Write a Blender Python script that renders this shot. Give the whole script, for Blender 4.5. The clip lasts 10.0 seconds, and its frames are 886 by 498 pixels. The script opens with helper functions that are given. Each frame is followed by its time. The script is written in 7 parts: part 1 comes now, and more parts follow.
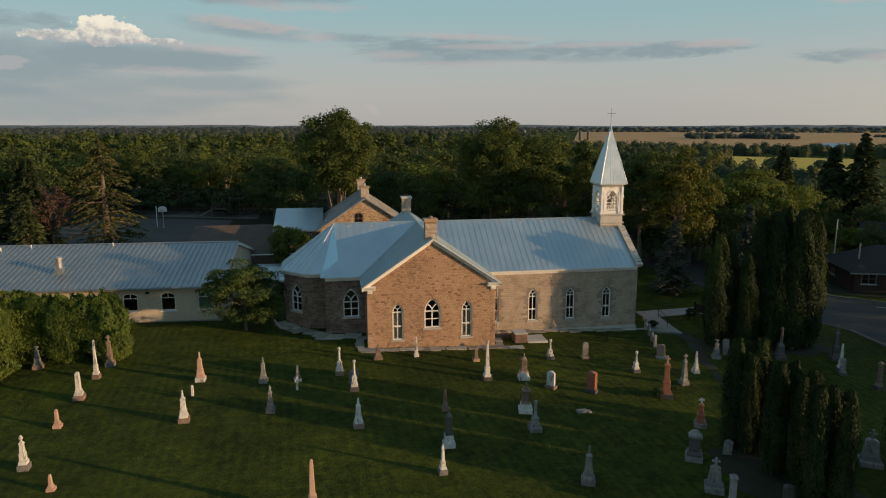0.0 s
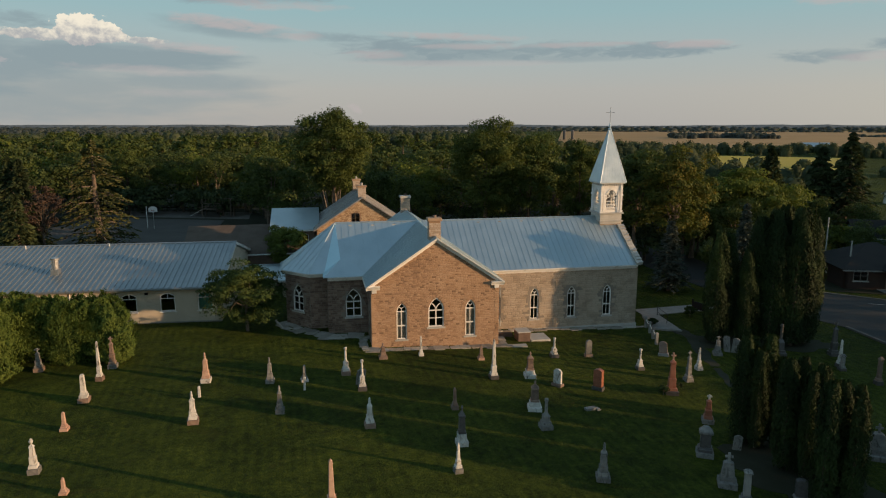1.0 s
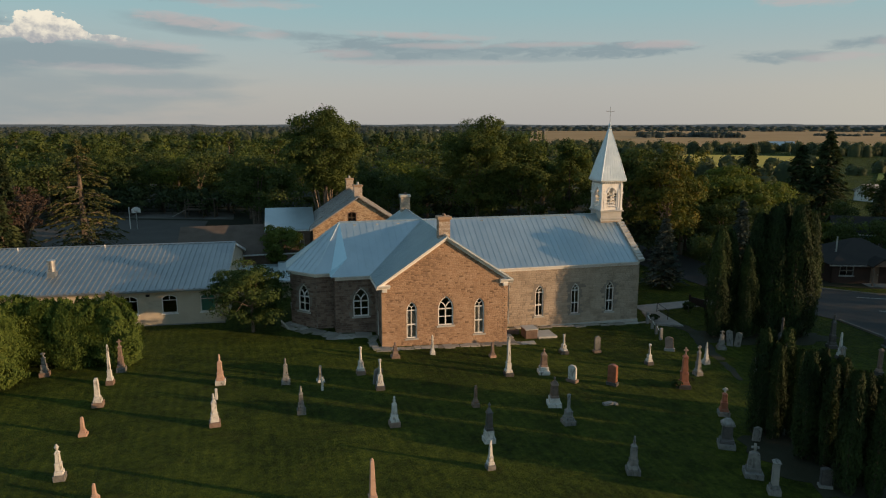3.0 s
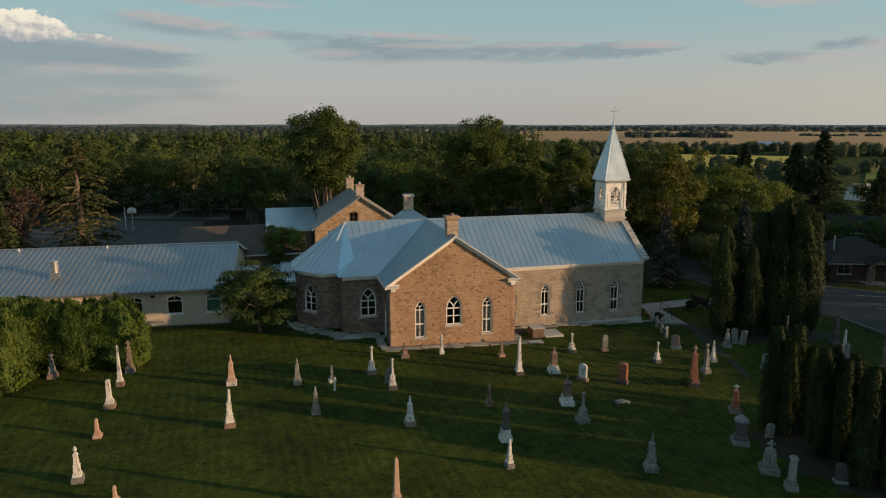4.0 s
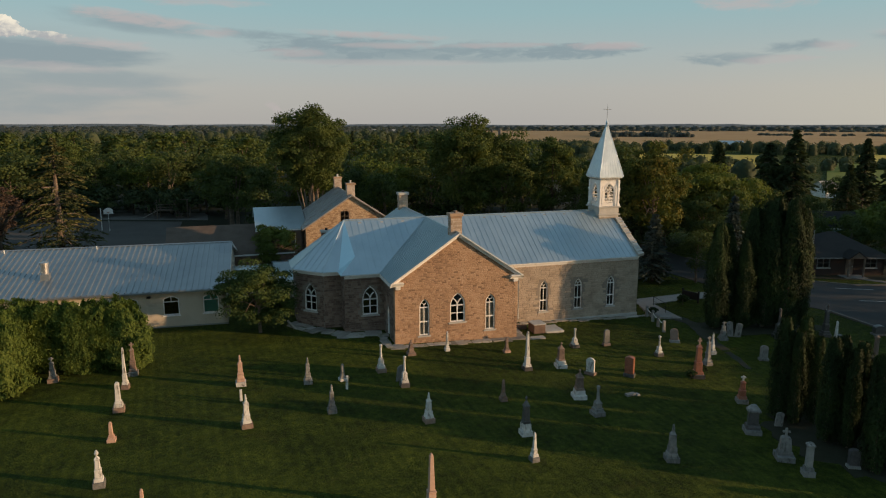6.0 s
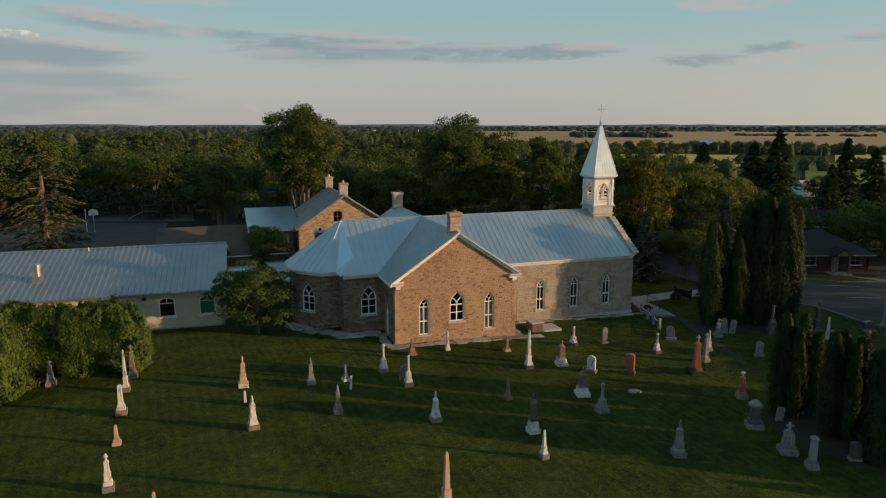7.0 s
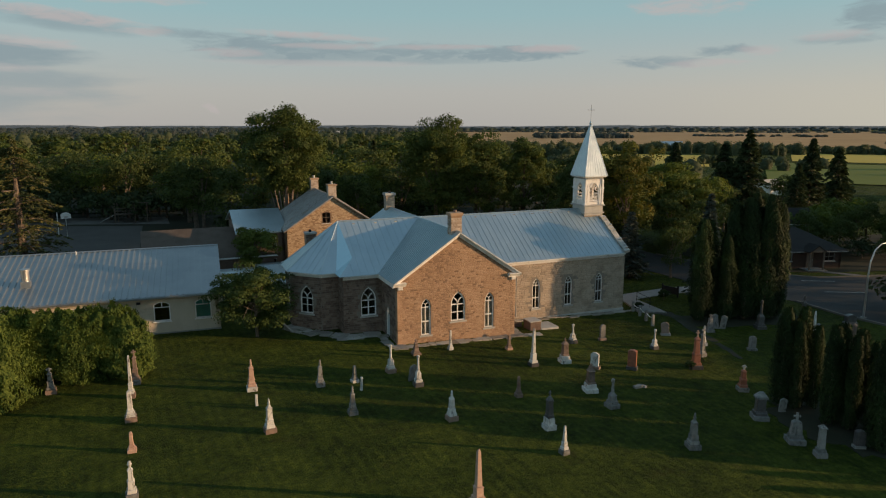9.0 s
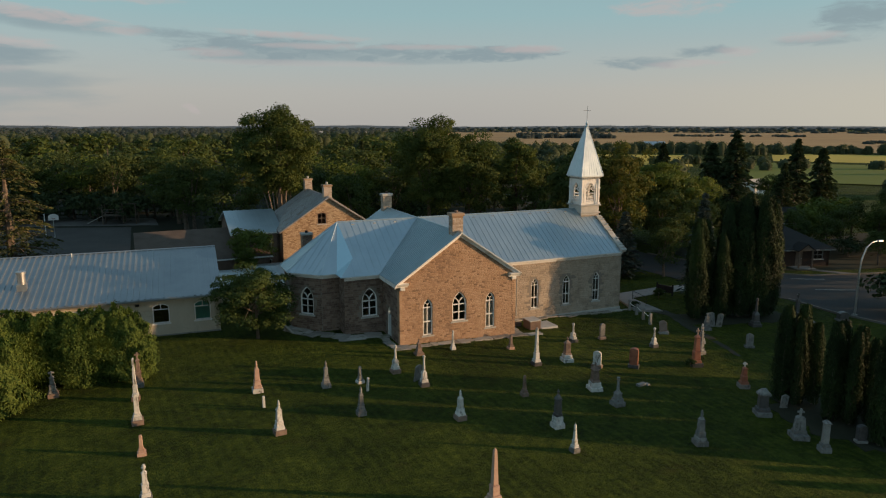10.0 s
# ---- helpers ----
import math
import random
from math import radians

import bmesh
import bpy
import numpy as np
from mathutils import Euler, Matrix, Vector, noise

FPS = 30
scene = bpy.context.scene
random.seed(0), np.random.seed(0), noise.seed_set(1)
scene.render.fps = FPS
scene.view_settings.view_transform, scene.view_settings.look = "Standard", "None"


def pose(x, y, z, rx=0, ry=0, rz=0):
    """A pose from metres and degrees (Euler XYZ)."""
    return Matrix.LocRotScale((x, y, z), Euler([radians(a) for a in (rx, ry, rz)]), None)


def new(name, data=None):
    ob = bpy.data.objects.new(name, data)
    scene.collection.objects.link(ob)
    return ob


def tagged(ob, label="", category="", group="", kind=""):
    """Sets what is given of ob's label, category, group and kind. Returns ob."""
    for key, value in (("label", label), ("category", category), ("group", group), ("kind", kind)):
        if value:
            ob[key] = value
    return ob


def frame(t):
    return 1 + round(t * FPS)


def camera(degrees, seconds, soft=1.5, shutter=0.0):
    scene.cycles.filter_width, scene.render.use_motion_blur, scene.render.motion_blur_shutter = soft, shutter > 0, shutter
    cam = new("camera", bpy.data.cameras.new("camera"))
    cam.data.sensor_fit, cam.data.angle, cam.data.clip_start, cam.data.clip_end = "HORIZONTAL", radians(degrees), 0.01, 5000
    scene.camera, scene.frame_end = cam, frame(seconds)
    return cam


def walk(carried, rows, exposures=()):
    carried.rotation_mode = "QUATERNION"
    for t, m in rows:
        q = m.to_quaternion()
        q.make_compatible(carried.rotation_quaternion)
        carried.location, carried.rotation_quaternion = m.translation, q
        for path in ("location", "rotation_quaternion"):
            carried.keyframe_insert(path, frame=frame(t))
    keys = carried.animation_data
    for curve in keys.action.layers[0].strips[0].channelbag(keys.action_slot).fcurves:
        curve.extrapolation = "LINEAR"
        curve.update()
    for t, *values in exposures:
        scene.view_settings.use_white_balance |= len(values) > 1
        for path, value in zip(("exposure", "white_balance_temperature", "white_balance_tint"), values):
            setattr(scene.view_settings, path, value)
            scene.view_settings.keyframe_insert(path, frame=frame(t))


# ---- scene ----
cam = camera(67.1, 10.0, soft=1.15)
METRES, EYE, TILT, LEAN, TURN = 15.0, 17.4, -10.5, 0.0, 0.0
ROWS = [
    (0.0, 0.0, 0.0, 0.0, 0.0, 0.0, -0.0),
    (0.5, -0.0515, -0.0, -0.0012, -0.65, -0.01, 0.12),
    (1.0, -0.1028, 0.0007, -0.003, -1.36, -0.03, 0.25),
    (1.5, -0.1533, 0.0009, -0.0031, -2.1, -0.06, 0.39),
    (2.0, -0.2039, 0.0018, -0.0038, -2.81, -0.06, 0.53),
    (2.5, -0.2555, 0.0031, -0.0055, -3.4, -0.08, 0.64),
    (4.0, -0.41, 0.01, -0.0077, -4.88, -0.11, 0.9),
    (4.5, -0.4594, 0.014, -0.0101, -5.47, -0.11, 1.0),
    (5.0, -0.5087, 0.0188, -0.0133, -6.19, -0.13, 1.13),
    (5.5, -0.5577, 0.024, -0.0157, -6.98, -0.16, 1.27),
    (7.0, -0.7042, 0.0399, -0.0196, -9.46, -0.19, 1.73),
    (7.5, -0.7536, 0.0458, -0.02, -10.28, -0.2, 1.88),
    (8.0, -0.8028, 0.0525, -0.0195, -11.06, -0.21, 2.03),
    (8.5, -0.8514, 0.0588, -0.0185, -11.82, -0.21, 2.17),
    (9.0, -0.8994, 0.0657, -0.0172, -12.59, -0.22, 2.31),
    (9.5, -0.9474, 0.0728, -0.0158, -13.31, -0.24, 2.44),
    (10.0, -0.995, 0.08, -0.0132, -14.04, -0.26, 2.57),
]
walk(cam, [(t, pose(0, 0, EYE, TILT, LEAN, TURN) @ pose(METRES * x, METRES * y, METRES * z, 90 + pitch, roll, yaw)) for t, x, y, z, yaw, pitch, roll in ROWS])

# ---- world, sun ----
SUN_AZ = Vector((0.948, -0.318, 0.0)).normalized()
SUN_EL = radians(8.7)
sun_dir = Vector((SUN_AZ.x * math.cos(SUN_EL), SUN_AZ.y * math.cos(SUN_EL), math.sin(SUN_EL)))

world = bpy.data.worlds.new("world")
scene.world = world
world.use_nodes = True


class Nodes:
    """Short hand for a node tree: add nodes, link sockets."""

    def __init__(self, tree):
        self.tree = tree
        tree.nodes.clear()

    def add(self, kind):
        return self.tree.nodes.new(kind)

    def feed(self, socket, value):
        if isinstance(value, bpy.types.NodeSocket):
            self.tree.links.new(value, socket)
        else:
            socket.default_value = value

    def math(self, op, a, b=0.0, c=None, clamp=False):
        n = self.add("ShaderNodeMath")
        n.operation, n.use_clamp = op, clamp
        self.feed(n.inputs[0], a)
        self.feed(n.inputs[1], b)
        if c is not None:
            self.feed(n.inputs[2], c)
        return n.outputs[0]

    def mix(self, fac, a, b, blend="MIX"):
        n = self.add("ShaderNodeMix")
        n.data_type, n.blend_type = "RGBA", blend
        self.feed(n.inputs[0], fac)
        self.feed(n.inputs[6], a)
        self.feed(n.inputs[7], b)
        return n.outputs[2]

    def noise(self, vector, scale, detail=3.0, rough=0.55, distortion=0.0):
        n = self.add("ShaderNodeTexNoise")
        self.feed(n.inputs["Vector"], vector)
        for k, v in (("Scale", scale), ("Detail", detail), ("Roughness", rough), ("Distortion", distortion)):
            n.inputs[k].default_value = v
        return n.outputs["Fac"]

    def ramp(self, fac, stops, ease="LINEAR"):
        n = self.add("ShaderNodeValToRGB")
        n.color_ramp.interpolation = ease
        while len(n.color_ramp.elements) < len(stops):
            n.color_ramp.elements.new(0.5)
        for e, (p, c) in zip(n.color_ramp.elements, stops):
            e.position = p
            e.color = (*c, 1.0) if len(c) == 3 else c
        self.feed(n.inputs[0], fac)
        return n.outputs[0]

    def span(self, value, lo, hi, out_lo=0.0, out_hi=1.0):
        n = self.add("ShaderNodeMapRange")
        n.interpolation_type = "SMOOTHSTEP"
        self.feed(n.inputs[0], value)
        for k, v in zip((1, 2, 3, 4), (lo, hi, out_lo, out_hi)):
            n.inputs[k].default_value = v
        return n.outputs[0]


w = Nodes(world.node_tree)
sky = w.add("ShaderNodeTexSky")
sky.sky_type, sky.sun_disc, sky.sun_elevation = "NISHITA", False, SUN_EL
sky.sun_rotation = math.atan2(SUN_AZ.x, SUN_AZ.y)
sky.altitude, sky.air_density, sky.dust_density, sky.ozone_density = 250.0, 1.0, 1.6, 2.0
coord = w.add("ShaderNodeTexCoord").outputs["Generated"]
split = w.add("ShaderNodeSeparateXYZ")
w.feed(split.inputs[0], coord)
az = w.math("MULTIPLY", w.math("ARCTAN2", split.outputs[0], split.outputs[1]), 180 / math.pi)
el = w.math("MULTIPLY", w.math("ARCSINE", split.outputs[2]), 180 / math.pi)
flat = w.add("ShaderNodeCombineXYZ")
w.feed(flat.inputs[0], w.math("MULTIPLY", az, 0.4))
w.feed(flat.inputs[1], w.math("MULTIPLY", el, 1.5))
wisp = w.noise(flat.outputs[0], 1.0, 6.0, 0.62, 0.6)
puff_map = w.add("ShaderNodeCombineXYZ")
w.feed(puff_map.inputs[0], w.math("MULTIPLY", az, 1.25))
w.feed(puff_map.inputs[1], w.math("MULTIPLY", el, 1.5))
puff = w.noise(puff_map.outputs[0], 1.0, 5.0, 0.6, 0.2)


layer_map = w.add("ShaderNodeCombineXYZ")
w.feed(layer_map.inputs[0], w.math("MULTIPLY", az, 0.16))
w.feed(layer_map.inputs[1], w.math("MULTIPLY", el, 0.75))
layer = w.math("ADD", w.math("MULTIPLY", w.noise(layer_map.outputs[0], 1.0, 4.0, 0.55, 0.15), 0.6), 0.22)


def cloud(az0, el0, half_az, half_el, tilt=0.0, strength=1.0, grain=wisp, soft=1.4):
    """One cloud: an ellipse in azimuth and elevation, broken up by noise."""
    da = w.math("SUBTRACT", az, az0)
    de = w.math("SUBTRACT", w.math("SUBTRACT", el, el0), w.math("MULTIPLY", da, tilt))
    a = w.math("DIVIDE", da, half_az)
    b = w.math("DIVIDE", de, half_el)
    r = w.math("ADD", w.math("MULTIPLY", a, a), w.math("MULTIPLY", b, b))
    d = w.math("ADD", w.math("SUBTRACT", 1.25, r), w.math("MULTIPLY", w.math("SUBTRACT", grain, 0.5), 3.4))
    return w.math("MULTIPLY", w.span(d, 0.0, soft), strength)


def most(values):
    total = values[0]
    for v in values[1:]:
        total = w.math("MAXIMUM", total, v)
    return total


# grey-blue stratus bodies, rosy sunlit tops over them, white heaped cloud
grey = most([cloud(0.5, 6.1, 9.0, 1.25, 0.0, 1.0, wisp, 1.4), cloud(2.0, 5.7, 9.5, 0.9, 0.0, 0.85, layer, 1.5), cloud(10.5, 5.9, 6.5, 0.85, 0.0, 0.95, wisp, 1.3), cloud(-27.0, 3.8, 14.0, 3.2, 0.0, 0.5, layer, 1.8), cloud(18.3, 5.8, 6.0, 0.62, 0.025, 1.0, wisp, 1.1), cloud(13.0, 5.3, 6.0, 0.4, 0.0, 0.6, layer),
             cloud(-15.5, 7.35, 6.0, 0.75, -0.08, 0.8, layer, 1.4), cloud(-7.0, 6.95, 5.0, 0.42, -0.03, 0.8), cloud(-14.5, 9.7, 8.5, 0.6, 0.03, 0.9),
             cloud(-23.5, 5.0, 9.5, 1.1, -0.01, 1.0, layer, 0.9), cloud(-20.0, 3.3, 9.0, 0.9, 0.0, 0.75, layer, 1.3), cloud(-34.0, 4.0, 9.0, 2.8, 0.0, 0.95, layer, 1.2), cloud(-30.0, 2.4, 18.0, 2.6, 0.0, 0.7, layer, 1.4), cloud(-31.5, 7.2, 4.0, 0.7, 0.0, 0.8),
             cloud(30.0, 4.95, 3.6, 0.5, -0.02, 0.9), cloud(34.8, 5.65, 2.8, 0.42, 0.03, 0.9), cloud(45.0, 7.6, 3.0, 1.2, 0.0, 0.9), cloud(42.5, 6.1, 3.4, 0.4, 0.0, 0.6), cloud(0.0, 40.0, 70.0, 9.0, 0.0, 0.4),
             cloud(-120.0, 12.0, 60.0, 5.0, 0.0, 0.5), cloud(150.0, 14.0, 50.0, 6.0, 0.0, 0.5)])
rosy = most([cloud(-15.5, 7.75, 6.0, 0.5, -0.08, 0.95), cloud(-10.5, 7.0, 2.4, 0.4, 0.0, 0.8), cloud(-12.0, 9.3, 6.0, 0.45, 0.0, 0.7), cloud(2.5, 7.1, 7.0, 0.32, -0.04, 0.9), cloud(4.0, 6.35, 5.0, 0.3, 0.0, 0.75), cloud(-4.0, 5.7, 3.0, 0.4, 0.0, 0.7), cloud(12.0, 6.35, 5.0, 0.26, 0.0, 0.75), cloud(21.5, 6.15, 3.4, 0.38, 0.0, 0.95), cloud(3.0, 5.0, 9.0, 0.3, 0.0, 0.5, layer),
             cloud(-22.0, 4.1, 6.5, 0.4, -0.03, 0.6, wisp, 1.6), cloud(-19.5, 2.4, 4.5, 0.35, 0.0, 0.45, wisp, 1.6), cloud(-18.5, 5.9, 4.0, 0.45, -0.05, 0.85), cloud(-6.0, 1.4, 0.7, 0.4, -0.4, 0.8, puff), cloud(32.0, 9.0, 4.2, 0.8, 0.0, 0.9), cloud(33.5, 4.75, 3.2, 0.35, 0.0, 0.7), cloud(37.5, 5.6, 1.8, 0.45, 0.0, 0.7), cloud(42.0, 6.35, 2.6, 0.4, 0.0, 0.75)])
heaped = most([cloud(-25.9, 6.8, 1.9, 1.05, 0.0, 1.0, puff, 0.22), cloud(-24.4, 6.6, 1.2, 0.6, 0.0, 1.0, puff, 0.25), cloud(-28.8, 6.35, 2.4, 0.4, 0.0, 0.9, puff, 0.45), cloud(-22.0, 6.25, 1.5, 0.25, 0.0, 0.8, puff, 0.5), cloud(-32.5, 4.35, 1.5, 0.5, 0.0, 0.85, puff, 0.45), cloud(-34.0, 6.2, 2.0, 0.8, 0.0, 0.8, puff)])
SKY = 0.115
low = w.ramp(w.math("DIVIDE", el, 40.0, clamp=True), [(0.0, (0.40, 0.385, 0.368)), (0.07, (0.41, 0.40, 0.382)), (0.14, (0.362, 0.415, 0.415)), (0.22, (0.285, 0.425, 0.442)), (0.6, (0.185, 0.31, 0.375)), (1.0, (0.15, 0.25, 0.335))])
clear = w.mix(0.86, w.mix(1.0, sky.outputs[0], (SKY, SKY, SKY, 1.0), "MULTIPLY"), low)
glow = w.math("MULTIPLY", w.span(az, 12.0, 62.0), w.span(el, 7.5, 0.5, 0.0, 0.6))
clear = w.mix(glow, clear, (0.52, 0.49, 0.38, 1.0))
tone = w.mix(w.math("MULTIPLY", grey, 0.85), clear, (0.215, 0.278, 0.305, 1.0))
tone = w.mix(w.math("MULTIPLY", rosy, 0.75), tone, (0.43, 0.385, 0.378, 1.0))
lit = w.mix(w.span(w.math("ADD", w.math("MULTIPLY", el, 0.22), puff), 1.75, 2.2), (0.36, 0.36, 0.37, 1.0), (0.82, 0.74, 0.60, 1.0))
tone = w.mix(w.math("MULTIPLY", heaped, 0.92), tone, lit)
back = w.add("ShaderNodeBackground")
w.feed(back.inputs[0], tone)
back.inputs[1].default_value = 1.15
out = w.add("ShaderNodeOutputWorld")
w.feed(out.inputs[0], back.outputs[0])

sun = new("sun", bpy.data.lights.new("sun", "SUN"))
sun.data.energy, sun.data.angle, sun.data.color = 5.0, radians(0.6), (1.0, 0.64, 0.35)
sun.rotation_euler = sun_dir.to_track_quat("Z", "Y").to_euler()
scene.view_settings.exposure = 0.0
# ---- materials ----
def surface(name, colours, scale=1.0, rough=0.8, metal=0.0, bump=0.3, grain=30.0, vary=0.25, spec=0.3, stain=None, stain_scale=0.4, see=0.0, odd=None, streak=1.0):
    """A procedural surface: colours run along a coarse noise, a fine grain and bump lie over it, and each piece differs a little."""
    m = bpy.data.materials.new(name)
    m.use_nodes = True
    n = Nodes(m.node_tree)
    geo = n.add("ShaderNodeNewGeometry")
    pos = geo.outputs["Position"]
    own = n.math("FRACT", n.math("ADD", n.add("ShaderNodeObjectInfo").outputs["Random"], geo.outputs["Random Per Island"]))
    coarse = n.noise(pos, scale, 4.0, 0.6, 0.3)
    fine = n.noise(pos, grain, 3.0, 0.6)
    mixed = n.math("ADD", n.math("MULTIPLY", coarse, 0.75), n.math("MULTIPLY", fine, 0.25))
    mixed = n.math("ADD", mixed, n.math("MULTIPLY", n.math("SUBTRACT", own, 0.5), vary), clamp=True)
    k = len(colours)
    colour = n.ramp(mixed, [(0.28 + 0.44 * i / max(1, k - 1), c) for i, c in enumerate(colours)])
    if odd:
        colour = n.mix(n.span(own, 0.92, 0.95, 0.0, 0.75), colour, (*odd, 1.0))
    if stain:
        run = n.add("ShaderNodeVectorMath")
        run.operation = "MULTIPLY"
        n.feed(run.inputs[0], pos)
        run.inputs[1].default_value = (1.0, 1.0, streak)
        patch = n.noise(run.outputs[0], stain_scale, 5.0, 0.65, 0.8)
        colour = n.mix(n.span(patch, 0.52, 0.68, 0.0, 0.75 if streak == 1.0 else 0.85), colour, (*stain, 1.0))
    shade = n.add("ShaderNodeBsdfPrincipled")
    n.feed(shade.inputs["Base Color"], colour)
    n.feed(shade.inputs["Roughness"], n.math("ADD", rough - 0.08, n.math("MULTIPLY", coarse, 0.16)))
    shade.inputs["Metallic"].default_value = metal
    shade.inputs["Specular IOR Level"].default_value = spec
    if bump:
        b = n.add("ShaderNodeBump")
        b.inputs["Strength"].default_value = bump
        b.inputs["Distance"].default_value = 0.02
        n.feed(b.inputs["Height"], n.math("ADD", fine, n.math("MULTIPLY", coarse, 0.6)))
        n.feed(shade.inputs["Normal"], b.outputs[0])
    final = shade.outputs[0]
    if see:
        t = n.add("ShaderNodeBsdfTranslucent")
        n.feed(t.inputs[0], n.mix(1.0, colour, (1.3, 1.25, 0.6, 1.0), "MULTIPLY"))
        mx = n.add("ShaderNodeMixShader")
        mx.inputs[0].default_value = see
        n.feed(mx.inputs[1], final)
        n.feed(mx.inputs[2], t.outputs[0])
        final = mx.outputs[0]
    o = n.add("ShaderNodeOutputMaterial")
    n.feed(o.inputs[0], final)
    return m


def leaf(name, colours, vary=0.5, see=0.3):
    return surface(name, colours, 0.35, 0.7, bump=0.0, grain=3.0, vary=vary, spec=0.15, see=see)


def make_glass(name, tint):
    m = bpy.data.materials.new(name)
    m.use_nodes = True
    n = Nodes(m.node_tree)
    g = n.add("ShaderNodeBsdfGlossy")
    g.inputs["Roughness"].default_value = 0.04
    g.inputs["Color"].default_value = (0.9, 0.93, 0.95, 1.0)
    t = n.add("ShaderNodeBsdfTransparent")
    t.inputs["Color"].default_value = (*tint, 1.0)
    f = n.add("ShaderNodeFresnel")
    f.inputs[0].default_value = 1.5
    mx = n.add("ShaderNodeMixShader")
    n.feed(mx.inputs[0], n.math("ADD", n.math("MULTIPLY", f.outputs[0], 1.2), 0.03, clamp=True))
    n.feed(mx.inputs[1], t.outputs[0])
    n.feed(mx.inputs[2], g.outputs[0])
    o = n.add("ShaderNodeOutputMaterial")
    n.feed(o.inputs[0], mx.outputs[0])
    return m


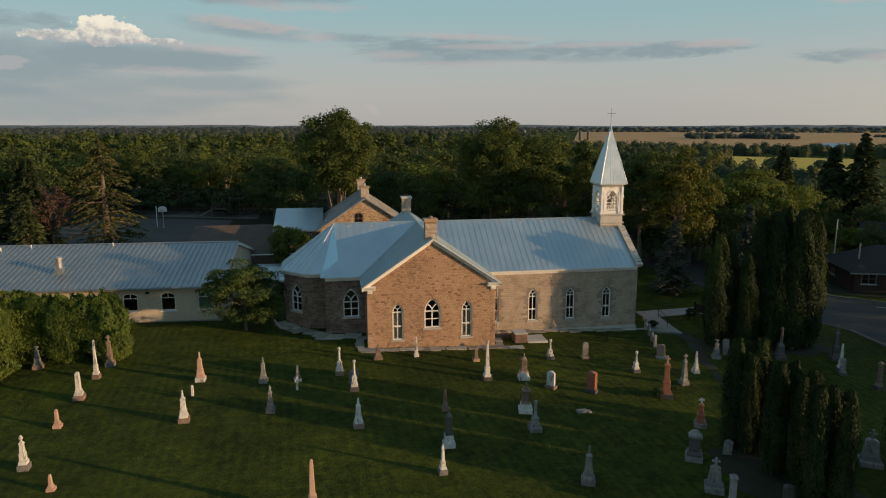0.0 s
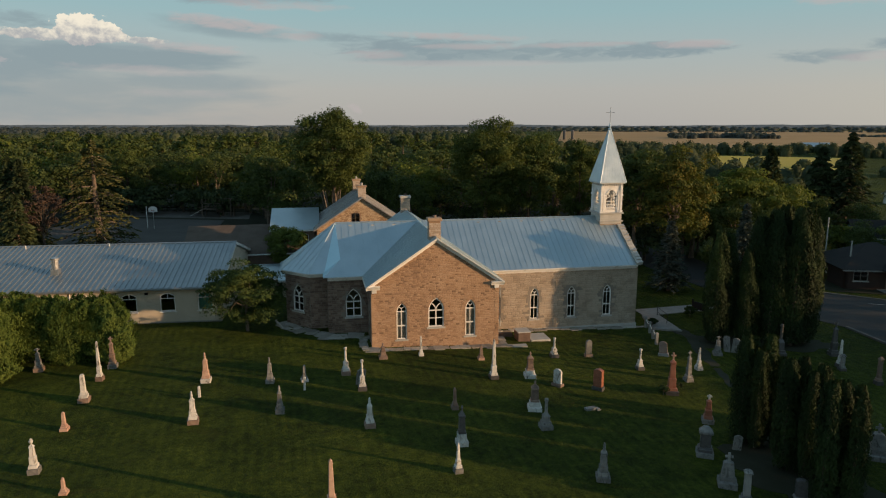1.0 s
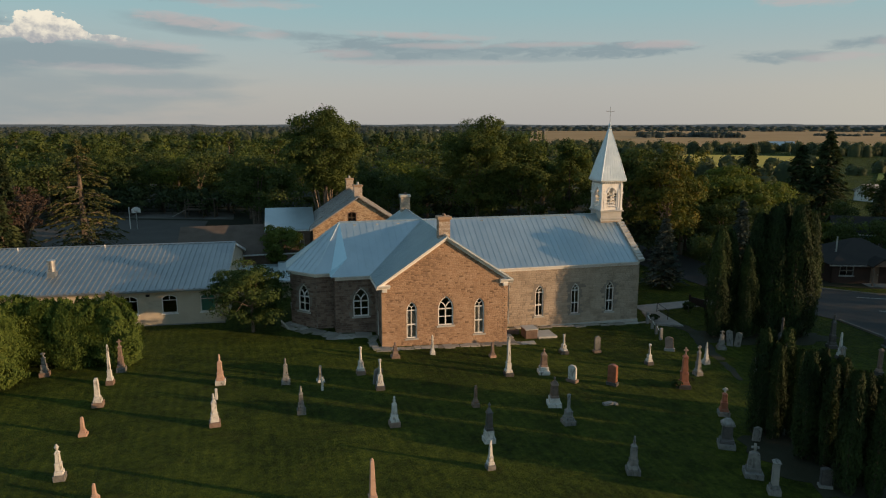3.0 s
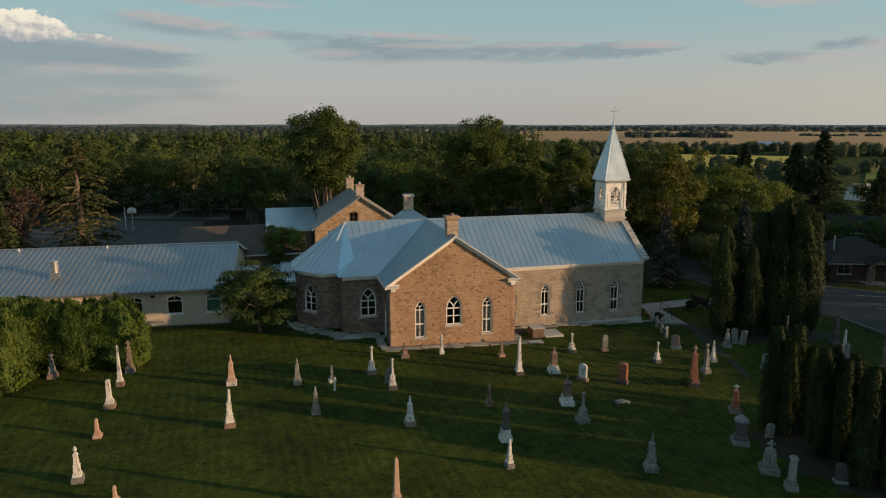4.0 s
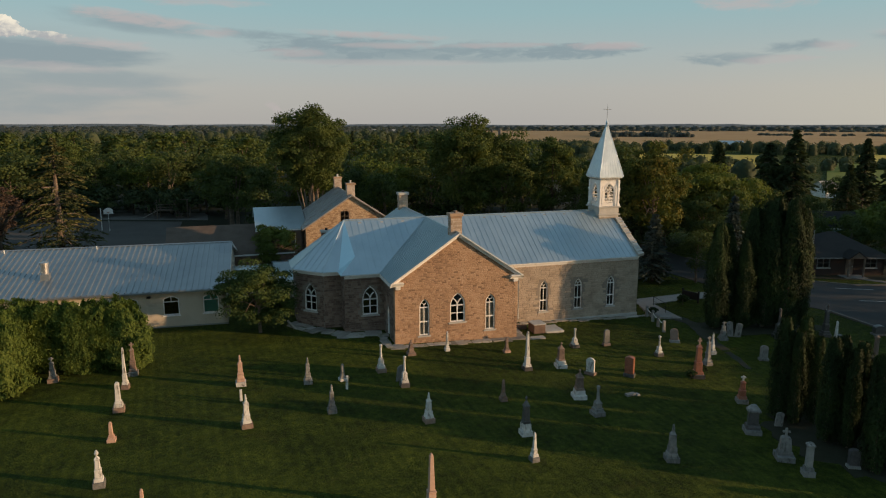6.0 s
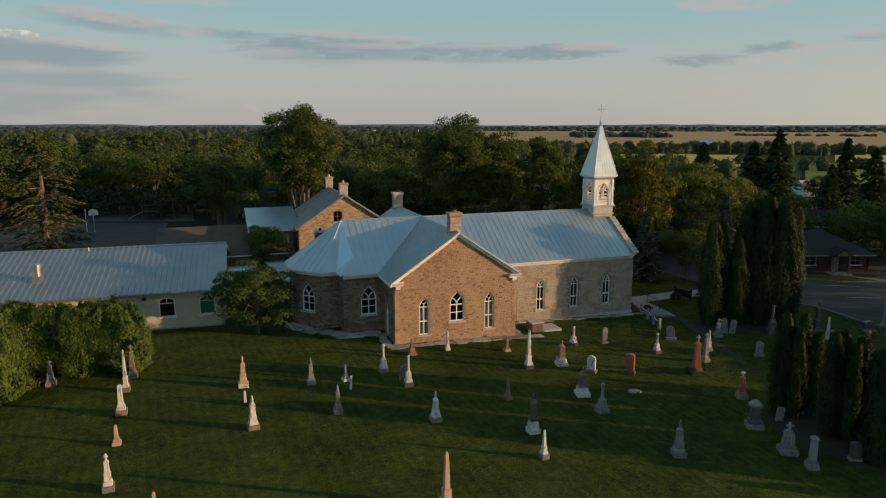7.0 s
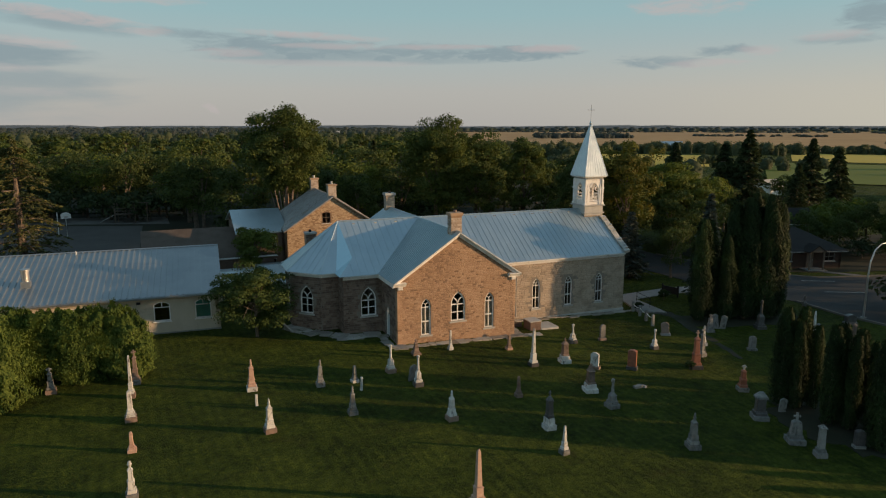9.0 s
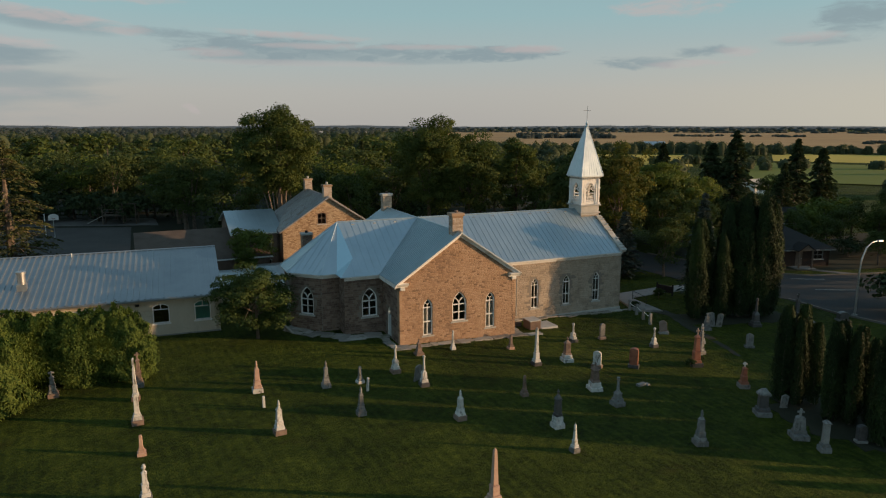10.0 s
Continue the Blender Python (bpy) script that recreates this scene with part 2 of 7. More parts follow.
M = {
    "gable_stone": surface("gable_stone", [(0.25, 0.156, 0.10), (0.37, 0.234, 0.143), (0.43, 0.281, 0.178), (0.47, 0.32, 0.208)], 0.5, 0.9, bump=0.9, grain=11, vary=0.24, odd=(0.15, 0.088, 0.055)),
    "mortar": surface("mortar", [(0.27, 0.175, 0.11), (0.35, 0.24, 0.16)], 2.0, 0.95, bump=0.5, grain=40),
    "grey_stone": surface("grey_stone", [(0.25, 0.20, 0.15), (0.385, 0.312, 0.238), (0.46, 0.378, 0.292)], 0.9, 0.9, bump=0.7, grain=12, vary=0.18),
    # Brown stone, kept darker for the shaded church walls: shade partly in colour.
    "brown_and_shaded_stone": surface("brown_and_shaded_stone", [(0.118, 0.077, 0.058), (0.196, 0.134, 0.102), (0.262, 0.188, 0.145)], 1.0, 0.9, bump=0.7, grain=12, vary=0.4),
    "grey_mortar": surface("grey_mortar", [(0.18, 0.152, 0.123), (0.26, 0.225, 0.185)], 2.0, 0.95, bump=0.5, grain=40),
    "quoin": surface("quoin", [(0.30, 0.20, 0.128), (0.41, 0.285, 0.19)], 1.2, 0.9, bump=0.5, grain=25, vary=0.4),
    "metal_roof": surface("metal_roof", [(0.415, 0.495, 0.53), (0.475, 0.555, 0.585), (0.53, 0.605, 0.63)], 0.5, 0.40, 0.75, bump=0.06, grain=12, vary=0.14, spec=0.5, stain=(0.45, 0.52, 0.54), stain_scale=0.35),
    "hall_roof": surface("hall_roof", [(0.27, 0.30, 0.315), (0.325, 0.352, 0.365), (0.37, 0.395, 0.405)], 0.5, 0.38, 0.7, bump=0.06, grain=12, vary=0.12, spec=0.5, stain=(0.265, 0.30, 0.32), stain_scale=0.3),
    "spire_metal": surface("spire_metal", [(0.50, 0.58, 0.62), (0.60, 0.68, 0.72), (0.68, 0.75, 0.78)], 1.2, 0.36, 0.45, bump=0.06, grain=14, vary=0.15, spec=0.5),
    # Roof metal tinted cyan: sky reflection on the hip facets put into colour.
    "sky_lit_metal": surface("sky_lit_metal", [(0.50, 0.70, 0.77), (0.58, 0.77, 0.83)], 0.8, 0.35, 0.6, bump=0.03, grain=12, vary=0.05, spec=0.5),
    "old_tin": surface("old_tin", [(0.22, 0.21, 0.20), (0.33, 0.32, 0.31), (0.40, 0.39, 0.37)], 0.7, 0.5, 0.3, bump=0.1, grain=10, vary=0.2, stain=(0.26, 0.20, 0.15), stain_scale=0.8),
    "white_paint": surface("white_paint", [(0.66, 0.64, 0.60), (0.78, 0.76, 0.72), (0.83, 0.81, 0.78)], 1.5, 0.55, bump=0.1, grain=20, vary=0.1, stain=(0.58, 0.55, 0.49), stain_scale=1.2),
    "coping": surface("coping", [(0.36, 0.35, 0.32), (0.50, 0.48, 0.44)], 2.0, 0.9, bump=0.5, grain=20, vary=0.4),
    "stucco": surface("stucco", [(0.46, 0.39, 0.295), (0.56, 0.485, 0.375)], 0.6, 0.9, bump=0.35, grain=45, vary=0.05, stain=(0.40, 0.345, 0.27), stain_scale=0.5),
    "concrete": surface("concrete", [(0.20, 0.195, 0.18), (0.28, 0.27, 0.25), (0.34, 0.325, 0.30)], 0.9, 0.9, bump=0.5, grain=18, vary=0.35, stain=(0.15, 0.145, 0.13), stain_scale=0.9),
    "flagstone": surface("flagstone", [(0.20, 0.178, 0.148), (0.33, 0.298, 0.255), (0.44, 0.405, 0.352)], 1.0, 0.9, bump=0.6, grain=16, vary=0.4, stain=(0.14, 0.145, 0.08), stain_scale=1.0),
    "brick": surface("brick", [(0.26, 0.17, 0.10), (0.46, 0.33, 0.205), (0.54, 0.41, 0.275)], 0.5, 0.9, bump=0.6, grain=24, vary=0.4),
    "shingle": surface("shingle", [(0.046, 0.035, 0.027), (0.086, 0.064, 0.049), (0.115, 0.088, 0.069)], 0.8, 0.95, bump=0.5, grain=12, vary=0.4),
    # Shingle and brick darkened to hold the shade of the trees around.
    "shaded_shingle": surface("shaded_shingle", [(0.014, 0.0135, 0.013), (0.023, 0.022, 0.021), (0.034, 0.031, 0.029)], 0.8, 0.95, bump=0.5, grain=12, vary=0.4),
    "shaded_brick": surface("shaded_brick", [(0.032, 0.022, 0.018), (0.052, 0.034, 0.027)], 2.0, 0.9, bump=0.5, grain=20, vary=0.4),
    "asphalt": surface("asphalt", [(0.029, 0.030, 0.029), (0.038, 0.039, 0.038), (0.048, 0.048, 0.046)], 0.25, 0.9, bump=0.3, grain=30, vary=0.02, stain=(0.032, 0.032, 0.034), stain_scale=0.25),
    "old_asphalt": surface("old_asphalt", [(0.058, 0.053, 0.047), (0.078, 0.071, 0.063), (0.098, 0.089, 0.079)], 0.25, 0.95, bump=0.3, grain=20, vary=0.02),
    "chimney_stone": surface("chimney_stone", [(0.30, 0.235, 0.18), (0.43, 0.35, 0.28), (0.50, 0.42, 0.35)], 0.8, 0.9, bump=0.6, grain=14, vary=0.4),
    # Earth brown, darkened so that it also carries the cedars' shade.
    "shaded_dirt": surface("shaded_dirt", [(0.018, 0.021, 0.008), (0.028, 0.029, 0.015), (0.042, 0.040, 0.026)], 0.6, 0.95, bump=0.6, grain=8, vary=0.05),
    # Near-black ground: shade below the trees is put into the colour.
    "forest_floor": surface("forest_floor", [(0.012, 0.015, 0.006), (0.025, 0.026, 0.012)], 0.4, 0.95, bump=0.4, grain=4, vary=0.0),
    "trodden": surface("trodden", [(0.020, 0.024, 0.012), (0.034, 0.035, 0.023), (0.052, 0.049, 0.038)], 0.9, 0.95, bump=0.6, grain=9, vary=0.05, stain=(0.018, 0.028, 0.006), stain_scale=1.1),
    "gravel": surface("gravel", [(0.09, 0.085, 0.075), (0.14, 0.13, 0.115), (0.18, 0.165, 0.145)], 0.5, 0.95, bump=0.6, grain=20, vary=0.05),
    "white_marble": surface("white_marble", [(0.40, 0.385, 0.35), (0.58, 0.562, 0.52), (0.67, 0.65, 0.61)], 3.0, 0.7, bump=0.3, grain=22, vary=0.2, stain=(0.085, 0.077, 0.062), stain_scale=4.6, streak=0.35),
    "grey_marble": surface("grey_marble", [(0.125, 0.122, 0.113), (0.21, 0.205, 0.192), (0.29, 0.283, 0.264)], 3.0, 0.75, bump=0.3, grain=22, vary=0.3, stain=(0.055, 0.055, 0.048), stain_scale=4.6, streak=0.35),
    "red_granite": surface("red_granite", [(0.19, 0.068, 0.040), (0.31, 0.118, 0.070), (0.37, 0.160, 0.102)], 5.0, 0.42, bump=0.15, grain=60, vary=0.2, spec=0.5),
    "pink_granite": surface("pink_granite", [(0.34, 0.20, 0.14), (0.48, 0.31, 0.23), (0.54, 0.38, 0.29)], 5.0, 0.5, bump=0.15, grain=60, vary=0.2, spec=0.4),
    "dark_granite": surface("dark_granite", [(0.045, 0.043, 0.043), (0.085, 0.08, 0.078), (0.12, 0.11, 0.105)], 5.0, 0.35, bump=0.1, grain=60, vary=0.2, spec=0.5),
    "brown_granite": surface("brown_granite", [(0.13, 0.09, 0.07), (0.22, 0.155, 0.12), (0.29, 0.21, 0.165)], 4.0, 0.6, bump=0.2, grain=50, vary=0.25),
    "bark": surface("bark", [(0.07, 0.052, 0.04), (0.14, 0.108, 0.083), (0.20, 0.16, 0.125)], 2.5, 0.95, bump=0.8, grain=14, vary=0.15),
    "pale_bark": surface("pale_bark", [(0.12, 0.09, 0.068), (0.20, 0.153, 0.117), (0.26, 0.205, 0.16)], 2.5, 0.95, bump=0.8, grain=14, vary=0.15),
    "maple": leaf("maple", [(0.038, 0.056, 0.016), (0.070, 0.097, 0.025), (0.115, 0.140, 0.036)], 0.2),
    "forest": leaf("forest", [(0.035, 0.052, 0.019), (0.064, 0.089, 0.028), (0.106, 0.135, 0.041)], 0.2),
    "autumn": leaf("autumn", [(0.050, 0.068, 0.015), (0.095, 0.112, 0.024), (0.160, 0.126, 0.028)], 0.3),
    "dusk_leaf": leaf("dusk_leaf", [(0.024, 0.042, 0.013), (0.050, 0.078, 0.021), (0.086, 0.116, 0.031)], 0.2, 0.25),
    "locust": leaf("locust", [(0.058, 0.082, 0.018), (0.100, 0.130, 0.027), (0.152, 0.176, 0.038)], 0.2),
    "spruce": leaf("spruce", [(0.022, 0.034, 0.016), (0.042, 0.060, 0.024), (0.074, 0.090, 0.034)], 0.3, 0.15),
    "ragged": leaf("ragged", [(0.034, 0.044, 0.015), (0.066, 0.074, 0.022), (0.110, 0.104, 0.036)], 0.6, 0.1),
    "teal_siding": surface("teal_siding", [(0.16, 0.27, 0.28), (0.20, 0.33, 0.34)], 1.0, 0.7, bump=0.1),
    "blue_spruce": leaf("blue_spruce", [(0.035, 0.050, 0.042), (0.065, 0.085, 0.072), (0.10, 0.12, 0.10)], 0.5, 0.12),
    "cedar": leaf("cedar", [(0.011, 0.020, 0.007), (0.022, 0.038, 0.011), (0.044, 0.068, 0.018)], 0.22, 0.1),
    "hedge_leaf": leaf("hedge_leaf", [(0.036, 0.062, 0.014), (0.082, 0.124, 0.025), (0.145, 0.190, 0.042)], 0.3, 0.3),
    # Paler, greyer leaf for distant trees: light haze put into the colour.
    "hazed_leaf": leaf("hazed_leaf", [(0.050, 0.068, 0.038), (0.076, 0.096, 0.050), (0.105, 0.124, 0.064)], 0.3, 0.35),
    "bare_twigs": leaf("bare_twigs", [(0.052, 0.035, 0.026), (0.085, 0.056, 0.040)], 0.2, 0.05),
    # Farthest woods, bluer still, with the haze of distance in the colour.
    "hazed_wood": leaf("hazed_wood", [(0.078, 0.096, 0.097), (0.092, 0.112, 0.112), (0.106, 0.126, 0.124)], 0.15, 0.45),
    "black_iron": surface("black_iron", [(0.018, 0.018, 0.02), (0.035, 0.035, 0.037)], 4.0, 0.5, 0.6, bump=0.1),
    "steel": surface("steel", [(0.42, 0.42, 0.42), (0.55, 0.55, 0.54)], 3.0, 0.35, 0.8, bump=0.05, spec=0.5),
    "wood_pole": surface("wood_pole", [(0.10, 0.075, 0.055), (0.18, 0.14, 0.11)], 3.0, 0.9, bump=0.5),
    "dark_inside": surface("dark_inside", [(0.06, 0.055, 0.05), (0.10, 0.09, 0.08)], 1.0, 0.9, bump=0.0),
    "blind": surface("blind", [(0.42, 0.41, 0.39), (0.55, 0.54, 0.51)], 2.0, 0.8, bump=0.1),
    "door_paint": surface("door_paint", [(0.42, 0.45, 0.46), (0.55, 0.58, 0.58)], 2.0, 0.6, bump=0.1),
    "green_blind": surface("green_blind", [(0.10, 0.42, 0.34), (0.14, 0.52, 0.43)], 2.0, 0.7, bump=0.1),
    "field_gold": surface("field_gold", [(0.31, 0.178, 0.072), (0.39, 0.235, 0.098), (0.45, 0.29, 0.13)], 0.01, 0.95, bump=0.0, grain=0.15, vary=0.0),
    "field_yellow": surface("field_yellow", [(0.44, 0.33, 0.05), (0.54, 0.41, 0.07)], 0.012, 0.95, bump=0.0, grain=0.2, vary=0.0),
    "field_green": surface("field_green", [(0.092, 0.125, 0.009), (0.138, 0.168, 0.015)], 0.012, 0.95, bump=0.0, grain=0.2, vary=0.0),
    # Blue-grey ridge: the haze over it is part of this colour.
    "hazed_hill": surface("hazed_hill", [(0.115, 0.135, 0.145), (0.135, 0.155, 0.165)], 0.004, 0.95, bump=0.0, grain=0.02, vary=0.0),
    "rust_red": surface("rust_red", [(0.30, 0.07, 0.04), (0.42, 0.11, 0.06)], 1.0, 0.7, bump=0.1),
    "glass": make_glass("glass", (0.55, 0.58, 0.58)),
}


TURF = 15.0


def grass_material():
    m = bpy.data.materials.new("grass")
    m.use_nodes = True
    n = Nodes(m.node_tree)
    pos = n.add("ShaderNodeNewGeometry").outputs["Position"]
    big = n.noise(pos, 0.12, 5.0, 0.6, 0.5)
    mid = n.noise(pos, 1.3, 4.0, 0.65)
    fine = n.noise(pos, 17.0, 4.0, 0.8)
    # mown stripes, at a slant to the rows of stones
    xyz = n.add("ShaderNodeSeparateXYZ")
    n.feed(xyz.inputs[0], pos)
    across = n.math("ADD", n.math("MULTIPLY", xyz.outputs[0], 0.97), n.math("MULTIPLY", xyz.outputs[1], 0.24))
    stripe = n.math("SINE", n.math("MULTIPLY", n.math("ADD", across, n.math("MULTIPLY", big, 0.8)), 10.5))
    f = n.math("ADD", n.math("MULTIPLY", big, 0.35), n.math("MULTIPLY", mid, 0.40))
    f = n.math("ADD", f, n.math("MULTIPLY", fine, 0.25))
    f = n.math("ADD", f, n.math("MULTIPLY", n.noise(pos, 4.5, 4.0, 0.7), 0.3))
    along = n.math("SUBTRACT", n.math("MULTIPLY", xyz.outputs[1], 0.97), n.math("MULTIPLY", xyz.outputs[0], 0.24))
    combed = n.add("ShaderNodeCombineXYZ")
    n.feed(combed.inputs[0], n.math("MULTIPLY", across, 11.0))
    n.feed(combed.inputs[1], n.math("MULTIPLY", along, 5.0))
    f = n.math("ADD", f, n.math("MULTIPLY", n.math("SUBTRACT", n.noise(combed.outputs[0], 1.0, 4.0, 0.75), 0.5), 0.34))
    f = n.math("SUBTRACT", f, 0.07)
    f = n.math("ADD", f, n.math("MULTIPLY", n.math("MULTIPLY", stripe, n.span(n.noise(pos, 0.35, 3.0), 0.35, 0.62)), 0.03))
    colour = n.ramp(f, [(0.36, (0.009, 0.016, 0.003)), (0.53, (0.034, 0.052, 0.006)), (0.70, (0.092, 0.117, 0.014)), (0.84, (0.178, 0.196, 0.028))])
    dry = n.noise(pos, 0.5, 5.0, 0.7, 1.0)
    colour = n.mix(n.span(dry, 0.54, 0.72, 0.0, 0.5), colour, (0.062, 0.060, 0.013, 1.0))
    s = n.add("ShaderNodeBsdfPrincipled")
    n.feed(s.inputs["Base Color"], colour)
    s.inputs["Roughness"].default_value = 0.85
    s.inputs["Specular IOR Level"].default_value = 0.1
    # blades stand in every direction: scatter the normal of the turf
    blades = n.add("ShaderNodeTexNoise")
    n.feed(blades.inputs["Vector"], pos)
    blades.inputs["Scale"].default_value = 28.0
    blades.inputs["Detail"].default_value = 2.0
    off = n.add("ShaderNodeVectorMath")
    off.operation = "MULTIPLY_ADD"
    n.feed(off.inputs[0], blades.outputs["Color"])
    off.inputs[1].default_value = (TURF, TURF, 0.0)
    off.inputs[2].default_value = (-TURF / 2, -TURF / 2, 1.0)
    unit = n.add("ShaderNodeVectorMath")
    unit.operation = "NORMALIZE"
    n.feed(unit.inputs[0], off.outputs[0])
    n.feed(s.inputs["Normal"], unit.outputs[0])
    o = n.add("ShaderNodeOutputMaterial")
    n.feed(o.inputs[0], s.outputs[0])
    return m


M["grass"] = grass_material()
# ---- building tools ----
def link(name, mesh, parent=None, label=""):
    ob = new(name, mesh)
    ob.parent = parent
    return tagged(ob, label)


def part(name, bm, material, parent=None, label=""):
    """Link a bmesh as one mesh object under a thing or a part."""
    mesh = bpy.data.meshes.new(name)
    bmesh.ops.recalc_face_normals(bm, faces=bm.faces)
    bm.to_mesh(mesh)
    bm.free()
    mesh.materials.append(M[material])
    return link(name, mesh, parent, label)


def from_arrays(name, verts, faces, material, parent=None, label=""):
    mesh = bpy.data.meshes.new(name)
    mesh.from_pydata(verts, [], faces)
    mesh.materials.append(M[material])
    return link(name, mesh, parent, label)


def quads_mesh(name, corners, material):
    """A mesh of separate quads: corners is an array (n, 4, 3)."""
    n = len(corners)
    mesh = bpy.data.meshes.new(name)
    mesh.vertices.add(4 * n)
    mesh.vertices.foreach_set("co", np.ascontiguousarray(corners, dtype=np.float32).ravel())
    mesh.loops.add(4 * n)
    mesh.loops.foreach_set("vertex_index", np.arange(4 * n, dtype=np.int32))
    mesh.polygons.add(n)
    mesh.polygons.foreach_set("loop_start", np.arange(0, 4 * n, 4, dtype=np.int32))
    mesh.update(calc_edges=True)
    mesh.materials.append(M[material])
    return mesh


def thing(name, label, category, at=None, group="", kind=""):
    ob = new(name)
    ob.empty_display_size = 0.2
    if at is not None:
        ob.matrix_basis = at
    return tagged(ob, label, category, group, kind)


def box(bm, x0, x1, y0, y1, z0, z1, taper=1.0, bevel=0.0, m=None):
    """A block; taper shrinks its top about its middle; bevel rounds its edges."""
    cx, cy = (x0 + x1) / 2, (y0 + y1) / 2
    vs = []
    for z, k in ((z0, 1.0), (z1, taper)):
        for x, y in ((x0, y0), (x1, y0), (x1, y1), (x0, y1)):
            p = Vector((cx + (x - cx) * k, cy + (y - cy) * k, z))
            vs.append(bm.verts.new(m @ p if m else p))
    fs = [bm.faces.new([vs[i] for i in f]) for f in ((3, 2, 1, 0), (4, 5, 6, 7), (0, 1, 5, 4), (1, 2, 6, 5), (2, 3, 7, 6), (3, 0, 4, 7))]
    if bevel:
        es = list({e for f in fs for e in f.edges})
        bmesh.ops.bevel(bm, geom=es, offset=bevel, segments=1, affect="EDGES")
    return bm


def block(x0, x1, y0, y1, z0, z1, taper=1.0, bevel=0.0):
    return box(bmesh.new(), x0, x1, y0, y1, z0, z1, taper, bevel)


def lathe(bm, profile, steps=12, x=0.0, y=0.0):
    """A turned shape from (radius, z) pairs."""
    rings = [[bm.verts.new((x + r * math.cos(2 * math.pi * i / steps), y + r * math.sin(2 * math.pi * i / steps), z)) for i in range(steps)] for r, z in profile]
    for a, b in zip(rings, rings[1:]):
        for i in range(steps):
            bm.faces.new((a[i], a[(i + 1) % steps], b[(i + 1) % steps], b[i]))
    bm.faces.new(rings[0][::-1])
    bm.faces.new(rings[-1])
    return bm


def tube(bm, points, radii, steps=7):
    """A round bar along points."""
    rings = []
    pts = [Vector(p) for p in points]
    for i, p in enumerate(pts):
        d = (pts[min(i + 1, len(pts) - 1)] - pts[max(i - 1, 0)]).normalized()
        a = d.orthogonal().normalized()
        b = d.cross(a)
        r = radii[i] if isinstance(radii, (list, tuple)) else radii
        rings.append([bm.verts.new(p + r * (a * math.cos(2 * math.pi * k / steps) + b * math.sin(2 * math.pi * k / steps))) for k in range(steps)])
    for s, e in zip(rings, rings[1:]):
        # line the rings up
        off = min(range(steps), key=lambda o: (s[0].co - e[o].co).length)
        for k in range(steps):
            bm.faces.new((s[k], s[(k + 1) % steps], e[(k + 1 + off) % steps], e[(k + off) % steps]))
    bm.faces.new(rings[0][::-1])
    bm.faces.new(rings[-1])
    return bm


def slab(bm, pts, thick):
    """A flat polygon with thickness, downwards along its normal."""
    pts = [Vector(p) for p in pts]
    nrm = Vector((0, 0, 0))
    for i in range(len(pts)):
        nrm += pts[i].cross(pts[(i + 1) % len(pts)])
    nrm.normalize()
    if nrm.z < 0:
        nrm = -nrm
        pts = pts[::-1]
    top = [bm.verts.new(p) for p in pts]
    low = [bm.verts.new(p - nrm * thick) for p in pts]
    bm.faces.new(top)
    bm.faces.new(low[::-1])
    for i in range(len(pts)):
        j = (i + 1) % len(pts)
        bm.faces.new((top[i], low[i], low[j], top[j]))
    return bm


def arch(width, height, spring, z0=0.0, steps=7):
    """Outline of a pointed arch, x across and z up, counter-clockwise."""
    h = width / 2
    rise = height - spring
    r = (h * h + rise * rise) / (2 * h)
    pts = [(-h, z0), (h, z0), (h, z0 + spring)]
    a_end = math.asin(min(1.0, rise / r))
    right = [(h - r + r * math.cos(a_end * i / steps), z0 + spring + r * math.sin(a_end * i / steps)) for i in range(1, steps)]
    pts += right + [(0.0, z0 + height)] + [(-x, z) for x, z in right[::-1]] + [(-h, z0 + spring)]
    return pts


def segment_arch(width, height, rise, z0=0.0, steps=8):
    """Outline of a flat arched opening."""
    h = width / 2
    r = (h * h + rise * rise) / (2 * rise)
    a = math.asin(h / r)
    top = [(r * math.sin(a - 2 * a * i / steps), z0 + height - r + r * math.cos(a - 2 * a * i / steps)) for i in range(steps + 1)]
    return [(-h, z0), (h, z0)] + top


def pierced(outline, holes, depth, m):
    """A wall: an outline (x, z) with holes through it, depth thick behind its face (y from 0 to depth), set in place by m."""
    bm = bmesh.new()
    edges = []
    for loop in [outline, *holes]:
        vs = [bm.verts.new((x, 0, z)) for x, z in loop]
        edges += [bm.edges.new((vs[i], vs[(i + 1) % len(vs)])) for i in range(len(vs))]
    bmesh.ops.triangle_fill(bm, use_beauty=True, use_dissolve=False, edges=edges)
    made = bmesh.ops.extrude_face_region(bm, geom=bm.faces[:])
    bmesh.ops.translate(bm, vec=(0, depth, 0), verts=[g for g in made["geom"] if isinstance(g, bmesh.types.BMVert)])
    bmesh.ops.transform(bm, matrix=m, verts=bm.verts)
    return bm


def ring(bm, outer, inner, y0, y1, m):
    """A frame between two outlines of as many points."""
    n = len(outer)
    a = [[bm.verts.new(m @ Vector((x, y, z))) for x, z in loop] for y in (y0, y1) for loop in (outer, inner)]
    of, inf, ob, ib = a
    for i in range(n):
        j = (i + 1) % n
        for q in ((of[i], of[j], inf[j], inf[i]), (ob[i], ib[i], ib[j], ob[j]), (of[i], ob[i], ob[j], of[j]), (inf[i], inf[j], ib[j], ib[i])):
            bm.faces.new(q)
    return bm


def bar(bm, pts, wide, y0, y1, m):
    """A flat bar that follows points (x, z)."""
    rows = []
    for i, p in enumerate(pts):
        d = Vector(pts[min(i + 1, len(pts) - 1)]) - Vector(pts[max(i - 1, 0)])
        s = Vector((-d.y, d.x)).normalized() * wide / 2
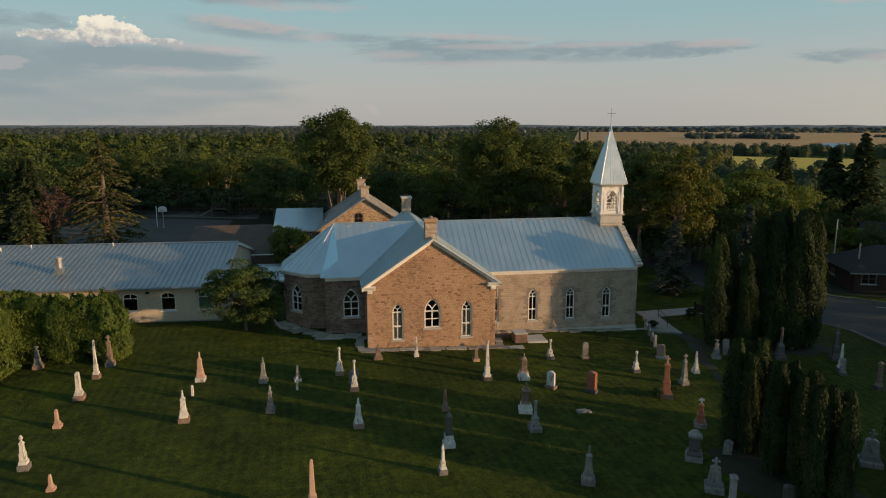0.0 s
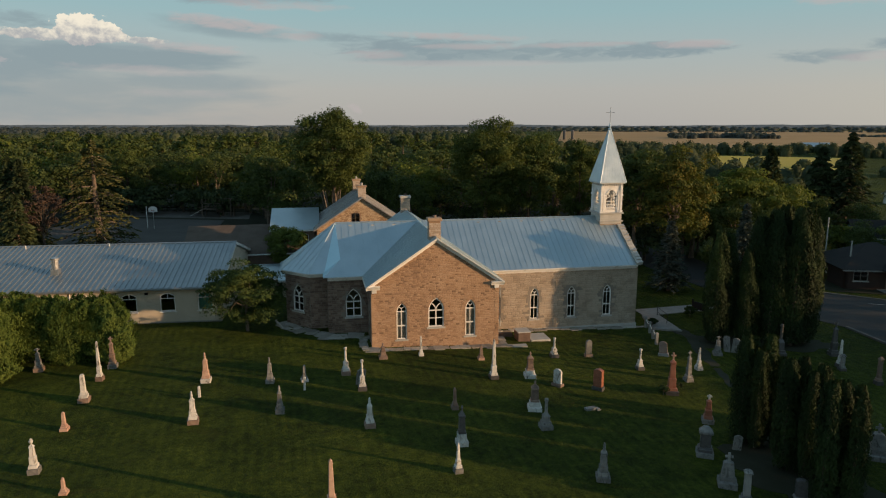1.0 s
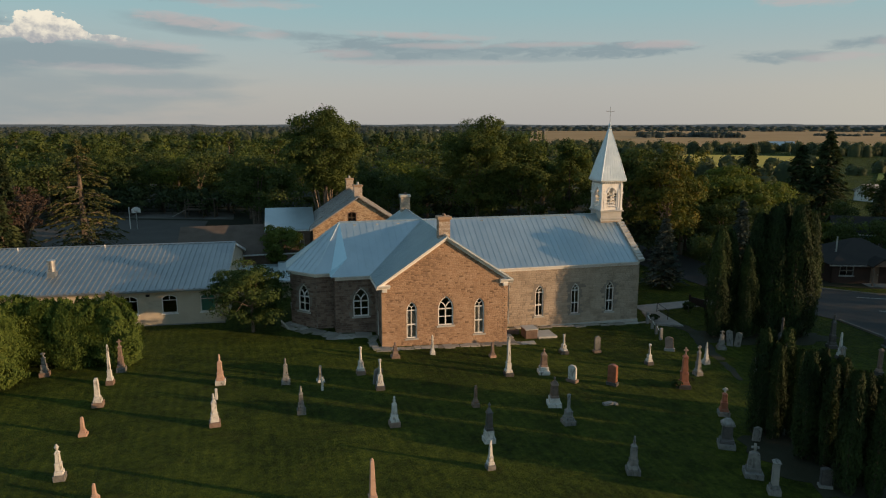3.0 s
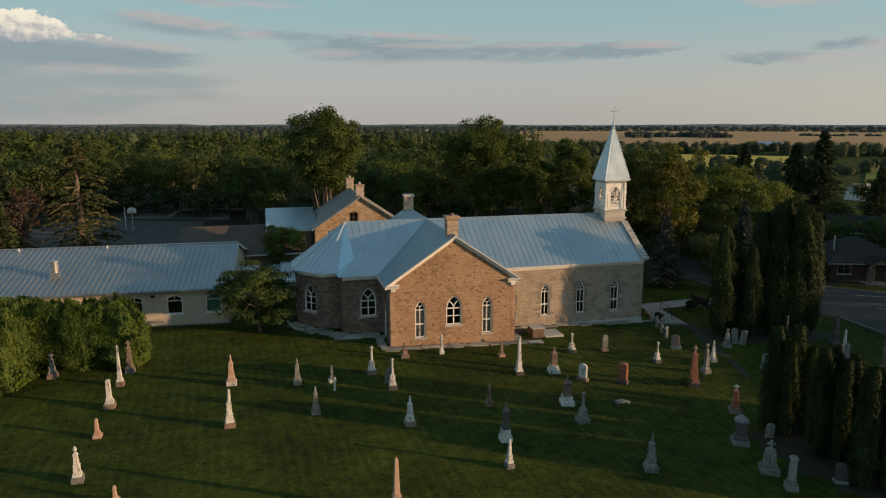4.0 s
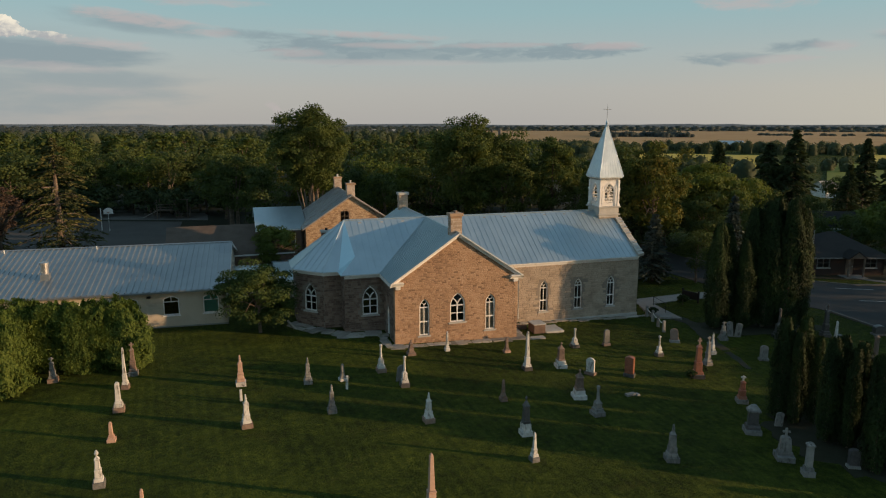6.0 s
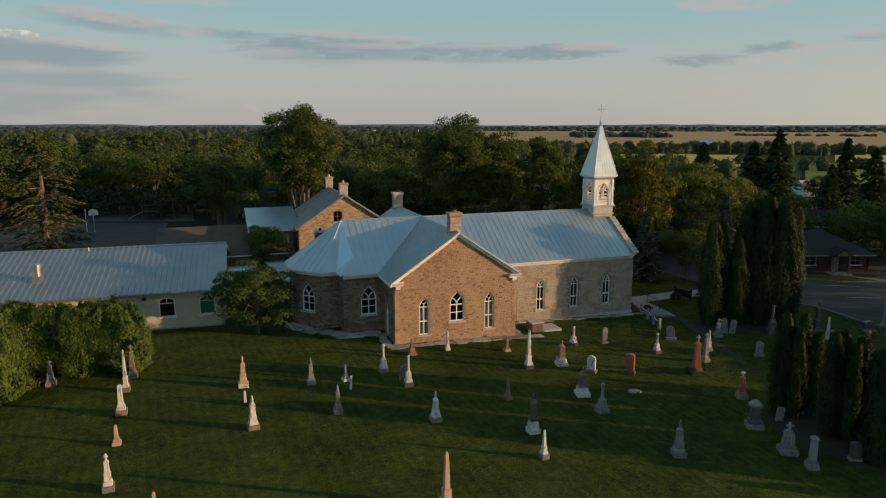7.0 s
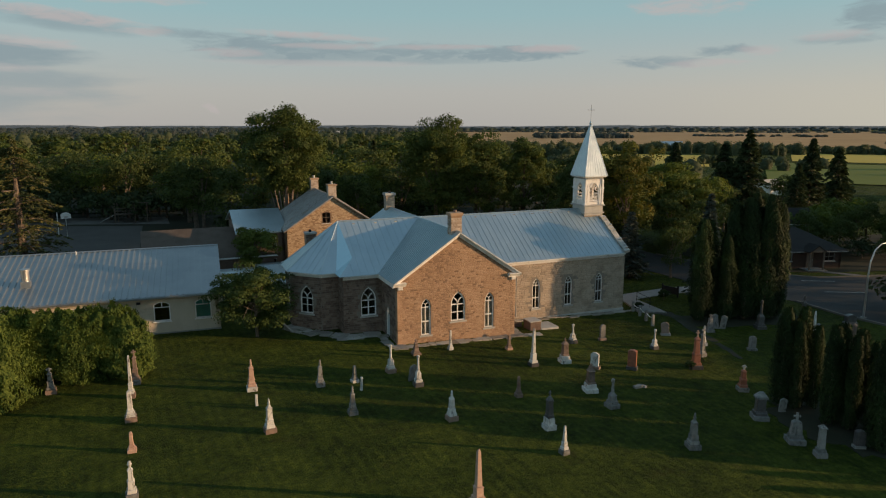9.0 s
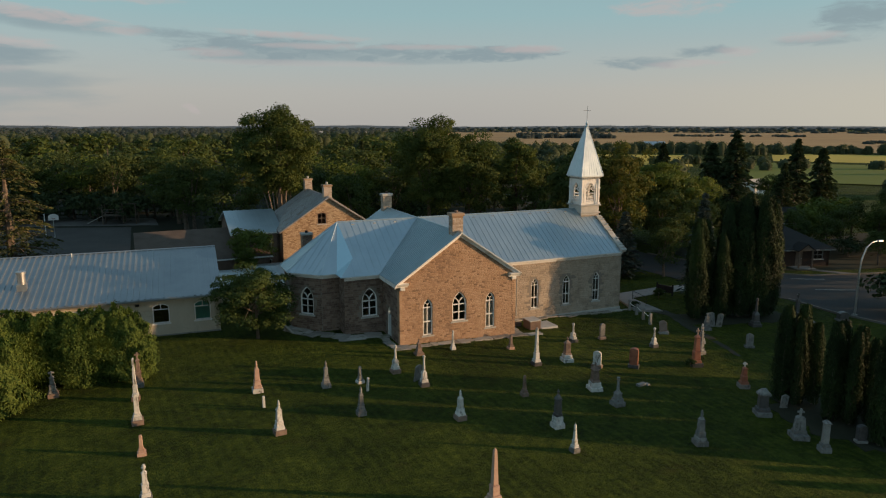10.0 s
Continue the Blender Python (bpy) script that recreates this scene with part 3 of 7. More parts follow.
        rows.append([bm.verts.new(m @ Vector((p[0] + k * s.x, y, p[1] + k * s.y))) for k, y in ((-1, y0), (1, y0), (1, y1), (-1, y1))])
    for a, b in zip(rows, rows[1:]):
        for k in range(4):
            bm.faces.new((a[k], a[(k + 1) % 4], b[(k + 1) % 4], b[k]))
    bm.faces.new(rows[0][::-1])
    bm.faces.new(rows[-1])
    return bm


def inside(p, loop):
    x, z = p
    hit = False
    for i in range(len(loop)):
        (x0, z0), (x1, z1) = loop[i], loop[i - 1]
        if (z0 > z) != (z1 > z) and x < (x1 - x0) * (z - z0) / (z1 - z0) + x0:
            hit = not hit
    return hit


def grown(loop, by):
    """An outline pushed outwards from its middle line."""
    cx = sum(p[0] for p in loop) / len(loop)
    cz = sum(p[1] for p in loop) / len(loop)
    out = []
    for x, z in loop:
        d = math.hypot(x - cx, z - cz)
        out.append((x + (x - cx) / d * by, z + (z - cz) / d * by))
    return out


def stone_shapes(name, material, count, rng, depth):
    """Some rough stones of unit width and height: a raised face with chamfered, uneven edges."""
    shapes = []
    for _ in range(count):
        j = lambda s: rng.uniform(-s, s)
        back = [(-0.5 + j(0.015), 0.0, -0.5 + j(0.03)), (0.5 + j(0.015), 0.0, -0.5 + j(0.03)), (0.5 + j(0.015), 0.0, 0.5 + j(0.03)), (-0.5 + j(0.015), 0.0, 0.5 + j(0.03))]
        front = [(x * 0.93, -depth * rng.uniform(0.6, 1.2), z * 0.86) for x, y, z in back]
        verts = back + front + [(j(0.15), -depth * rng.uniform(1.1, 1.6), j(0.15))]
        faces = [(0, 1, 5, 4), (1, 2, 6, 5), (2, 3, 7, 6), (3, 0, 4, 7), (4, 5, 8), (5, 6, 8), (6, 7, 8), (7, 4, 8)]
        mesh = bpy.data.meshes.new(name)
        mesh.from_pydata(verts, [], faces)
        mesh.materials.append(M[material])
        shapes.append((mesh, verts, faces))
    return shapes


def masonry(parent, outline, holes, m, material, rng, course, length, depth=0.018, single=300, joint=0.018, name="stone", near=None):
    """Courses of stones over a wall's face: the nearest as objects of their own, the rest joined."""
    lo_x, hi_x = min(p[0] for p in outline), max(p[0] for p in outline)
    lo_z, hi_z = min(p[1] for p in outline), max(p[1] for p in outline)
    big = [grown(h, 0.05) for h in holes]
    spots = []
    z = lo_z
    while z < hi_z:
        h = rng.uniform(*course)
        x = lo_x - rng.uniform(0, length[0])
        while x < hi_x:
            l = rng.uniform(*length)
            x0, x1 = max(x, lo_x), min(x + l, hi_x)
            x += l
            if x1 - x0 < 0.08:
                continue
            test = [(x0 + 0.02, z + 0.02), (x1 - 0.02, z + 0.02), (x1 - 0.02, z + h - 0.02), (x0 + 0.02, z + h - 0.02), ((x0 + x1) / 2, z + h / 2)]
            if all(inside(p, outline) for p in test) and not any(inside(p, b) for p in test for b in big):
                spots.append(((x0 + x1) / 2, z + h / 2, x1 - x0 - joint, h - joint))
        z += h
    shapes = stone_shapes(name, material, 9, rng, depth)
    order = sorted(range(len(spots)), key=near or (lambda i: -spots[i][0])) if near is None else sorted(range(len(spots)), key=lambda i: near(spots[i]))
    verts, faces = [], []
    for rank, i in enumerate(order):
        x, zc, wd, ht = spots[i]
        mesh, vs, fs = shapes[rng.randrange(len(shapes))]
        turn = m @ Matrix.Translation((x, 0, zc)) @ Matrix.Diagonal((wd, 1, ht, 1))
        if rank < single:
            ob = link(name, mesh, parent)
            ob.matrix_basis = turn
        else:
            k = len(verts)
            verts += [turn @ Vector(v) for v in vs]
            faces += [tuple(a + k for a in f) for f in fs]
    if faces:
        tagged(from_arrays("stonework", verts, faces, material, parent), "", kind="stuff")


def seam_mesh(material):
    bm = block(-0.5, 0.5, 0.0, 1.0, 0.0, 1.0)
    mesh = bpy.data.meshes.new("seam")
    bm.to_mesh(mesh)
    bm.free()
    mesh.materials.append(M[material])
    return mesh


SEAMS = {k: seam_mesh(k) for k in ("metal_roof", "hall_roof", "spire_metal", "old_tin")}


def seams(parent, pts, down, step, material, wide=0.03, high=0.028, start=0.5):
    """Standing seams that run along 'down' over a flat roof polygon."""
    pts = [Vector(p) for p in pts]
    nrm = (pts[1] - pts[0]).cross(pts[2] - pts[0]).normalized()
    if nrm.z < 0:
        nrm = -nrm
    down = Vector(down)
    down = (down - nrm * down.dot(nrm)).normalized()
    side = down.cross(nrm).normalized()
    o = pts[0]
    flat = [((p - o).dot(side), (p - o).dot(down)) for p in pts]
    lo, hi = min(f[0] for f in flat), max(f[0] for f in flat)
    s = lo + step * start
    while s < hi - 0.02:
        cuts = []
        for i in range(len(flat)):
            (a0, b0), (a1, b1) = flat[i], flat[i - 1]
            if (a0 > s) != (a1 > s):
                cuts.append(b0 + (b1 - b0) * (s - a0) / (a1 - a0))
        cuts.sort()
        for b0, b1 in zip(cuts[::2], cuts[1::2]):
            if b1 - b0 > 0.15:
                ob = link("seam", SEAMS[material], parent)
                at = o + side * s + down * b0
                basis = Matrix((side, down, nrm)).transposed().to_4x4()
                ob.matrix_basis = Matrix.Translation(at) @ basis @ Matrix.Diagonal((wide, b1 - b0, high, 1))
        s += step


def facing(x, y, z, degrees_turn):
    """A wall's frame: x along it to the right, y into the building, z up."""
    return pose(x, y, z, 0, 0, degrees_turn)


def ground_z(x, y):
    """The churchyard falls gently from the hall to the street."""
    d = math.hypot(x, y - 50)
    k = 1.0 if d < 120 else max(0.0, 1 - (d - 120) / 200)
    return -0.2 - 0.65 * math.tanh((x - 4) / 17) * k - 0.3 * (1 - k)


def lights_and_bars(parent, m, width, height, spring, two_lights, transoms, frame_w=0.09, blind=None, label="white-painted pointed window with dark glass"):
    """A pointed church window: frame, tracery, panes and sill, as a part of its building."""
    outer = arch(width, height, spring)
    scale_x = (width - 2 * frame_w) / width
    inner = [(x * scale_x, frame_w + (z - 0) * (height - 2.2 * frame_w) / height) for x, z in outer]
    bm = bmesh.new()
    ring(bm, outer, inner, 0.06, 0.2, m)
    win = part("window", bm, "white_paint", parent, label)
    b2 = bmesh.new()
    half = width / 2 - frame_w
    top = height - frame_w
    if two_lights:
        bar(b2, [(0, frame_w), (0, spring + 0.05)], 0.09, 0.08, 0.18, m)
        for s in (-1, 1):
            r = width * 0.62
            pts = []
            for i in range(7):
                a = i / 6 * 0.95
                pts.append((s * (r - r * math.cos(a)), spring + r * math.sin(a) * 0.86))
            pts = [p for p in pts if inside(p, outer)]
            bar(b2, pts, 0.085, 0.08, 0.18, m)
    else:
        bar(b2, [(0, frame_w), (0, height * 0.84)], 0.05, 0.09, 0.17, m)
        for s in (-1, 1):
            bar(b2, [(0, height * 0.84), (s * half * 0.55, height * 0.89)], 0.05, 0.09, 0.17, m)
    for t, k in transoms:
        bar(b2, [(-half, t), (half, t)], k, 0.085, 0.175, m)
    part("mullion", b2, "white_paint", win)
    b3 = bmesh.new()
    vs = [b3.verts.new(m @ Vector((x, 0.14, z))) for x, z in inner]
    b3.faces.new(vs)
    g = part("pane", b3, "glass", win, "dark reflecting glass")
    g.visible_shadow = False
    if blind:
        b4 = bmesh.new()
        vs = [b4.verts.new(m @ Vector((x * 0.96, 0.22, min(z, blind)))) for x, z in ((-half, frame_w), (half, frame_w), (half, blind), (-half, blind))]
        b4.faces.new(vs)
        part("blind", b4, "blind", win, "pale drawn blind behind the glass")
    part("sill", box(bmesh.new(), -width / 2 - 0.12, width / 2 + 0.12, -0.07, 0.16, -0.13, 0.0, m=m), "coping", win, "pale stone sill")
    return win
# ---- ground ----
def build_ground():
    def spread(lo, hi, n, power):
        out = []
        for i in range(n + 1):
            s = -1 + 2 * i / n
            out.append((lo if s < 0 else hi) * abs(s) ** power)
        return out

    xs = spread(-4900, 4900, 170, 3.4)
    ys = [50 + y for y in spread(-4900, 4900, 170, 3.4)]
    verts, faces = [], []
    for y in ys:
        for x in xs:
            near = max(0.0, 1 - math.hypot(x, y - 45) / 90)
            dz = 0.05 * near * noise.noise(Vector((x * 0.12, y * 0.12, 0.0))) + 0.015 * near * noise.noise(Vector((x * 0.9, y * 0.9, 3.0)))
            verts.append((x, y, ground_z(x, y) + dz))
    w_ = len(xs)
    for j in range(len(ys) - 1):
        for i in range(w_ - 1):
            faces.append((j * w_ + i, j * w_ + i + 1, (j + 1) * w_ + i + 1, (j + 1) * w_ + i))
    g = from_arrays("ground", verts, faces, "grass")
    g.data.shade_smooth()
    tagged(g, "mown green churchyard lawn and open land beyond", "lawn", kind="structure")


build_ground()

# ---- church ----
TURN_CHURCH = 9.5
CHURCH = pose(-0.9, 51.13, 0, 0, 0, TURN_CHURCH)
EAVE, RIDGE, MID = 5.1, 8.8, 9.1          # roof edge, ridge height, ridge line
UL, UR, UC = -5.05, 5.15, 0.05            # transept sides and middle
BASE = -1.6


def build_church():
    rng = random.Random(4)
    church = thing("church", "cruciform stone church with metal roofs and white steeple", "church", CHURCH)

    # transept gable towards the graves
    def gable_outline(h, peak, eave=EAVE):
        return [(-h, BASE), (h, BASE), (h, eave), (0, peak), (-h, eave)]

    hw = (UR - UL) / 2
    front = facing(UC, 0, 0, 0)
    side_w, mid_w = arch(0.82, 2.95, 2.25), arch(1.25, 2.4, 1.35)
    holes = [[(x - 2.75, z + 0.68) for x, z in side_w], [(x + 0.0, z + 1.55) for x, z in mid_w], [(x + 2.78, z + 0.68) for x, z in side_w]]
    out = gable_outline(hw, 8.62)
    gable = part("gable_wall", pierced(out, holes, 0.5, front), "mortar", church, "coursed reddish-brown rubble stone gable wall")
    stone_out = [(-hw + 0.02, -0.35), (hw - 0.02, -0.35), (hw - 0.02, EAVE), (0, 8.6), (-hw + 0.02, EAVE)]
    masonry(gable, stone_out, holes, front, "gable_stone", rng, (0.11, 0.16), (0.14, 0.34), depth=0.013, joint=0.014, near=lambda s: abs(s[1] - 2.4) + 0.3 * abs(s[0]))
    lights_and_bars(church, front @ Matrix.Translation((-2.75, 0, 0.68)), 0.82, 2.95, 2.25, False, [(1.1, 0.1), (2.25, 0.08)], 0.075, blind=2.2, label="tall narrow white pointed window with pale blind")
    lights_and_bars(church, front @ Matrix.Translation((2.78, 0, 0.68)), 0.82, 2.95, 2.25, False, [(1.1, 0.1), (2.25, 0.08)], 0.075, blind=2.2, label="tall narrow white pointed window with pale blind")
    lights_and_bars(church, front @ Matrix.Translation((0, 0, 1.55)), 1.25, 2.4, 1.35, True, [(0.72, 0.06), (1.35, 0.09)])
    # dressed stones over the openings
    for cx, z0, wd, sp, n in ((-2.75, 0.68, 0.82, 2.25, 8), (0, 1.55, 1.25, 1.35, 9), (2.78, 0.68, 0.82, 2.25, 8)):
        hgt = 2.95 if wd < 1 else 2.4
        path = arch(wd + 0.06, hgt + 0.03, sp)[2:]
        for i in range(len(path) - 1):
            (xa, za), (xb, zb) = path[i], path[i + 1]
            mx, mz = (xa + xb) / 2, (za + zb) / 2
            ang = math.degrees(math.atan2(zb - za, xb - xa))
            bm = block(-0.055, 0.055, -0.03, 0.0, 0.0, 0.3, 1.0)
            bmesh.ops.transform(bm, matrix=front @ Matrix.Translation((cx + mx, 0, z0 + mz)) @ pose(0, 0, 0, 0, 180 - ang, 0), verts=bm.verts)
            part("voussoir", bm, "gable_stone", gable)
    # corner stones
    for s, x in ((1, UL), (-1, UR)):
        z = -0.3
        i = 0
        while z < 4.9:
            h = rng.uniform(0.14, 0.2)
            l = 0.34 if i % 2 else 0.2
            x0, x1 = (x - 0.03, x + l) if s > 0 else (x - l, x + 0.03)
            part("quoin", block(x0, x1, -0.04, 0.4, z, z + h - 0.02, 1.0, 0.015), "gable_stone", gable)
            z += h
            i += 1

    pipe = tube(bmesh.new(), [(UR + 0.14, -0.1, EAVE - 0.5), (UR + 0.14, -0.02, EAVE - 0.75), (UR + 0.14, -0.02, 1.6), (UR + 0.2, 0.05, 1.3)], 0.05, 8)
    part("downpipe", pipe, "coping", church, "grey metal downpipe")

    # transept flanks; the west one has a door
    door_hole = [(x + 1.7, z) for x, z in arch(1.0, 2.9, 2.1, -0.2)]
    west = facing(UL, 4.2, 0, -90)
    flank = [(0, BASE), (3.7, BASE), (3.7, EAVE), (0, EAVE)]
    # West flank, away from the sun, uses the stone darkened for shade.
    wall = part("flank_wall", pierced(flank, [door_hole], 0.45, west), "grey_mortar", church, "brown stone side wall, its shade partly put into the colour")
    masonry(wall, [(0, -0.3), (3.7, -0.3), (3.7, EAVE), (0, EAVE)], [door_hole], west, "brown_and_shaded_stone", rng, (0.18, 0.28), (0.3, 0.7), single=0)
    dm = west @ Matrix.Translation((1.7, 0, -0.2))
    door = part("door", pierced(arch(0.98, 2.12, 2.11), [], 0.06, dm @ Matrix.Translation((0, 0.14, 0))), "door_paint", church, "pale grey painted side door under a pointed light")
    part("door_frame", ring(bmesh.new(), arch(1.0, 2.9, 2.1), [(x * 0.86, z * 0.97 + 0.01) for x, z in arch(1.0, 2.9, 2.1)], 0.08, 0.2, dm), "white_paint", door)
    b = bmesh.new()
    b.faces.new([b.verts.new(dm @ Vector((x * 0.86, 0.16, z))) for x, z in arch(1.0, 2.88, 2.1)[2:]])
    part("pane", b, "glass", door)
    part("handle", box(bmesh.new(), 0.3, 0.36, 0.08, 0.16, 1.0, 1.14, m=dm), "black_iron", door)
    east = facing(UR, 0.5, 0, 90)
    ew = part("flank_wall", pierced([(0, BASE), (3.7, BASE), (3.7, EAVE), (0, EAVE)], [], 0.45, east), "grey_mortar", church)
    masonry(ew, [(0, -0.4), (3.7, -0.4), (3.7, EAVE), (0, EAVE)], [], east, "brown_and_shaded_stone", rng, (0.18, 0.28), (0.3, 0.7), single=0)

    # nave wall with four tall windows
    nave = facing(UR, 4.0, 0, 0)
    nl = 19.2 - UR
    shape = arch(0.78, 2.8, 2.15)
    spots = [6.1 - UR, 9.55 - UR, 12.98 - UR, 16.35 - UR]
    nholes = [[(x + s, z + 0.52) for x, z in shape] for s in spots]
    nw = part("nave_wall", pierced([(0, BASE), (nl, BASE), (nl, EAVE - 0.05), (0, EAVE - 0.05)], nholes, 0.5, nave), "grey_mortar", church, "coursed pale grey limestone nave wall")
    masonry(nw, [(0, -0.95), (nl, -0.95), (nl, EAVE - 0.1), (0, EAVE - 0.1)], nholes, nave, "grey_stone", rng, (0.15, 0.23), (0.28, 0.72), depth=0.016, joint=0.016, near=lambda s: abs(s[1] - 2))
    for s in spots:
        lights_and_bars(church, nave @ Matrix.Translation((s, 0, 0.52)), 0.78, 2.8, 2.15, False, [(1.0, 0.1), (2.15, 0.08)], 0.08, label="tall narrow white pointed window in grey stone")
    # plinth course
    part("plinth", block(UR, 19.25, 3.9, 4.05, BASE, -0.35, 1.0, 0.02), "coping", church, "pale stone plinth course")

    # nave end and back, chancel, apse
    part("end_wall", pierced([(0, BASE), (10.2, BASE), (10.2, EAVE), (5.1, RIDGE + 0.1), (0, EAVE)], [], 0.5, facing(19.2, 4.0, 0, 90)), "grey_stone", church, "stone front wall with stepped coping")
    part("back_wall", pierced([(0, BASE), (26.5, BASE), (26.5, EAVE), (0, EAVE)], [], 0.45, facing(19.2, 14.2, 0, 180)), "grey_stone", church)
    part("back_gable_wall", pierced(gable_outline(hw, 8.62), [], 0.45, facing(UC, 18.2, 0, 180)), "brown_and_shaded_stone", church)
    for x, a in ((UL, -90), (UR, 90)):
        part("back_flank_wall", pierced([(0, BASE), (3.9, BASE), (3.9, EAVE), (0, EAVE)], [], 0.4, facing(x, 17.8 if a < 0 else 14.0, 0, a)), "brown_and_shaded_stone", church)
    ch = facing(-8.3, 4.0, 0, 0)
    cl = UL + 8.3
    cshape = arch(1.3, 2.42, 1.3)
    chole = [(x + 2.1, z + 1.58) for x, z in cshape]
    # Chancel wall beside the transept: same stone with shade in its tone.
    cw = part("chancel_wall", pierced([(0, BASE), (cl, BASE), (cl, EAVE - 0.05), (0, EAVE - 0.05)], [chole], 0.5, ch), "grey_mortar", church, "brown stone chancel wall, its shade partly put into the colour")
    masonry(cw, [(0, -0.3), (cl, -0.3), (cl, EAVE - 0.1), (0, EAVE - 0.1)], [chole], ch, "brown_and_shaded_stone", rng, (0.14, 0.21), (0.22, 0.55), single=120, near=lambda s: abs(s[1] - 2))
    lights_and_bars(church, ch @ Matrix.Translation((2.1, 0, 1.58)), 1.3, 2.42, 1.3, True, [(0.72, 0.06), (1.3, 0.09)])
    cwest = facing(-8.3, 6.0, 0, -90)
    e = part("chancel_end_wall", pierced([(0, BASE), (2.0, BASE), (2.0, EAVE), (0, EAVE)], [], 0.4, cwest), "grey_mortar", church)
    masonry(e, [(0, -0.3), (2.0, -0.3), (2.0, EAVE), (0, EAVE)], [], cwest, "brown_and_shaded_stone", rng, (0.14, 0.21), (0.22, 0.55), single=0)

    def octagon(ap):
        h = ap * math.tan(math.pi / 8)
        c = Vector((-8.3, MID))
        return [c + Vector(p) for p in ((0.0, -ap), (-h, -ap), (-ap, -h), (-ap, h), (-h, ap), (0.0, ap))]

    wallp = octagon(3.5)
    for i in range(5):
        a, b_ = wallp[i], wallp[i + 1]
        # walk the wall so that the building lies behind it
        d = a - b_
        ang = math.degrees(math.atan2(d.y, d.x))
        m = facing(b_.x, b_.y, 0, ang)
        L = d.length
        loop = [(0, BASE), (L, BASE), (L, EAVE - 0.05), (0, EAVE - 0.05)]
        hole = [[(x + L / 2, z + 1.6) for x, z in arch(1.25, 2.36, 1.28)]] if i in (1, 2, 3) else []
        # Apse sides also get the stone whose colour includes some shade.
        aw = part("apse_wall", pierced(loop, hole, 0.45, m), "grey_mortar", church, "brown stone apse wall, its shade partly put into the colour")
        masonry(aw, [(0, -0.3), (L, -0.3), (L, EAVE - 0.1), (0, EAVE - 0.1)], hole, m, "brown_and_shaded_stone", rng, (0.14, 0.21), (0.22, 0.55), single=60 if i == 1 else 0, near=lambda s: abs(s[1] - 2))
        if hole:
            lights_and_bars(church, m @ Matrix.Translation((L / 2, 0, 1.6)), 1.25, 2.36, 1.28, True, [(0.72, 0.06), (1.28, 0.09)])
    part("interior_floor", block(-11, 18.9, 4.6, 13.6, -0.2, 0.0), "dark_inside", church)

    # ---- roofs ----
    o = 0.42
    e0 = 4.0 - 0.36

    def roof(name, pts, down, step=0.52, material="metal_roof", start=0.5, wide=0.03, high=0.028, seam_mat=None):
        r = part(name, slab(bmesh.new(), pts, 0.1), material, church, "blue-grey standing-seam metal roof")
        seams(r, pts, down, step, seam_mat or material, wide, high, start)
        return r

    tl, tr = UL - 0.4, UR + 0.4
    v0 = -0.38
    for s in (0, 1):
        def P(u, v, z):
            return (u, v if not s else 2 * MID - v, z)
        dv = (0, -1, -0.68) if not s else (0, 1, -0.68)
        roof("nave_roof", [P(UC, MID, RIDGE), P(18.95, MID, RIDGE), P(18.95, e0, EAVE), P(tr, e0, EAVE)], dv)
        roof("chancel_roof", [P(UC, MID, RIDGE), P(tl, e0, EAVE), P(-8.65, e0, EAVE), P(-7.15, 5.35, 6.26), P(-7.4, MID, RIDGE)], dv, 0.6)
        roof("transept_roof", [P(UC, v0, RIDGE - 0.01), P(UC, MID, RIDGE - 0.01), P(tr, e0, EAVE), P(tr, v0, EAVE)], (1, 0, -0.68), 0.5)
        roof("transept_roof", [P(UC, v0, RIDGE - 0.01), P(tl, v0, EAVE), P(tl, e0, EAVE), P(UC, MID, RIDGE - 0.01)], (-1, 0, -0.68), 0.3 if not s else 0.5, wide=0.1 if not s else 0.03, high=0.06 if not s else 0.03)
        part("hip_roof", slab(bmesh.new(), [P(-8.65, e0, EAVE), P(-7.15, 5.35, 6.26), P(-8.65, 5.6, EAVE)], 0.05), "sky_lit_metal", church)
    ap = octagon(3.85)
    ap[0], ap[5] = Vector((-8.55, ap[0].y)), Vector((-8.55, ap[5].y))
    peak = (-7.4, MID, RIDGE + 0.01)
    for i in range(5):
        a, b_ = ap[i], ap[i + 1]
        pts = [peak, (a.x, a.y, EAVE), (b_.x, b_.y, EAVE)]
        if i == 0:
            pts = [peak, (-7.15, 5.35, 6.26), (a.x, a.y, EAVE), (b_.x, b_.y, EAVE)]
            bm = bmesh.new()
            slab(bm, [pts[0], pts[2], pts[3]], 0.06)
            part("apse_roof", bm, "metal_roof", church)
            # Apse facet in the tinted metal, so it reads as catching more sky.
            part("hip_flashing", slab(bmesh.new(), [pts[0], pts[1], pts[2]], 0.06), "sky_lit_metal", church, "apse roof facet with the sky's reflection put into its colour")
            continue
        if i == 4:
            bm = bmesh.new()
            slab(bm, [peak, (a.x, a.y, EAVE), (b_.x, b_.y, EAVE)], 0.06)
            slab(bm, [peak, (b_.x, b_.y, EAVE), (-7.15, 2 * MID - 5.35, 6.26)], 0.06)
            part("apse_roof", bm, "metal_roof", church)
            continue
        mid = (a + b_) / 2
        roof("apse_roof", pts, (mid.x - peak[0], mid.y - peak[1], EAVE - RIDGE), 0.55)
        # hip cap
        b2 = bmesh.new()
        tube(b2, [peak, (b_.x, b_.y, EAVE + 0.02)], 0.05, 5)
        part("hip_cap", b2, "metal_roof", church)
    b2 = bmesh.new()
    tube(b2, [peak, (ap[1].x, ap[1].y, EAVE + 0.02)], 0.05, 5)
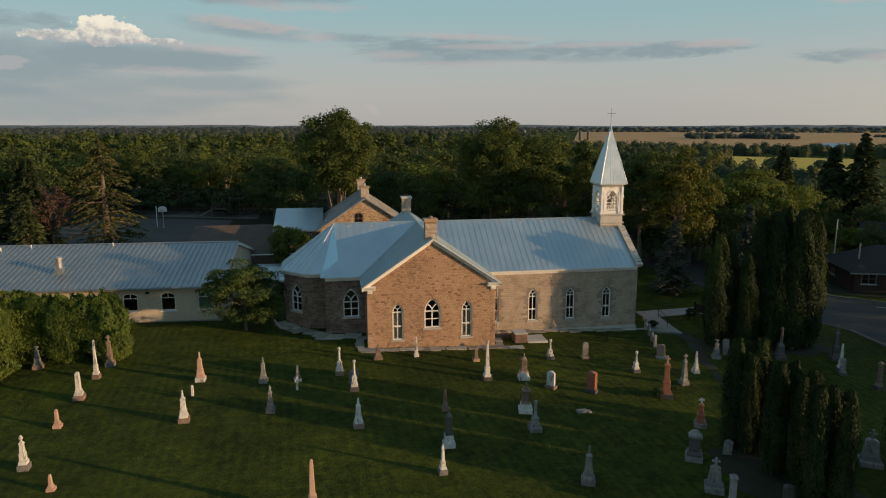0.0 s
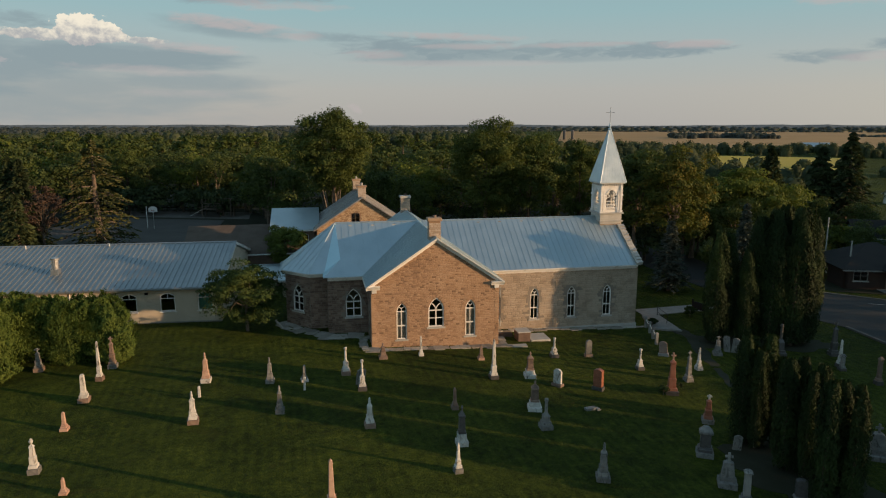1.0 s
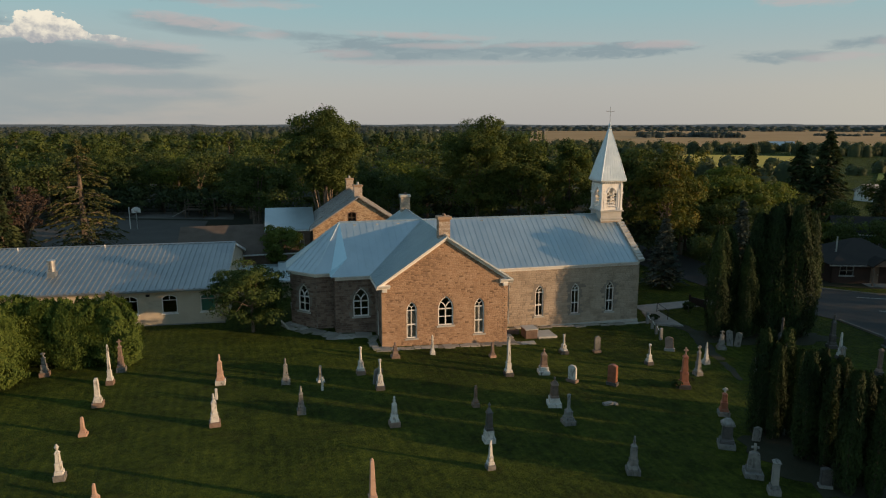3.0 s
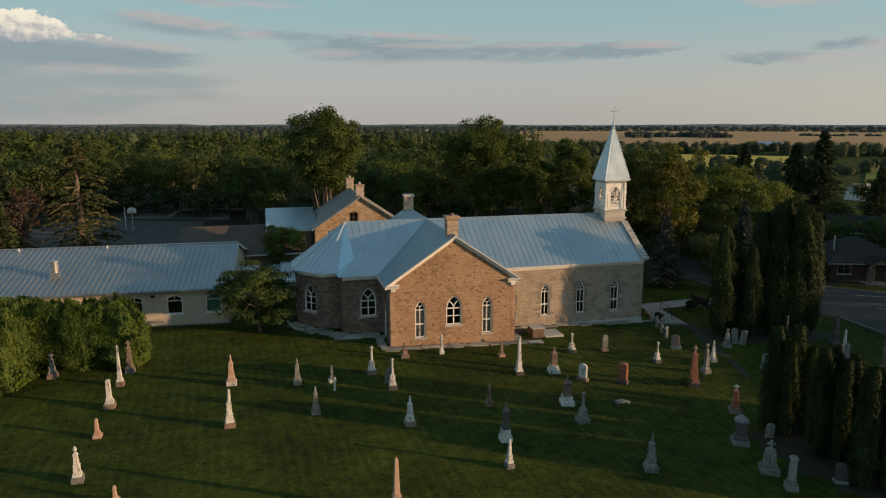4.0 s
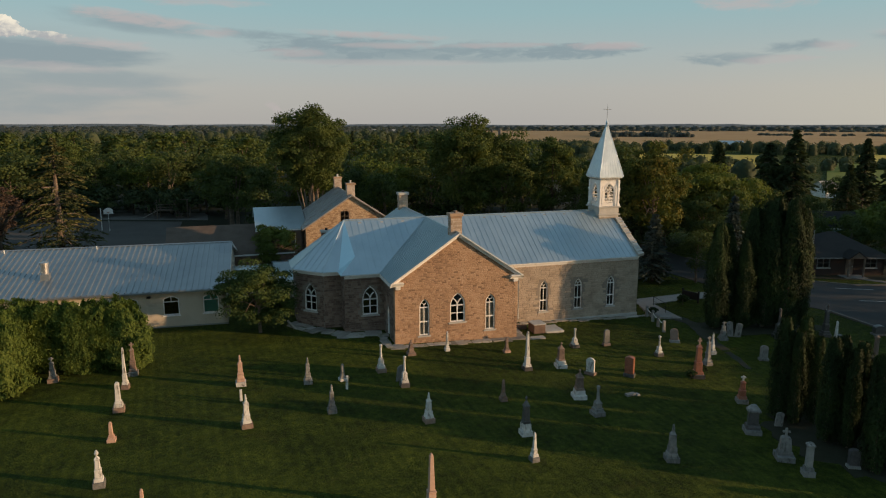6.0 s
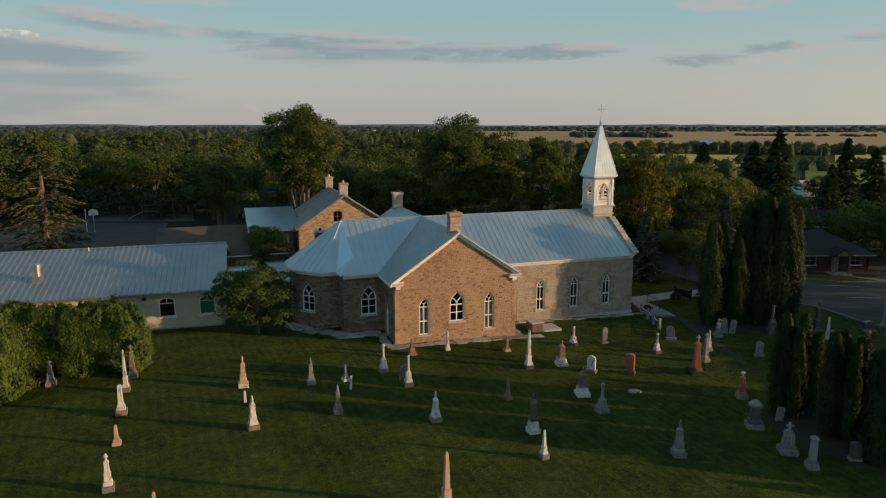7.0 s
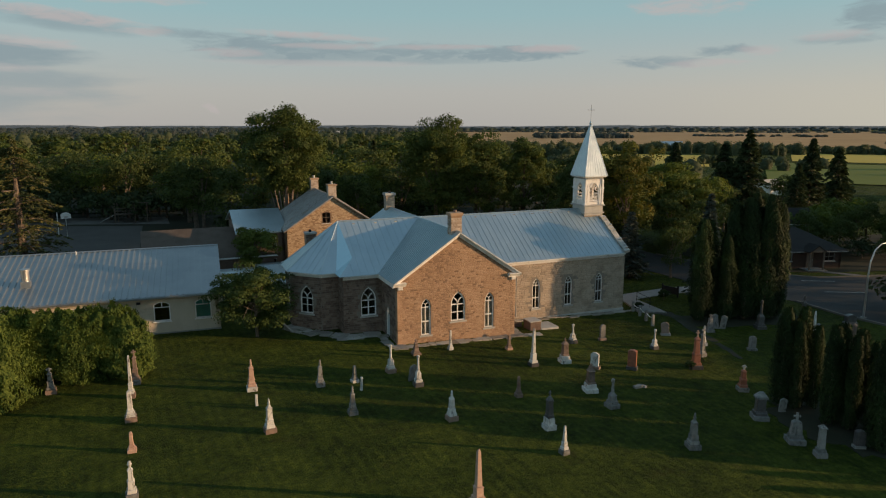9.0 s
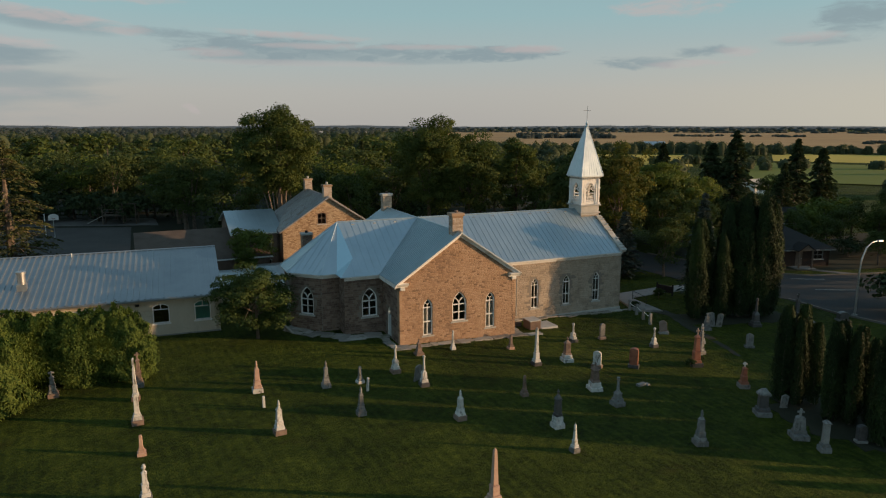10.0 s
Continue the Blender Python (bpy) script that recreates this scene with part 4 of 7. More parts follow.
    part("hip_cap", b2, "metal_roof", church)
    for a, b_ in (((-7.4, MID, RIDGE), (17.4, MID, RIDGE)), ((UC, v0, RIDGE - 0.01), (UC, MID, RIDGE - 0.01)), ((UC, MID, RIDGE - 0.01), (UC, 2 * MID - v0, RIDGE - 0.01))):
        part("ridge_cap", tube(bmesh.new(), [a, b_], 0.075, 6), "metal_roof", church)
    for a, b_ in (((UC, MID, RIDGE), (tl, e0, EAVE)), ((UC, MID, RIDGE), (tr, e0, EAVE))):
        part("valley_flashing", tube(bmesh.new(), [a, b_], 0.05, 5), "metal_roof", church)
    # snow hooks along the ridge
    for u in (-6.1, -4.1, -2.2, 5.6, 7.6, 9.7, 11.7, 13.8, 15.8):
        part("snow_hook", box(bmesh.new(), u - 0.13, u + 0.13, MID - 0.38, MID - 0.3, RIDGE - 0.27, RIDGE - 0.19), "coping", church)
    # rods
    for u, h in ((6.2, 0.5), (10.5, 0.9), (14.2, 0.4)):
        part("lightning_rod", tube(bmesh.new(), [(u, MID, RIDGE), (u, MID, RIDGE + h)], 0.012, 5), "black_iron", church)

    # ---- cornices ----
    def board(a, b_, up, outw, name="cornice", mat="white_paint"):
        """A moulded board from a to b: up high, outw proud."""
        a, b_ = Vector(a), Vector(b_)
        d = (b_ - a).normalized()
        out_dir = Vector(outw)
        bm = bmesh.new()
        rows = []
        for p in (a, b_):
            rows.append([bm.verts.new(p + Vector((0, 0, z)) + out_dir * k) for z, k in ((-up, 0.0), (-up, 0.35), (-up * 0.55, 0.45), (-up * 0.5, 0.8), (-up * 0.15, 1.0), (0.0, 1.0), (0.0, 0.0))])
        n = len(rows[0])
        for k in range(n):
            bm.faces.new((rows[0][k], rows[0][(k + 1) % n], rows[1][(k + 1) % n], rows[1][k]))
        bm.faces.new(rows[0][::-1])
        bm.faces.new(rows[1])
        return part(name, bm, mat, church, "white-painted moulded eaves board")

    for sgn in (0, 1):
        def Q(u, v, z):
            return (u, v if not sgn else 2 * MID - v, z)
        yo = -1 if not sgn else 1
        board(Q(tr - 0.15, 4.0, EAVE - 0.02), Q(19.0, 4.0, EAVE - 0.02), 0.34, (0, yo * 0.38, 0))
        board(Q(-8.3, 4.0, EAVE - 0.02), Q(tl + 0.1, 4.0, EAVE - 0.02), 0.34, (0, yo * 0.38, 0))
        # raking boards and returns of the gable
        for ue in (tl, tr):
            board(Q(ue, 0.0, EAVE - 0.02), Q(UC, 0.0, RIDGE - 0.03), 0.36, (0, yo * 0.40, 0), "raking_cornice")
            s2 = 1 if ue < 0 else -1
            board(Q(ue, 0.02, EAVE + 0.02), Q(ue + s2 * 1.05, 0.02, EAVE + 0.02), 0.34, (0, yo * 0.42, 0), "cornice_return")
            part("bracket", block(*sorted((ue + s2 * 0.42, ue + s2 * 0.8)), *sorted((Q(0, -0.2, 0)[1], Q(0, 0.05, 0)[1])), EAVE - 0.55, EAVE - 0.3, 1.0, 0.02), "white_paint", church)
            board(Q(ue - s2 * 0.0, 0.0, EAVE - 0.03), Q(ue - s2 * 0.0, 3.9, EAVE - 0.03), 0.3, (-0.02 * s2, 0, 0), "eaves_board")
    for i in range(5):
        a, b_ = wallp[i], wallp[i + 1]
        d = (b_ - a).normalized()
        outv = Vector((d.y, -d.x))
        if outv.dot((a + b_) / 2 - Vector((-8.3, MID))) < 0:
            outv = -outv
        grow = d * (0.35 * math.tan(math.pi / 8))
        aa = a - (grow if i > 0 else Vector((0, 0)))
        bb = b_ + (grow if i < 4 else Vector((0, 0)))
        board((aa.x, aa.y, EAVE - 0.02), (bb.x, bb.y, EAVE - 0.02), 0.34, (outv.x * 0.34, outv.y * 0.34, 0))

    # coping of the front wall, stone by stone
    for s in (-1, 1):
        for i in range(13):
            f0, f1 = i / 13, (i + 0.93) / 13
            va, vb = MID + s * (5.55 - 4.3 * f0), MID + s * (5.55 - 4.3 * f1)
            za, zb = EAVE - 0.02 + (RIDGE - EAVE) * (4.3 / 5.5) * f0, EAVE - 0.02 + (RIDGE - EAVE) * (4.3 / 5.5) * f1
            bm = bmesh.new()
            slab(bm, [(18.85 + rng.uniform(-0.03, 0.03), va, za + 0.2), (19.45, va, za + 0.2 + rng.uniform(-0.03, 0.13)), (19.45, vb, zb + 0.2), (18.85, vb, zb + 0.2)], 0.3)
            part("coping_stone", bm, "coping", church)

    # ---- chimneys ----
    for v in (0.65, 2 * MID - 0.65):
        cz = 10.0
        stack = part("chimney", block(UC - 0.5, UC + 0.42, v - 0.36, v + 0.36, 7.6, cz, 1.0, 0.01), "mortar" if v < 5 else "grey_stone", church, "square stone chimney with a wider cap")
        for face, wd, off in ((facing(UC - 0.04, v - 0.36, 0, 0), 0.92, 0), (facing(UC - 0.5, v, 0, -90), 0.72, 0)):
            w2 = wd / 2
            masonry(stack, [(-w2, 7.7), (w2, 7.7), (w2, cz), (-w2, cz)], [], face, "chimney_stone" if v < 5 else "grey_stone", rng, (0.14, 0.2), (0.2, 0.4), depth=0.012, name="brick")
        part("cap", block(UC - 0.6, UC + 0.52, v - 0.46, v + 0.46, cz, cz + 0.24, 1.0, 0.02), "quoin" if v < 5 else "coping", stack)
        part("flue", lathe(bmesh.new(), [(0.14, cz + 0.2), (0.15, cz + 0.42), (0.11, cz + 0.42)], 10, UC, v), "brown_and_shaded_stone", stack)
    return church


church = build_church()


def build_steeple():
    """The belfry and spire over the front wall, with a cross."""
    st = thing("steeple", "white louvred belfry with a pale metal spire and cross", "steeple", CHURCH @ Matrix.Translation((18.25, MID, 0)))
    h = 1.08
    base = part("base", block(-h, h, -h, h, 7.0, 9.1, 1.0, 0.02), "coping", st, "weathered grey tower base")
    for z, k in ((9.1, 1.14), (8.35, 1.1)):
        part("band", block(-h * k, h * k, -h * k, h * k, z, z + 0.14, 1.0, 0.03), "coping", base)
    rng = random.Random(8)
    for a, ox, oy in ((0, 0, -h), (-90, -h, 0), (90, h, 0)):
        masonry(base, [(-h, 7.2), (h, 7.2), (h, 8.3), (-h, 8.3)], [], facing(ox, oy, 0, a), "grey_stone", rng, (0.24, 0.3), (0.4, 0.7), depth=0.012, name="block")
    z0, z1 = 9.24, 11.75
    q = 0.98
    for a in (0, 90, 180, 270):
        r = Matrix.Rotation(radians(a), 4, "Z")
        m = r @ Matrix.Translation((0, -q, 0))
        hole = [(x, z) for x, z in arch(1.0, 1.85, 1.1, z0 + 0.3)]
        side = part("belfry_wall", pierced([(-q, z0), (q, z0), (q, z1), (-q, z1)], [hole], 0.1, m), "white_paint", st, "white-painted belfry side with a pointed opening")
        # hood moulding, rails and tracery
        part("hood", ring(bmesh.new(), arch(1.2, 2.0, 1.1, z0 + 0.28), arch(1.0, 1.86, 1.1, z0 + 0.29), -0.05, 0.02, m), "white_paint", side)
        for zz, hh in ((0.36, 0.12), (0.72, 0.07), (1.02, 0.07)):
            bm = bmesh.new()
            box(bm, -0.5, 0.5, 0.0, 0.08, z0 + zz, z0 + zz + hh, m=m)
            part("rail", bm, "white_paint", side)
        for x in (-0.3, -0.1, 0.1, 0.3):
            bm = bmesh.new()
            box(bm, x - 0.03, x + 0.03, 0.01, 0.07, z0 + 0.46, z0 + 0.74, m=m)
            part("baluster", bm, "white_paint", side)
        bm = bmesh.new()
        for sx in (-1, 1):
            bar(bm, [(sx * (0.5 - 0.42 * math.sin(i * 0.26)), z0 + 1.35 + 0.34 * (1 - math.cos(i * 0.3))) for i in range(5)], 0.08, 0.0, 0.08, m)
            bar(bm, [(sx * (0.12 + 0.2 * math.sin(i * 0.5)), z0 + 1.58 + 0.17 * (1 - math.cos(i * 0.5))) for i in range(7)], 0.06, 0.0, 0.08, m)
        part("tracery", bm, "white_paint", side)
        for x in (-0.72, 0.72):
            bm = bmesh.new()
            box(bm, x - 0.09, x + 0.09, -0.09, 0.0, z0, z0 + 1.5, m=m)
            box(bm, x - 0.13, x + 0.13, -0.12, 0.0, z0 + 1.5, z0 + 1.62, m=m)
            box(bm, x - 0.09, x + 0.09, -0.09, 0.0, z0 + 1.62, z0 + 2.05, 0.25, m=m)
            part("pilaster", bm, "white_paint", side)
        # corner post with cap and foot
        bm = bmesh.new()
        box(bm, -0.11, 0.11, -0.11, 0.11, z0, z1, m=r @ Matrix.Translation((q, -q, 0)), bevel=0.02)
        box(bm, -0.15, 0.15, -0.15, 0.15, z0 + 1.55, z0 + 1.7, m=r @ Matrix.Translation((q, -q, 0)))
        box(bm, -0.15, 0.15, -0.15, 0.15, z0, z0 + 0.2, m=r @ Matrix.Translation((q, -q, 0)))
        part("corner_post", bm, "white_paint", st)
        # dentils
        for i in range(9):
            x = -q + 0.1 + i * (2 * q - 0.2) / 8
            bm = bmesh.new()
            box(bm, x - 0.06, x + 0.06, -0.12, 0.0, z1 + 0.02, z1 + 0.2, m=m)
            part("dentil", bm, "coping", side)
    part("bell_floor", block(-q, q, -q, q, z0 - 0.03, z0 + 0.03), "white_paint", st)
    for x in (-0.45, 0.45):
        part("bell_frame", block(x - 0.06, x + 0.06, -0.06, 0.06, z0 + 0.03, z1), "white_paint", st)
    part("bell", lathe(bmesh.new(), [(0.36, z0 + 0.95), (0.3, z0 + 1.05), (0.24, z0 + 1.25), (0.2, z0 + 1.4), (0.06, z0 + 1.48)], 16), "brown_granite", st)
    part("frieze", block(-q - 0.05, q + 0.05, -q - 0.05, q + 0.05, z1, z1 + 0.22), "white_paint", st)
    zs, tip = 12.02, 17.0
    part("cornice", block(-1.22, 1.22, -1.22, 1.22, z1 + 0.2, zs + 0.03, 1.03, 0.02), "white_paint", st)
    e = 1.3
    spire = part("spire", box(bmesh.new(), -e, e, -e, e, zs, zs + 0.09), "spire_metal", st, "pale standing-seam metal spire")
    k = 1.02
    for a in (0, 90, 180, 270):
        r = Matrix.Rotation(radians(a), 4, "Z")
        low = [r @ Vector((-e, -e, zs + 0.06)), r @ Vector((e, -e, zs + 0.06))]
        bend = [r @ Vector((-k, -k, zs + 1.2)), r @ Vector((k, -k, zs + 1.2))]
        top = [r @ Vector((-0.07, -0.07, tip)), r @ Vector((0.07, -0.07, tip))]
        face = part("spire_face", slab(bmesh.new(), [low[0], low[1], bend[1], bend[0]], 0.03), "spire_metal", spire)
        face2 = part("spire_face", slab(bmesh.new(), [bend[0], bend[1], top[1], top[0]], 0.03), "spire_metal", spire)
        for i in range(1, 8):
            f = i / 8
            bm = bmesh.new()
            tube(bm, [low[0].lerp(low[1], f), bend[0].lerp(bend[1], f), top[0].lerp(top[1], f)], [0.025, 0.025, 0.008], 4)
            part("seam", bm, "spire_metal", spire)
        bm = bmesh.new()
        tube(bm, [low[0], bend[0], top[0]], [0.045, 0.045, 0.02], 5)
        part("hip_cap", bm, "spire_metal", spire)
    part("finial", lathe(bmesh.new(), [(0.12, tip - 0.15), (0.2, tip - 0.05), (0.1, tip + 0.05), (0.14, tip + 0.2), (0.05, tip + 0.4), (0.03, tip + 0.6)], 10), "spire_metal", st)
    cr = bmesh.new()
    tube(cr, [(0, 0, tip + 0.5), (0, 0, tip + 1.95)], 0.022, 6)
    tube(cr, [(-0.42, 0, tip + 1.48), (0.42, 0, tip + 1.48)], 0.02, 6)
    part("cross", cr, "steel", st, "thin metal cross")
    return st


build_steeple()
# ---- parish hall ----
def build_hall():
    rng = random.Random(11)
    hall = thing("parish_hall", "long low cream-rendered hall with a ribbed metal roof", "hall", pose(-24.5, 56.55, 0, 0, 0, 7.0))
    L0, L1, D = -34.0, 4.9, 8.7
    EV, RG = 3.62, 5.95
    front = facing(0, 0, 0, 0)
    shape = segment_arch(1.25, 1.6, 0.22)
    spots = [-12.2, -9.0, -5.85, -2.68, 0.47, 3.6]
    holes = [[(x + s, z + 1.45) for x, z in shape] for s in spots]
    part("wall", pierced([(L0, -0.3), (L1, -0.3), (L1, EV - 0.05), (L0, EV - 0.05)], holes, 0.35, front), "stucco", hall, "cream rendered wall")
    part("end_wall", pierced([(0, -0.3), (2 * D, -0.3), (2 * D, EV), (D, RG - 0.05), (0, EV)], [], 0.35, facing(L1, 0, 0, 90)), "stucco", hall)
    part("end_wall", pierced([(0, -0.3), (2 * D, -0.3), (2 * D, EV), (D, RG - 0.05), (0, EV)], [], 0.35, facing(L0, 2 * D, 0, -90)), "stucco", hall)
    part("back_wall", pierced([(0, -0.3), (L1 - L0, -0.3), (L1 - L0, EV - 0.05), (0, EV - 0.05)], [], 0.35, facing(L1, 2 * D, 0, 180)), "stucco", hall)
    part("floor_slab", block(L0 + 0.4, L1 - 0.4, 0.4, 2 * D - 0.4, -0.1, 0.35), "dark_inside", hall)
    part("plinth", block(L0, L1 + 0.03, -0.05, 0.1, -0.3, 0.5), "concrete", hall, "grey concrete plinth")
    for i, s in enumerate(spots):
        m = front @ Matrix.Translation((s, 0, 1.45))
        win = part("window", ring(bmesh.new(), shape, [(x * 0.88, 0.07 + z * 0.91) for x, z in shape], 0.05, 0.16, m), "white_paint", hall, "white-framed window with a flat arch")
        b = bmesh.new()
        bar(b, [(-0.56, 1.12), (0.56, 1.12)], 0.06, 0.07, 0.15, m)
        bar(b, [(0, 1.12), (0, 1.52)], 0.05, 0.07, 0.15, m)
        part("mullion", b, "white_paint", win)
        b = bmesh.new()
        b.faces.new([b.verts.new(m @ Vector((x * 0.9, 0.12, 0.05 + z * 0.92))) for x, z in shape])
        g = part("pane", b, "glass", win)
        g.visible_shadow = False
        if i == 5:
            b = bmesh.new()
            b.faces.new([b.verts.new(m @ Vector((x * 0.95, 0.3, 0.02 + z * 0.96))) for x, z in shape])
            part("blind", b, "green_blind", win, "green blind behind the glass")
        part("sill", box(bmesh.new(), -0.7, 0.7, -0.06, 0.1, -0.1, 0.0, m=m), "white_paint", win)
    ov = 0.5
    slope = (RG - EV) / (D + ov)
    for s in (0, 1):
        y0, y1 = (-ov, D) if not s else (2 * D + ov, D)
        pts = [(L0 - 0.3, y1, RG), (L1 + 0.25, y1, RG), (L1 + 0.25, y0, EV), (L0 - 0.3, y0, EV)]
        r = part("roof", slab(bmesh.new(), pts, 0.09), "hall_roof", hall, "pale blue-grey ribbed metal roof")
        seams(r, pts, (0, -1 if not s else 1, -slope), 0.46, "hall_roof", wide=0.1, high=0.065)
        gy = y0 - (0.1 if not s else -0.1)
        part("gutter", block(L0 - 0.3, L1 + 0.25, min(y0, gy), max(y0, gy), EV - 0.18, EV - 0.02, 1.0, 0.02), "hall_roof", hall, "grey metal gutter")
        part("fascia", block(L0 - 0.25, L1 + 0.2, *((y0 + 0.02, y0 + 0.46) if not s else (y0 - 0.46, y0 - 0.02)), EV - 0.24, EV - 0.1), "stucco", hall)
    for sx in (L1 + 0.2,):
        for s in (0, 1):
            y0 = -ov if not s else 2 * D + ov
            bm = bmesh.new()
            slab(bm, [(sx, y0, EV - 0.03), (sx, D, RG - 0.03), (sx + 0.06, D, RG - 0.03), (sx + 0.06, y0, EV - 0.03)], 0.22)
            part("bargeboard", bm, "white_paint", hall)
    part("ridge_cap", tube(bmesh.new(), [(L0 - 0.3, D, RG + 0.01), (L1 + 0.25, D, RG + 0.01)], 0.1, 6), "hall_roof", hall)
    # meter box and light beside the windows, conduits
    part("meter_box", block(-4.2, -3.7, -0.12, 0.02, 2.86, 3.1, 1.0, 0.02), "coping", hall, "small grey meter box")
    part("wall_lamp", block(-1.36, -1.06, -0.16, 0.02, 2.98, 3.16, 1.0, 0.02), "black_iron", hall, "small dark wall lamp")
    for x in (-4.2, -7.4):
        part("downpipe", tube(bmesh.new(), [(x, -0.05, 0.2), (x, -0.05, 3.3), (x, -0.42, 3.5)], 0.045, 7), "white_paint", hall)
    for x, y in ((-6.6, 8.2), (-14.0, 8.1), (-16.5, 7.6)):
        z = EV + (y + ov) * slope
        part("pipe_vent", tube(bmesh.new(), [(x, y, z - 0.05), (x, y, z + 0.35)], 0.05, 7), "white_paint", hall)
    # shiny roof stack
    vx, vy = -9.4, 2.8
    vz = EV + (vy + ov) * slope
    st = part("vent_stack", lathe(bmesh.new(), [(0.3, vz + 0.45), (0.3, vz + 1.25), (0.36, vz + 1.27), (0.36, vz + 1.42), (0.1, vz + 1.5)], 16, vx, vy), "steel", hall, "shiny galvanised roof stack on a curb")
    part("curb", block(vx - 0.34, vx + 0.34, vy - 0.34, vy + 0.34, vz - 0.2, vz + 0.46, 0.92), "steel", st)


build_hall()


def simple_house(name, label, at, length, depth, eave, ridge, wall, roof_mat, windows=(), base=-1.5, over=0.35, seam=0.0, hip=False, category="house", trim="white_paint"):
    """A building with its ridge along x: walls, roof, windows (side, along, sill, width, height)."""
    h = thing(name, label, category, at)
    f = {"front": facing(0, 0, 0, 0), "right": facing(length, 0, 0, 90), "back": facing(length, depth, 0, 180), "left": facing(0, depth, 0, -90)}
    top = depth / 2
    long_wall = [(0, base), (length, base), (length, eave), (0, eave)]
    end_wall = [(0, base), (depth, base), (depth, eave), (0, eave)] if hip else [(0, base), (depth, base), (depth, eave), (top, ridge - 0.06), (0, eave)]
    for side, m in f.items():
        loop = long_wall if side in ("front", "back") else end_wall
        mine = [q for q in windows if q[0] == side]
        holes = [[(x + a, z + s) for x, z in segment_arch(wd, ht, 0.12)] for _, a, s, wd, ht in mine]
        w_ = part("wall", pierced(loop, holes, 0.3, m), wall, h)
        for (_, a, s, wd, ht), hole in zip(mine, holes):
            mm = m @ Matrix.Translation((a, 0, s))
            sh = segment_arch(wd, ht, 0.12)
            win = part("window", ring(bmesh.new(), sh, [(x * 0.88, 0.06 + z * 0.92) for x, z in sh], 0.04, 0.14, mm), trim, h)
            b = bmesh.new()
            bar(b, [(0, 0.05), (0, ht - 0.03)], 0.05, 0.05, 0.12, mm)
            bar(b, [(-wd * 0.45, ht / 2), (wd * 0.45, ht / 2)], 0.05, 0.05, 0.12, mm)
            part("mullion", b, trim, win)
            b = bmesh.new()
            b.faces.new([b.verts.new(mm @ Vector((x * 0.9, 0.1, 0.05 + z * 0.93))) for x, z in sh])
            part("pane", b, "glass", win).visible_shadow = False
            part("sill", box(bmesh.new(), -wd / 2 - 0.08, wd / 2 + 0.08, -0.06, 0.1, -0.1, 0.0, m=mm), "coping", win)
    part("floor", block(0.3, length - 0.3, 0.3, depth - 0.3, base + 0.6, base + 0.8), "dark_inside", h)
    o = over
    drop = o * (ridge - eave) / (depth / 2)
    e = eave - drop
    if hip:
        a = depth / 2
        c = [(-o, -o, e), (length + o, -o, e), (length + o, depth + o, e), (-o, depth + o, e)]
        r0, r1 = (a, a, ridge), (length - a, a, ridge)
        planes = [([c[0], c[1], r1, r0], (0, -1, -1)), ([c[2], c[3], r0, r1], (0, 1, -1)), ([c[1], c[2], r1], (1, 0, -1)), ([c[3], c[0], r0], (-1, 0, -1))]
    else:
        planes = [([(-o, top, ridge), (length + o, top, ridge), (length + o, -o, e), (-o, -o, e)], (0, -1, -0.6)),
                  ([(-o, top, ridge), (length + o, top, ridge), (length + o, depth + o, e), (-o, depth + o, e)], (0, 1, -0.6))]
    for pts, down in planes:
        r = part("roof", slab(bmesh.new(), pts, 0.14), roof_mat, h)
        if seam:
            seams(r, pts, down, seam, roof_mat)
    for y in (-o, depth + o):
        part("fascia", block(-o, length + o, y - 0.03, y + 0.03, e - 0.2, e - 0.04), trim, h)
    return h


def build_rectory():
    """Brick house behind the church, its gable towards the camera, and a lower wing."""
    rng = random.Random(21)
    u0, u1, v0, v1 = -9.0, 1.5, 26.6, 37.3
    # ridge runs along v: turn by 90 degrees
    at = CHURCH @ Matrix.Translation((u1, v0, 0)) @ pose(0, 0, 0, 0, 0, 90)
    h = simple_house("rectory", "tan stone house with a steep grey tin roof", at, v1 - v0, u1 - u0, 5.75, 9.25, "mortar", "old_tin",
                     [("left", 4.45, 6.15, 0.95, 1.25), ("left", 2.2, 1.9, 0.95, 1.7), ("left", 7.6, 1.9, 0.95, 1.7)], seam=0.5, category="house", trim="wood_pole")
    # its gable face is the 'left' wall here
    D = u1 - u0
    m = facing(0, D, 0, -90)
    walls = [c for c in h.children if c.name.startswith("wall")]
    out_ = [(0.02, 0.2), (D - 0.02, 0.2), (D - 0.02, 5.75), (D / 2, 9.1), (0.02, 5.75)]
    masonry(walls[3], out_, [[(x + a, z + s) for x, z in segment_arch(0.95, hh, 0.12)] for a, s, hh in ((4.45, 6.15, 1.25), (2.2, 1.9, 1.7), (7.6, 1.9, 1.7))], m, "brick", rng, (0.09, 0.14), (0.16, 0.34), single=300, near=lambda s: -s[1])
    for s in (-1, 1):
        ye = D / 2 + s * (D / 2 + 0.35)
        bm = bmesh.new()
        slab(bm, [(-0.4, D / 2, 9.2), (-0.4, ye, 5.5), (-0.32, ye, 5.5), (-0.32, D / 2, 9.2)], 0.12)
        part("bargeboard", bm, "old_tin", h)
    for x in (0.5, v1 - v0 - 0.5):
        c = part("chimney", block(x - 0.38, x + 0.38, D / 2 - 0.46, D / 2 + 0.46, 8.4, 10.3, 1.0, 0.01), "chimney_stone", h, "tan stone chimney")
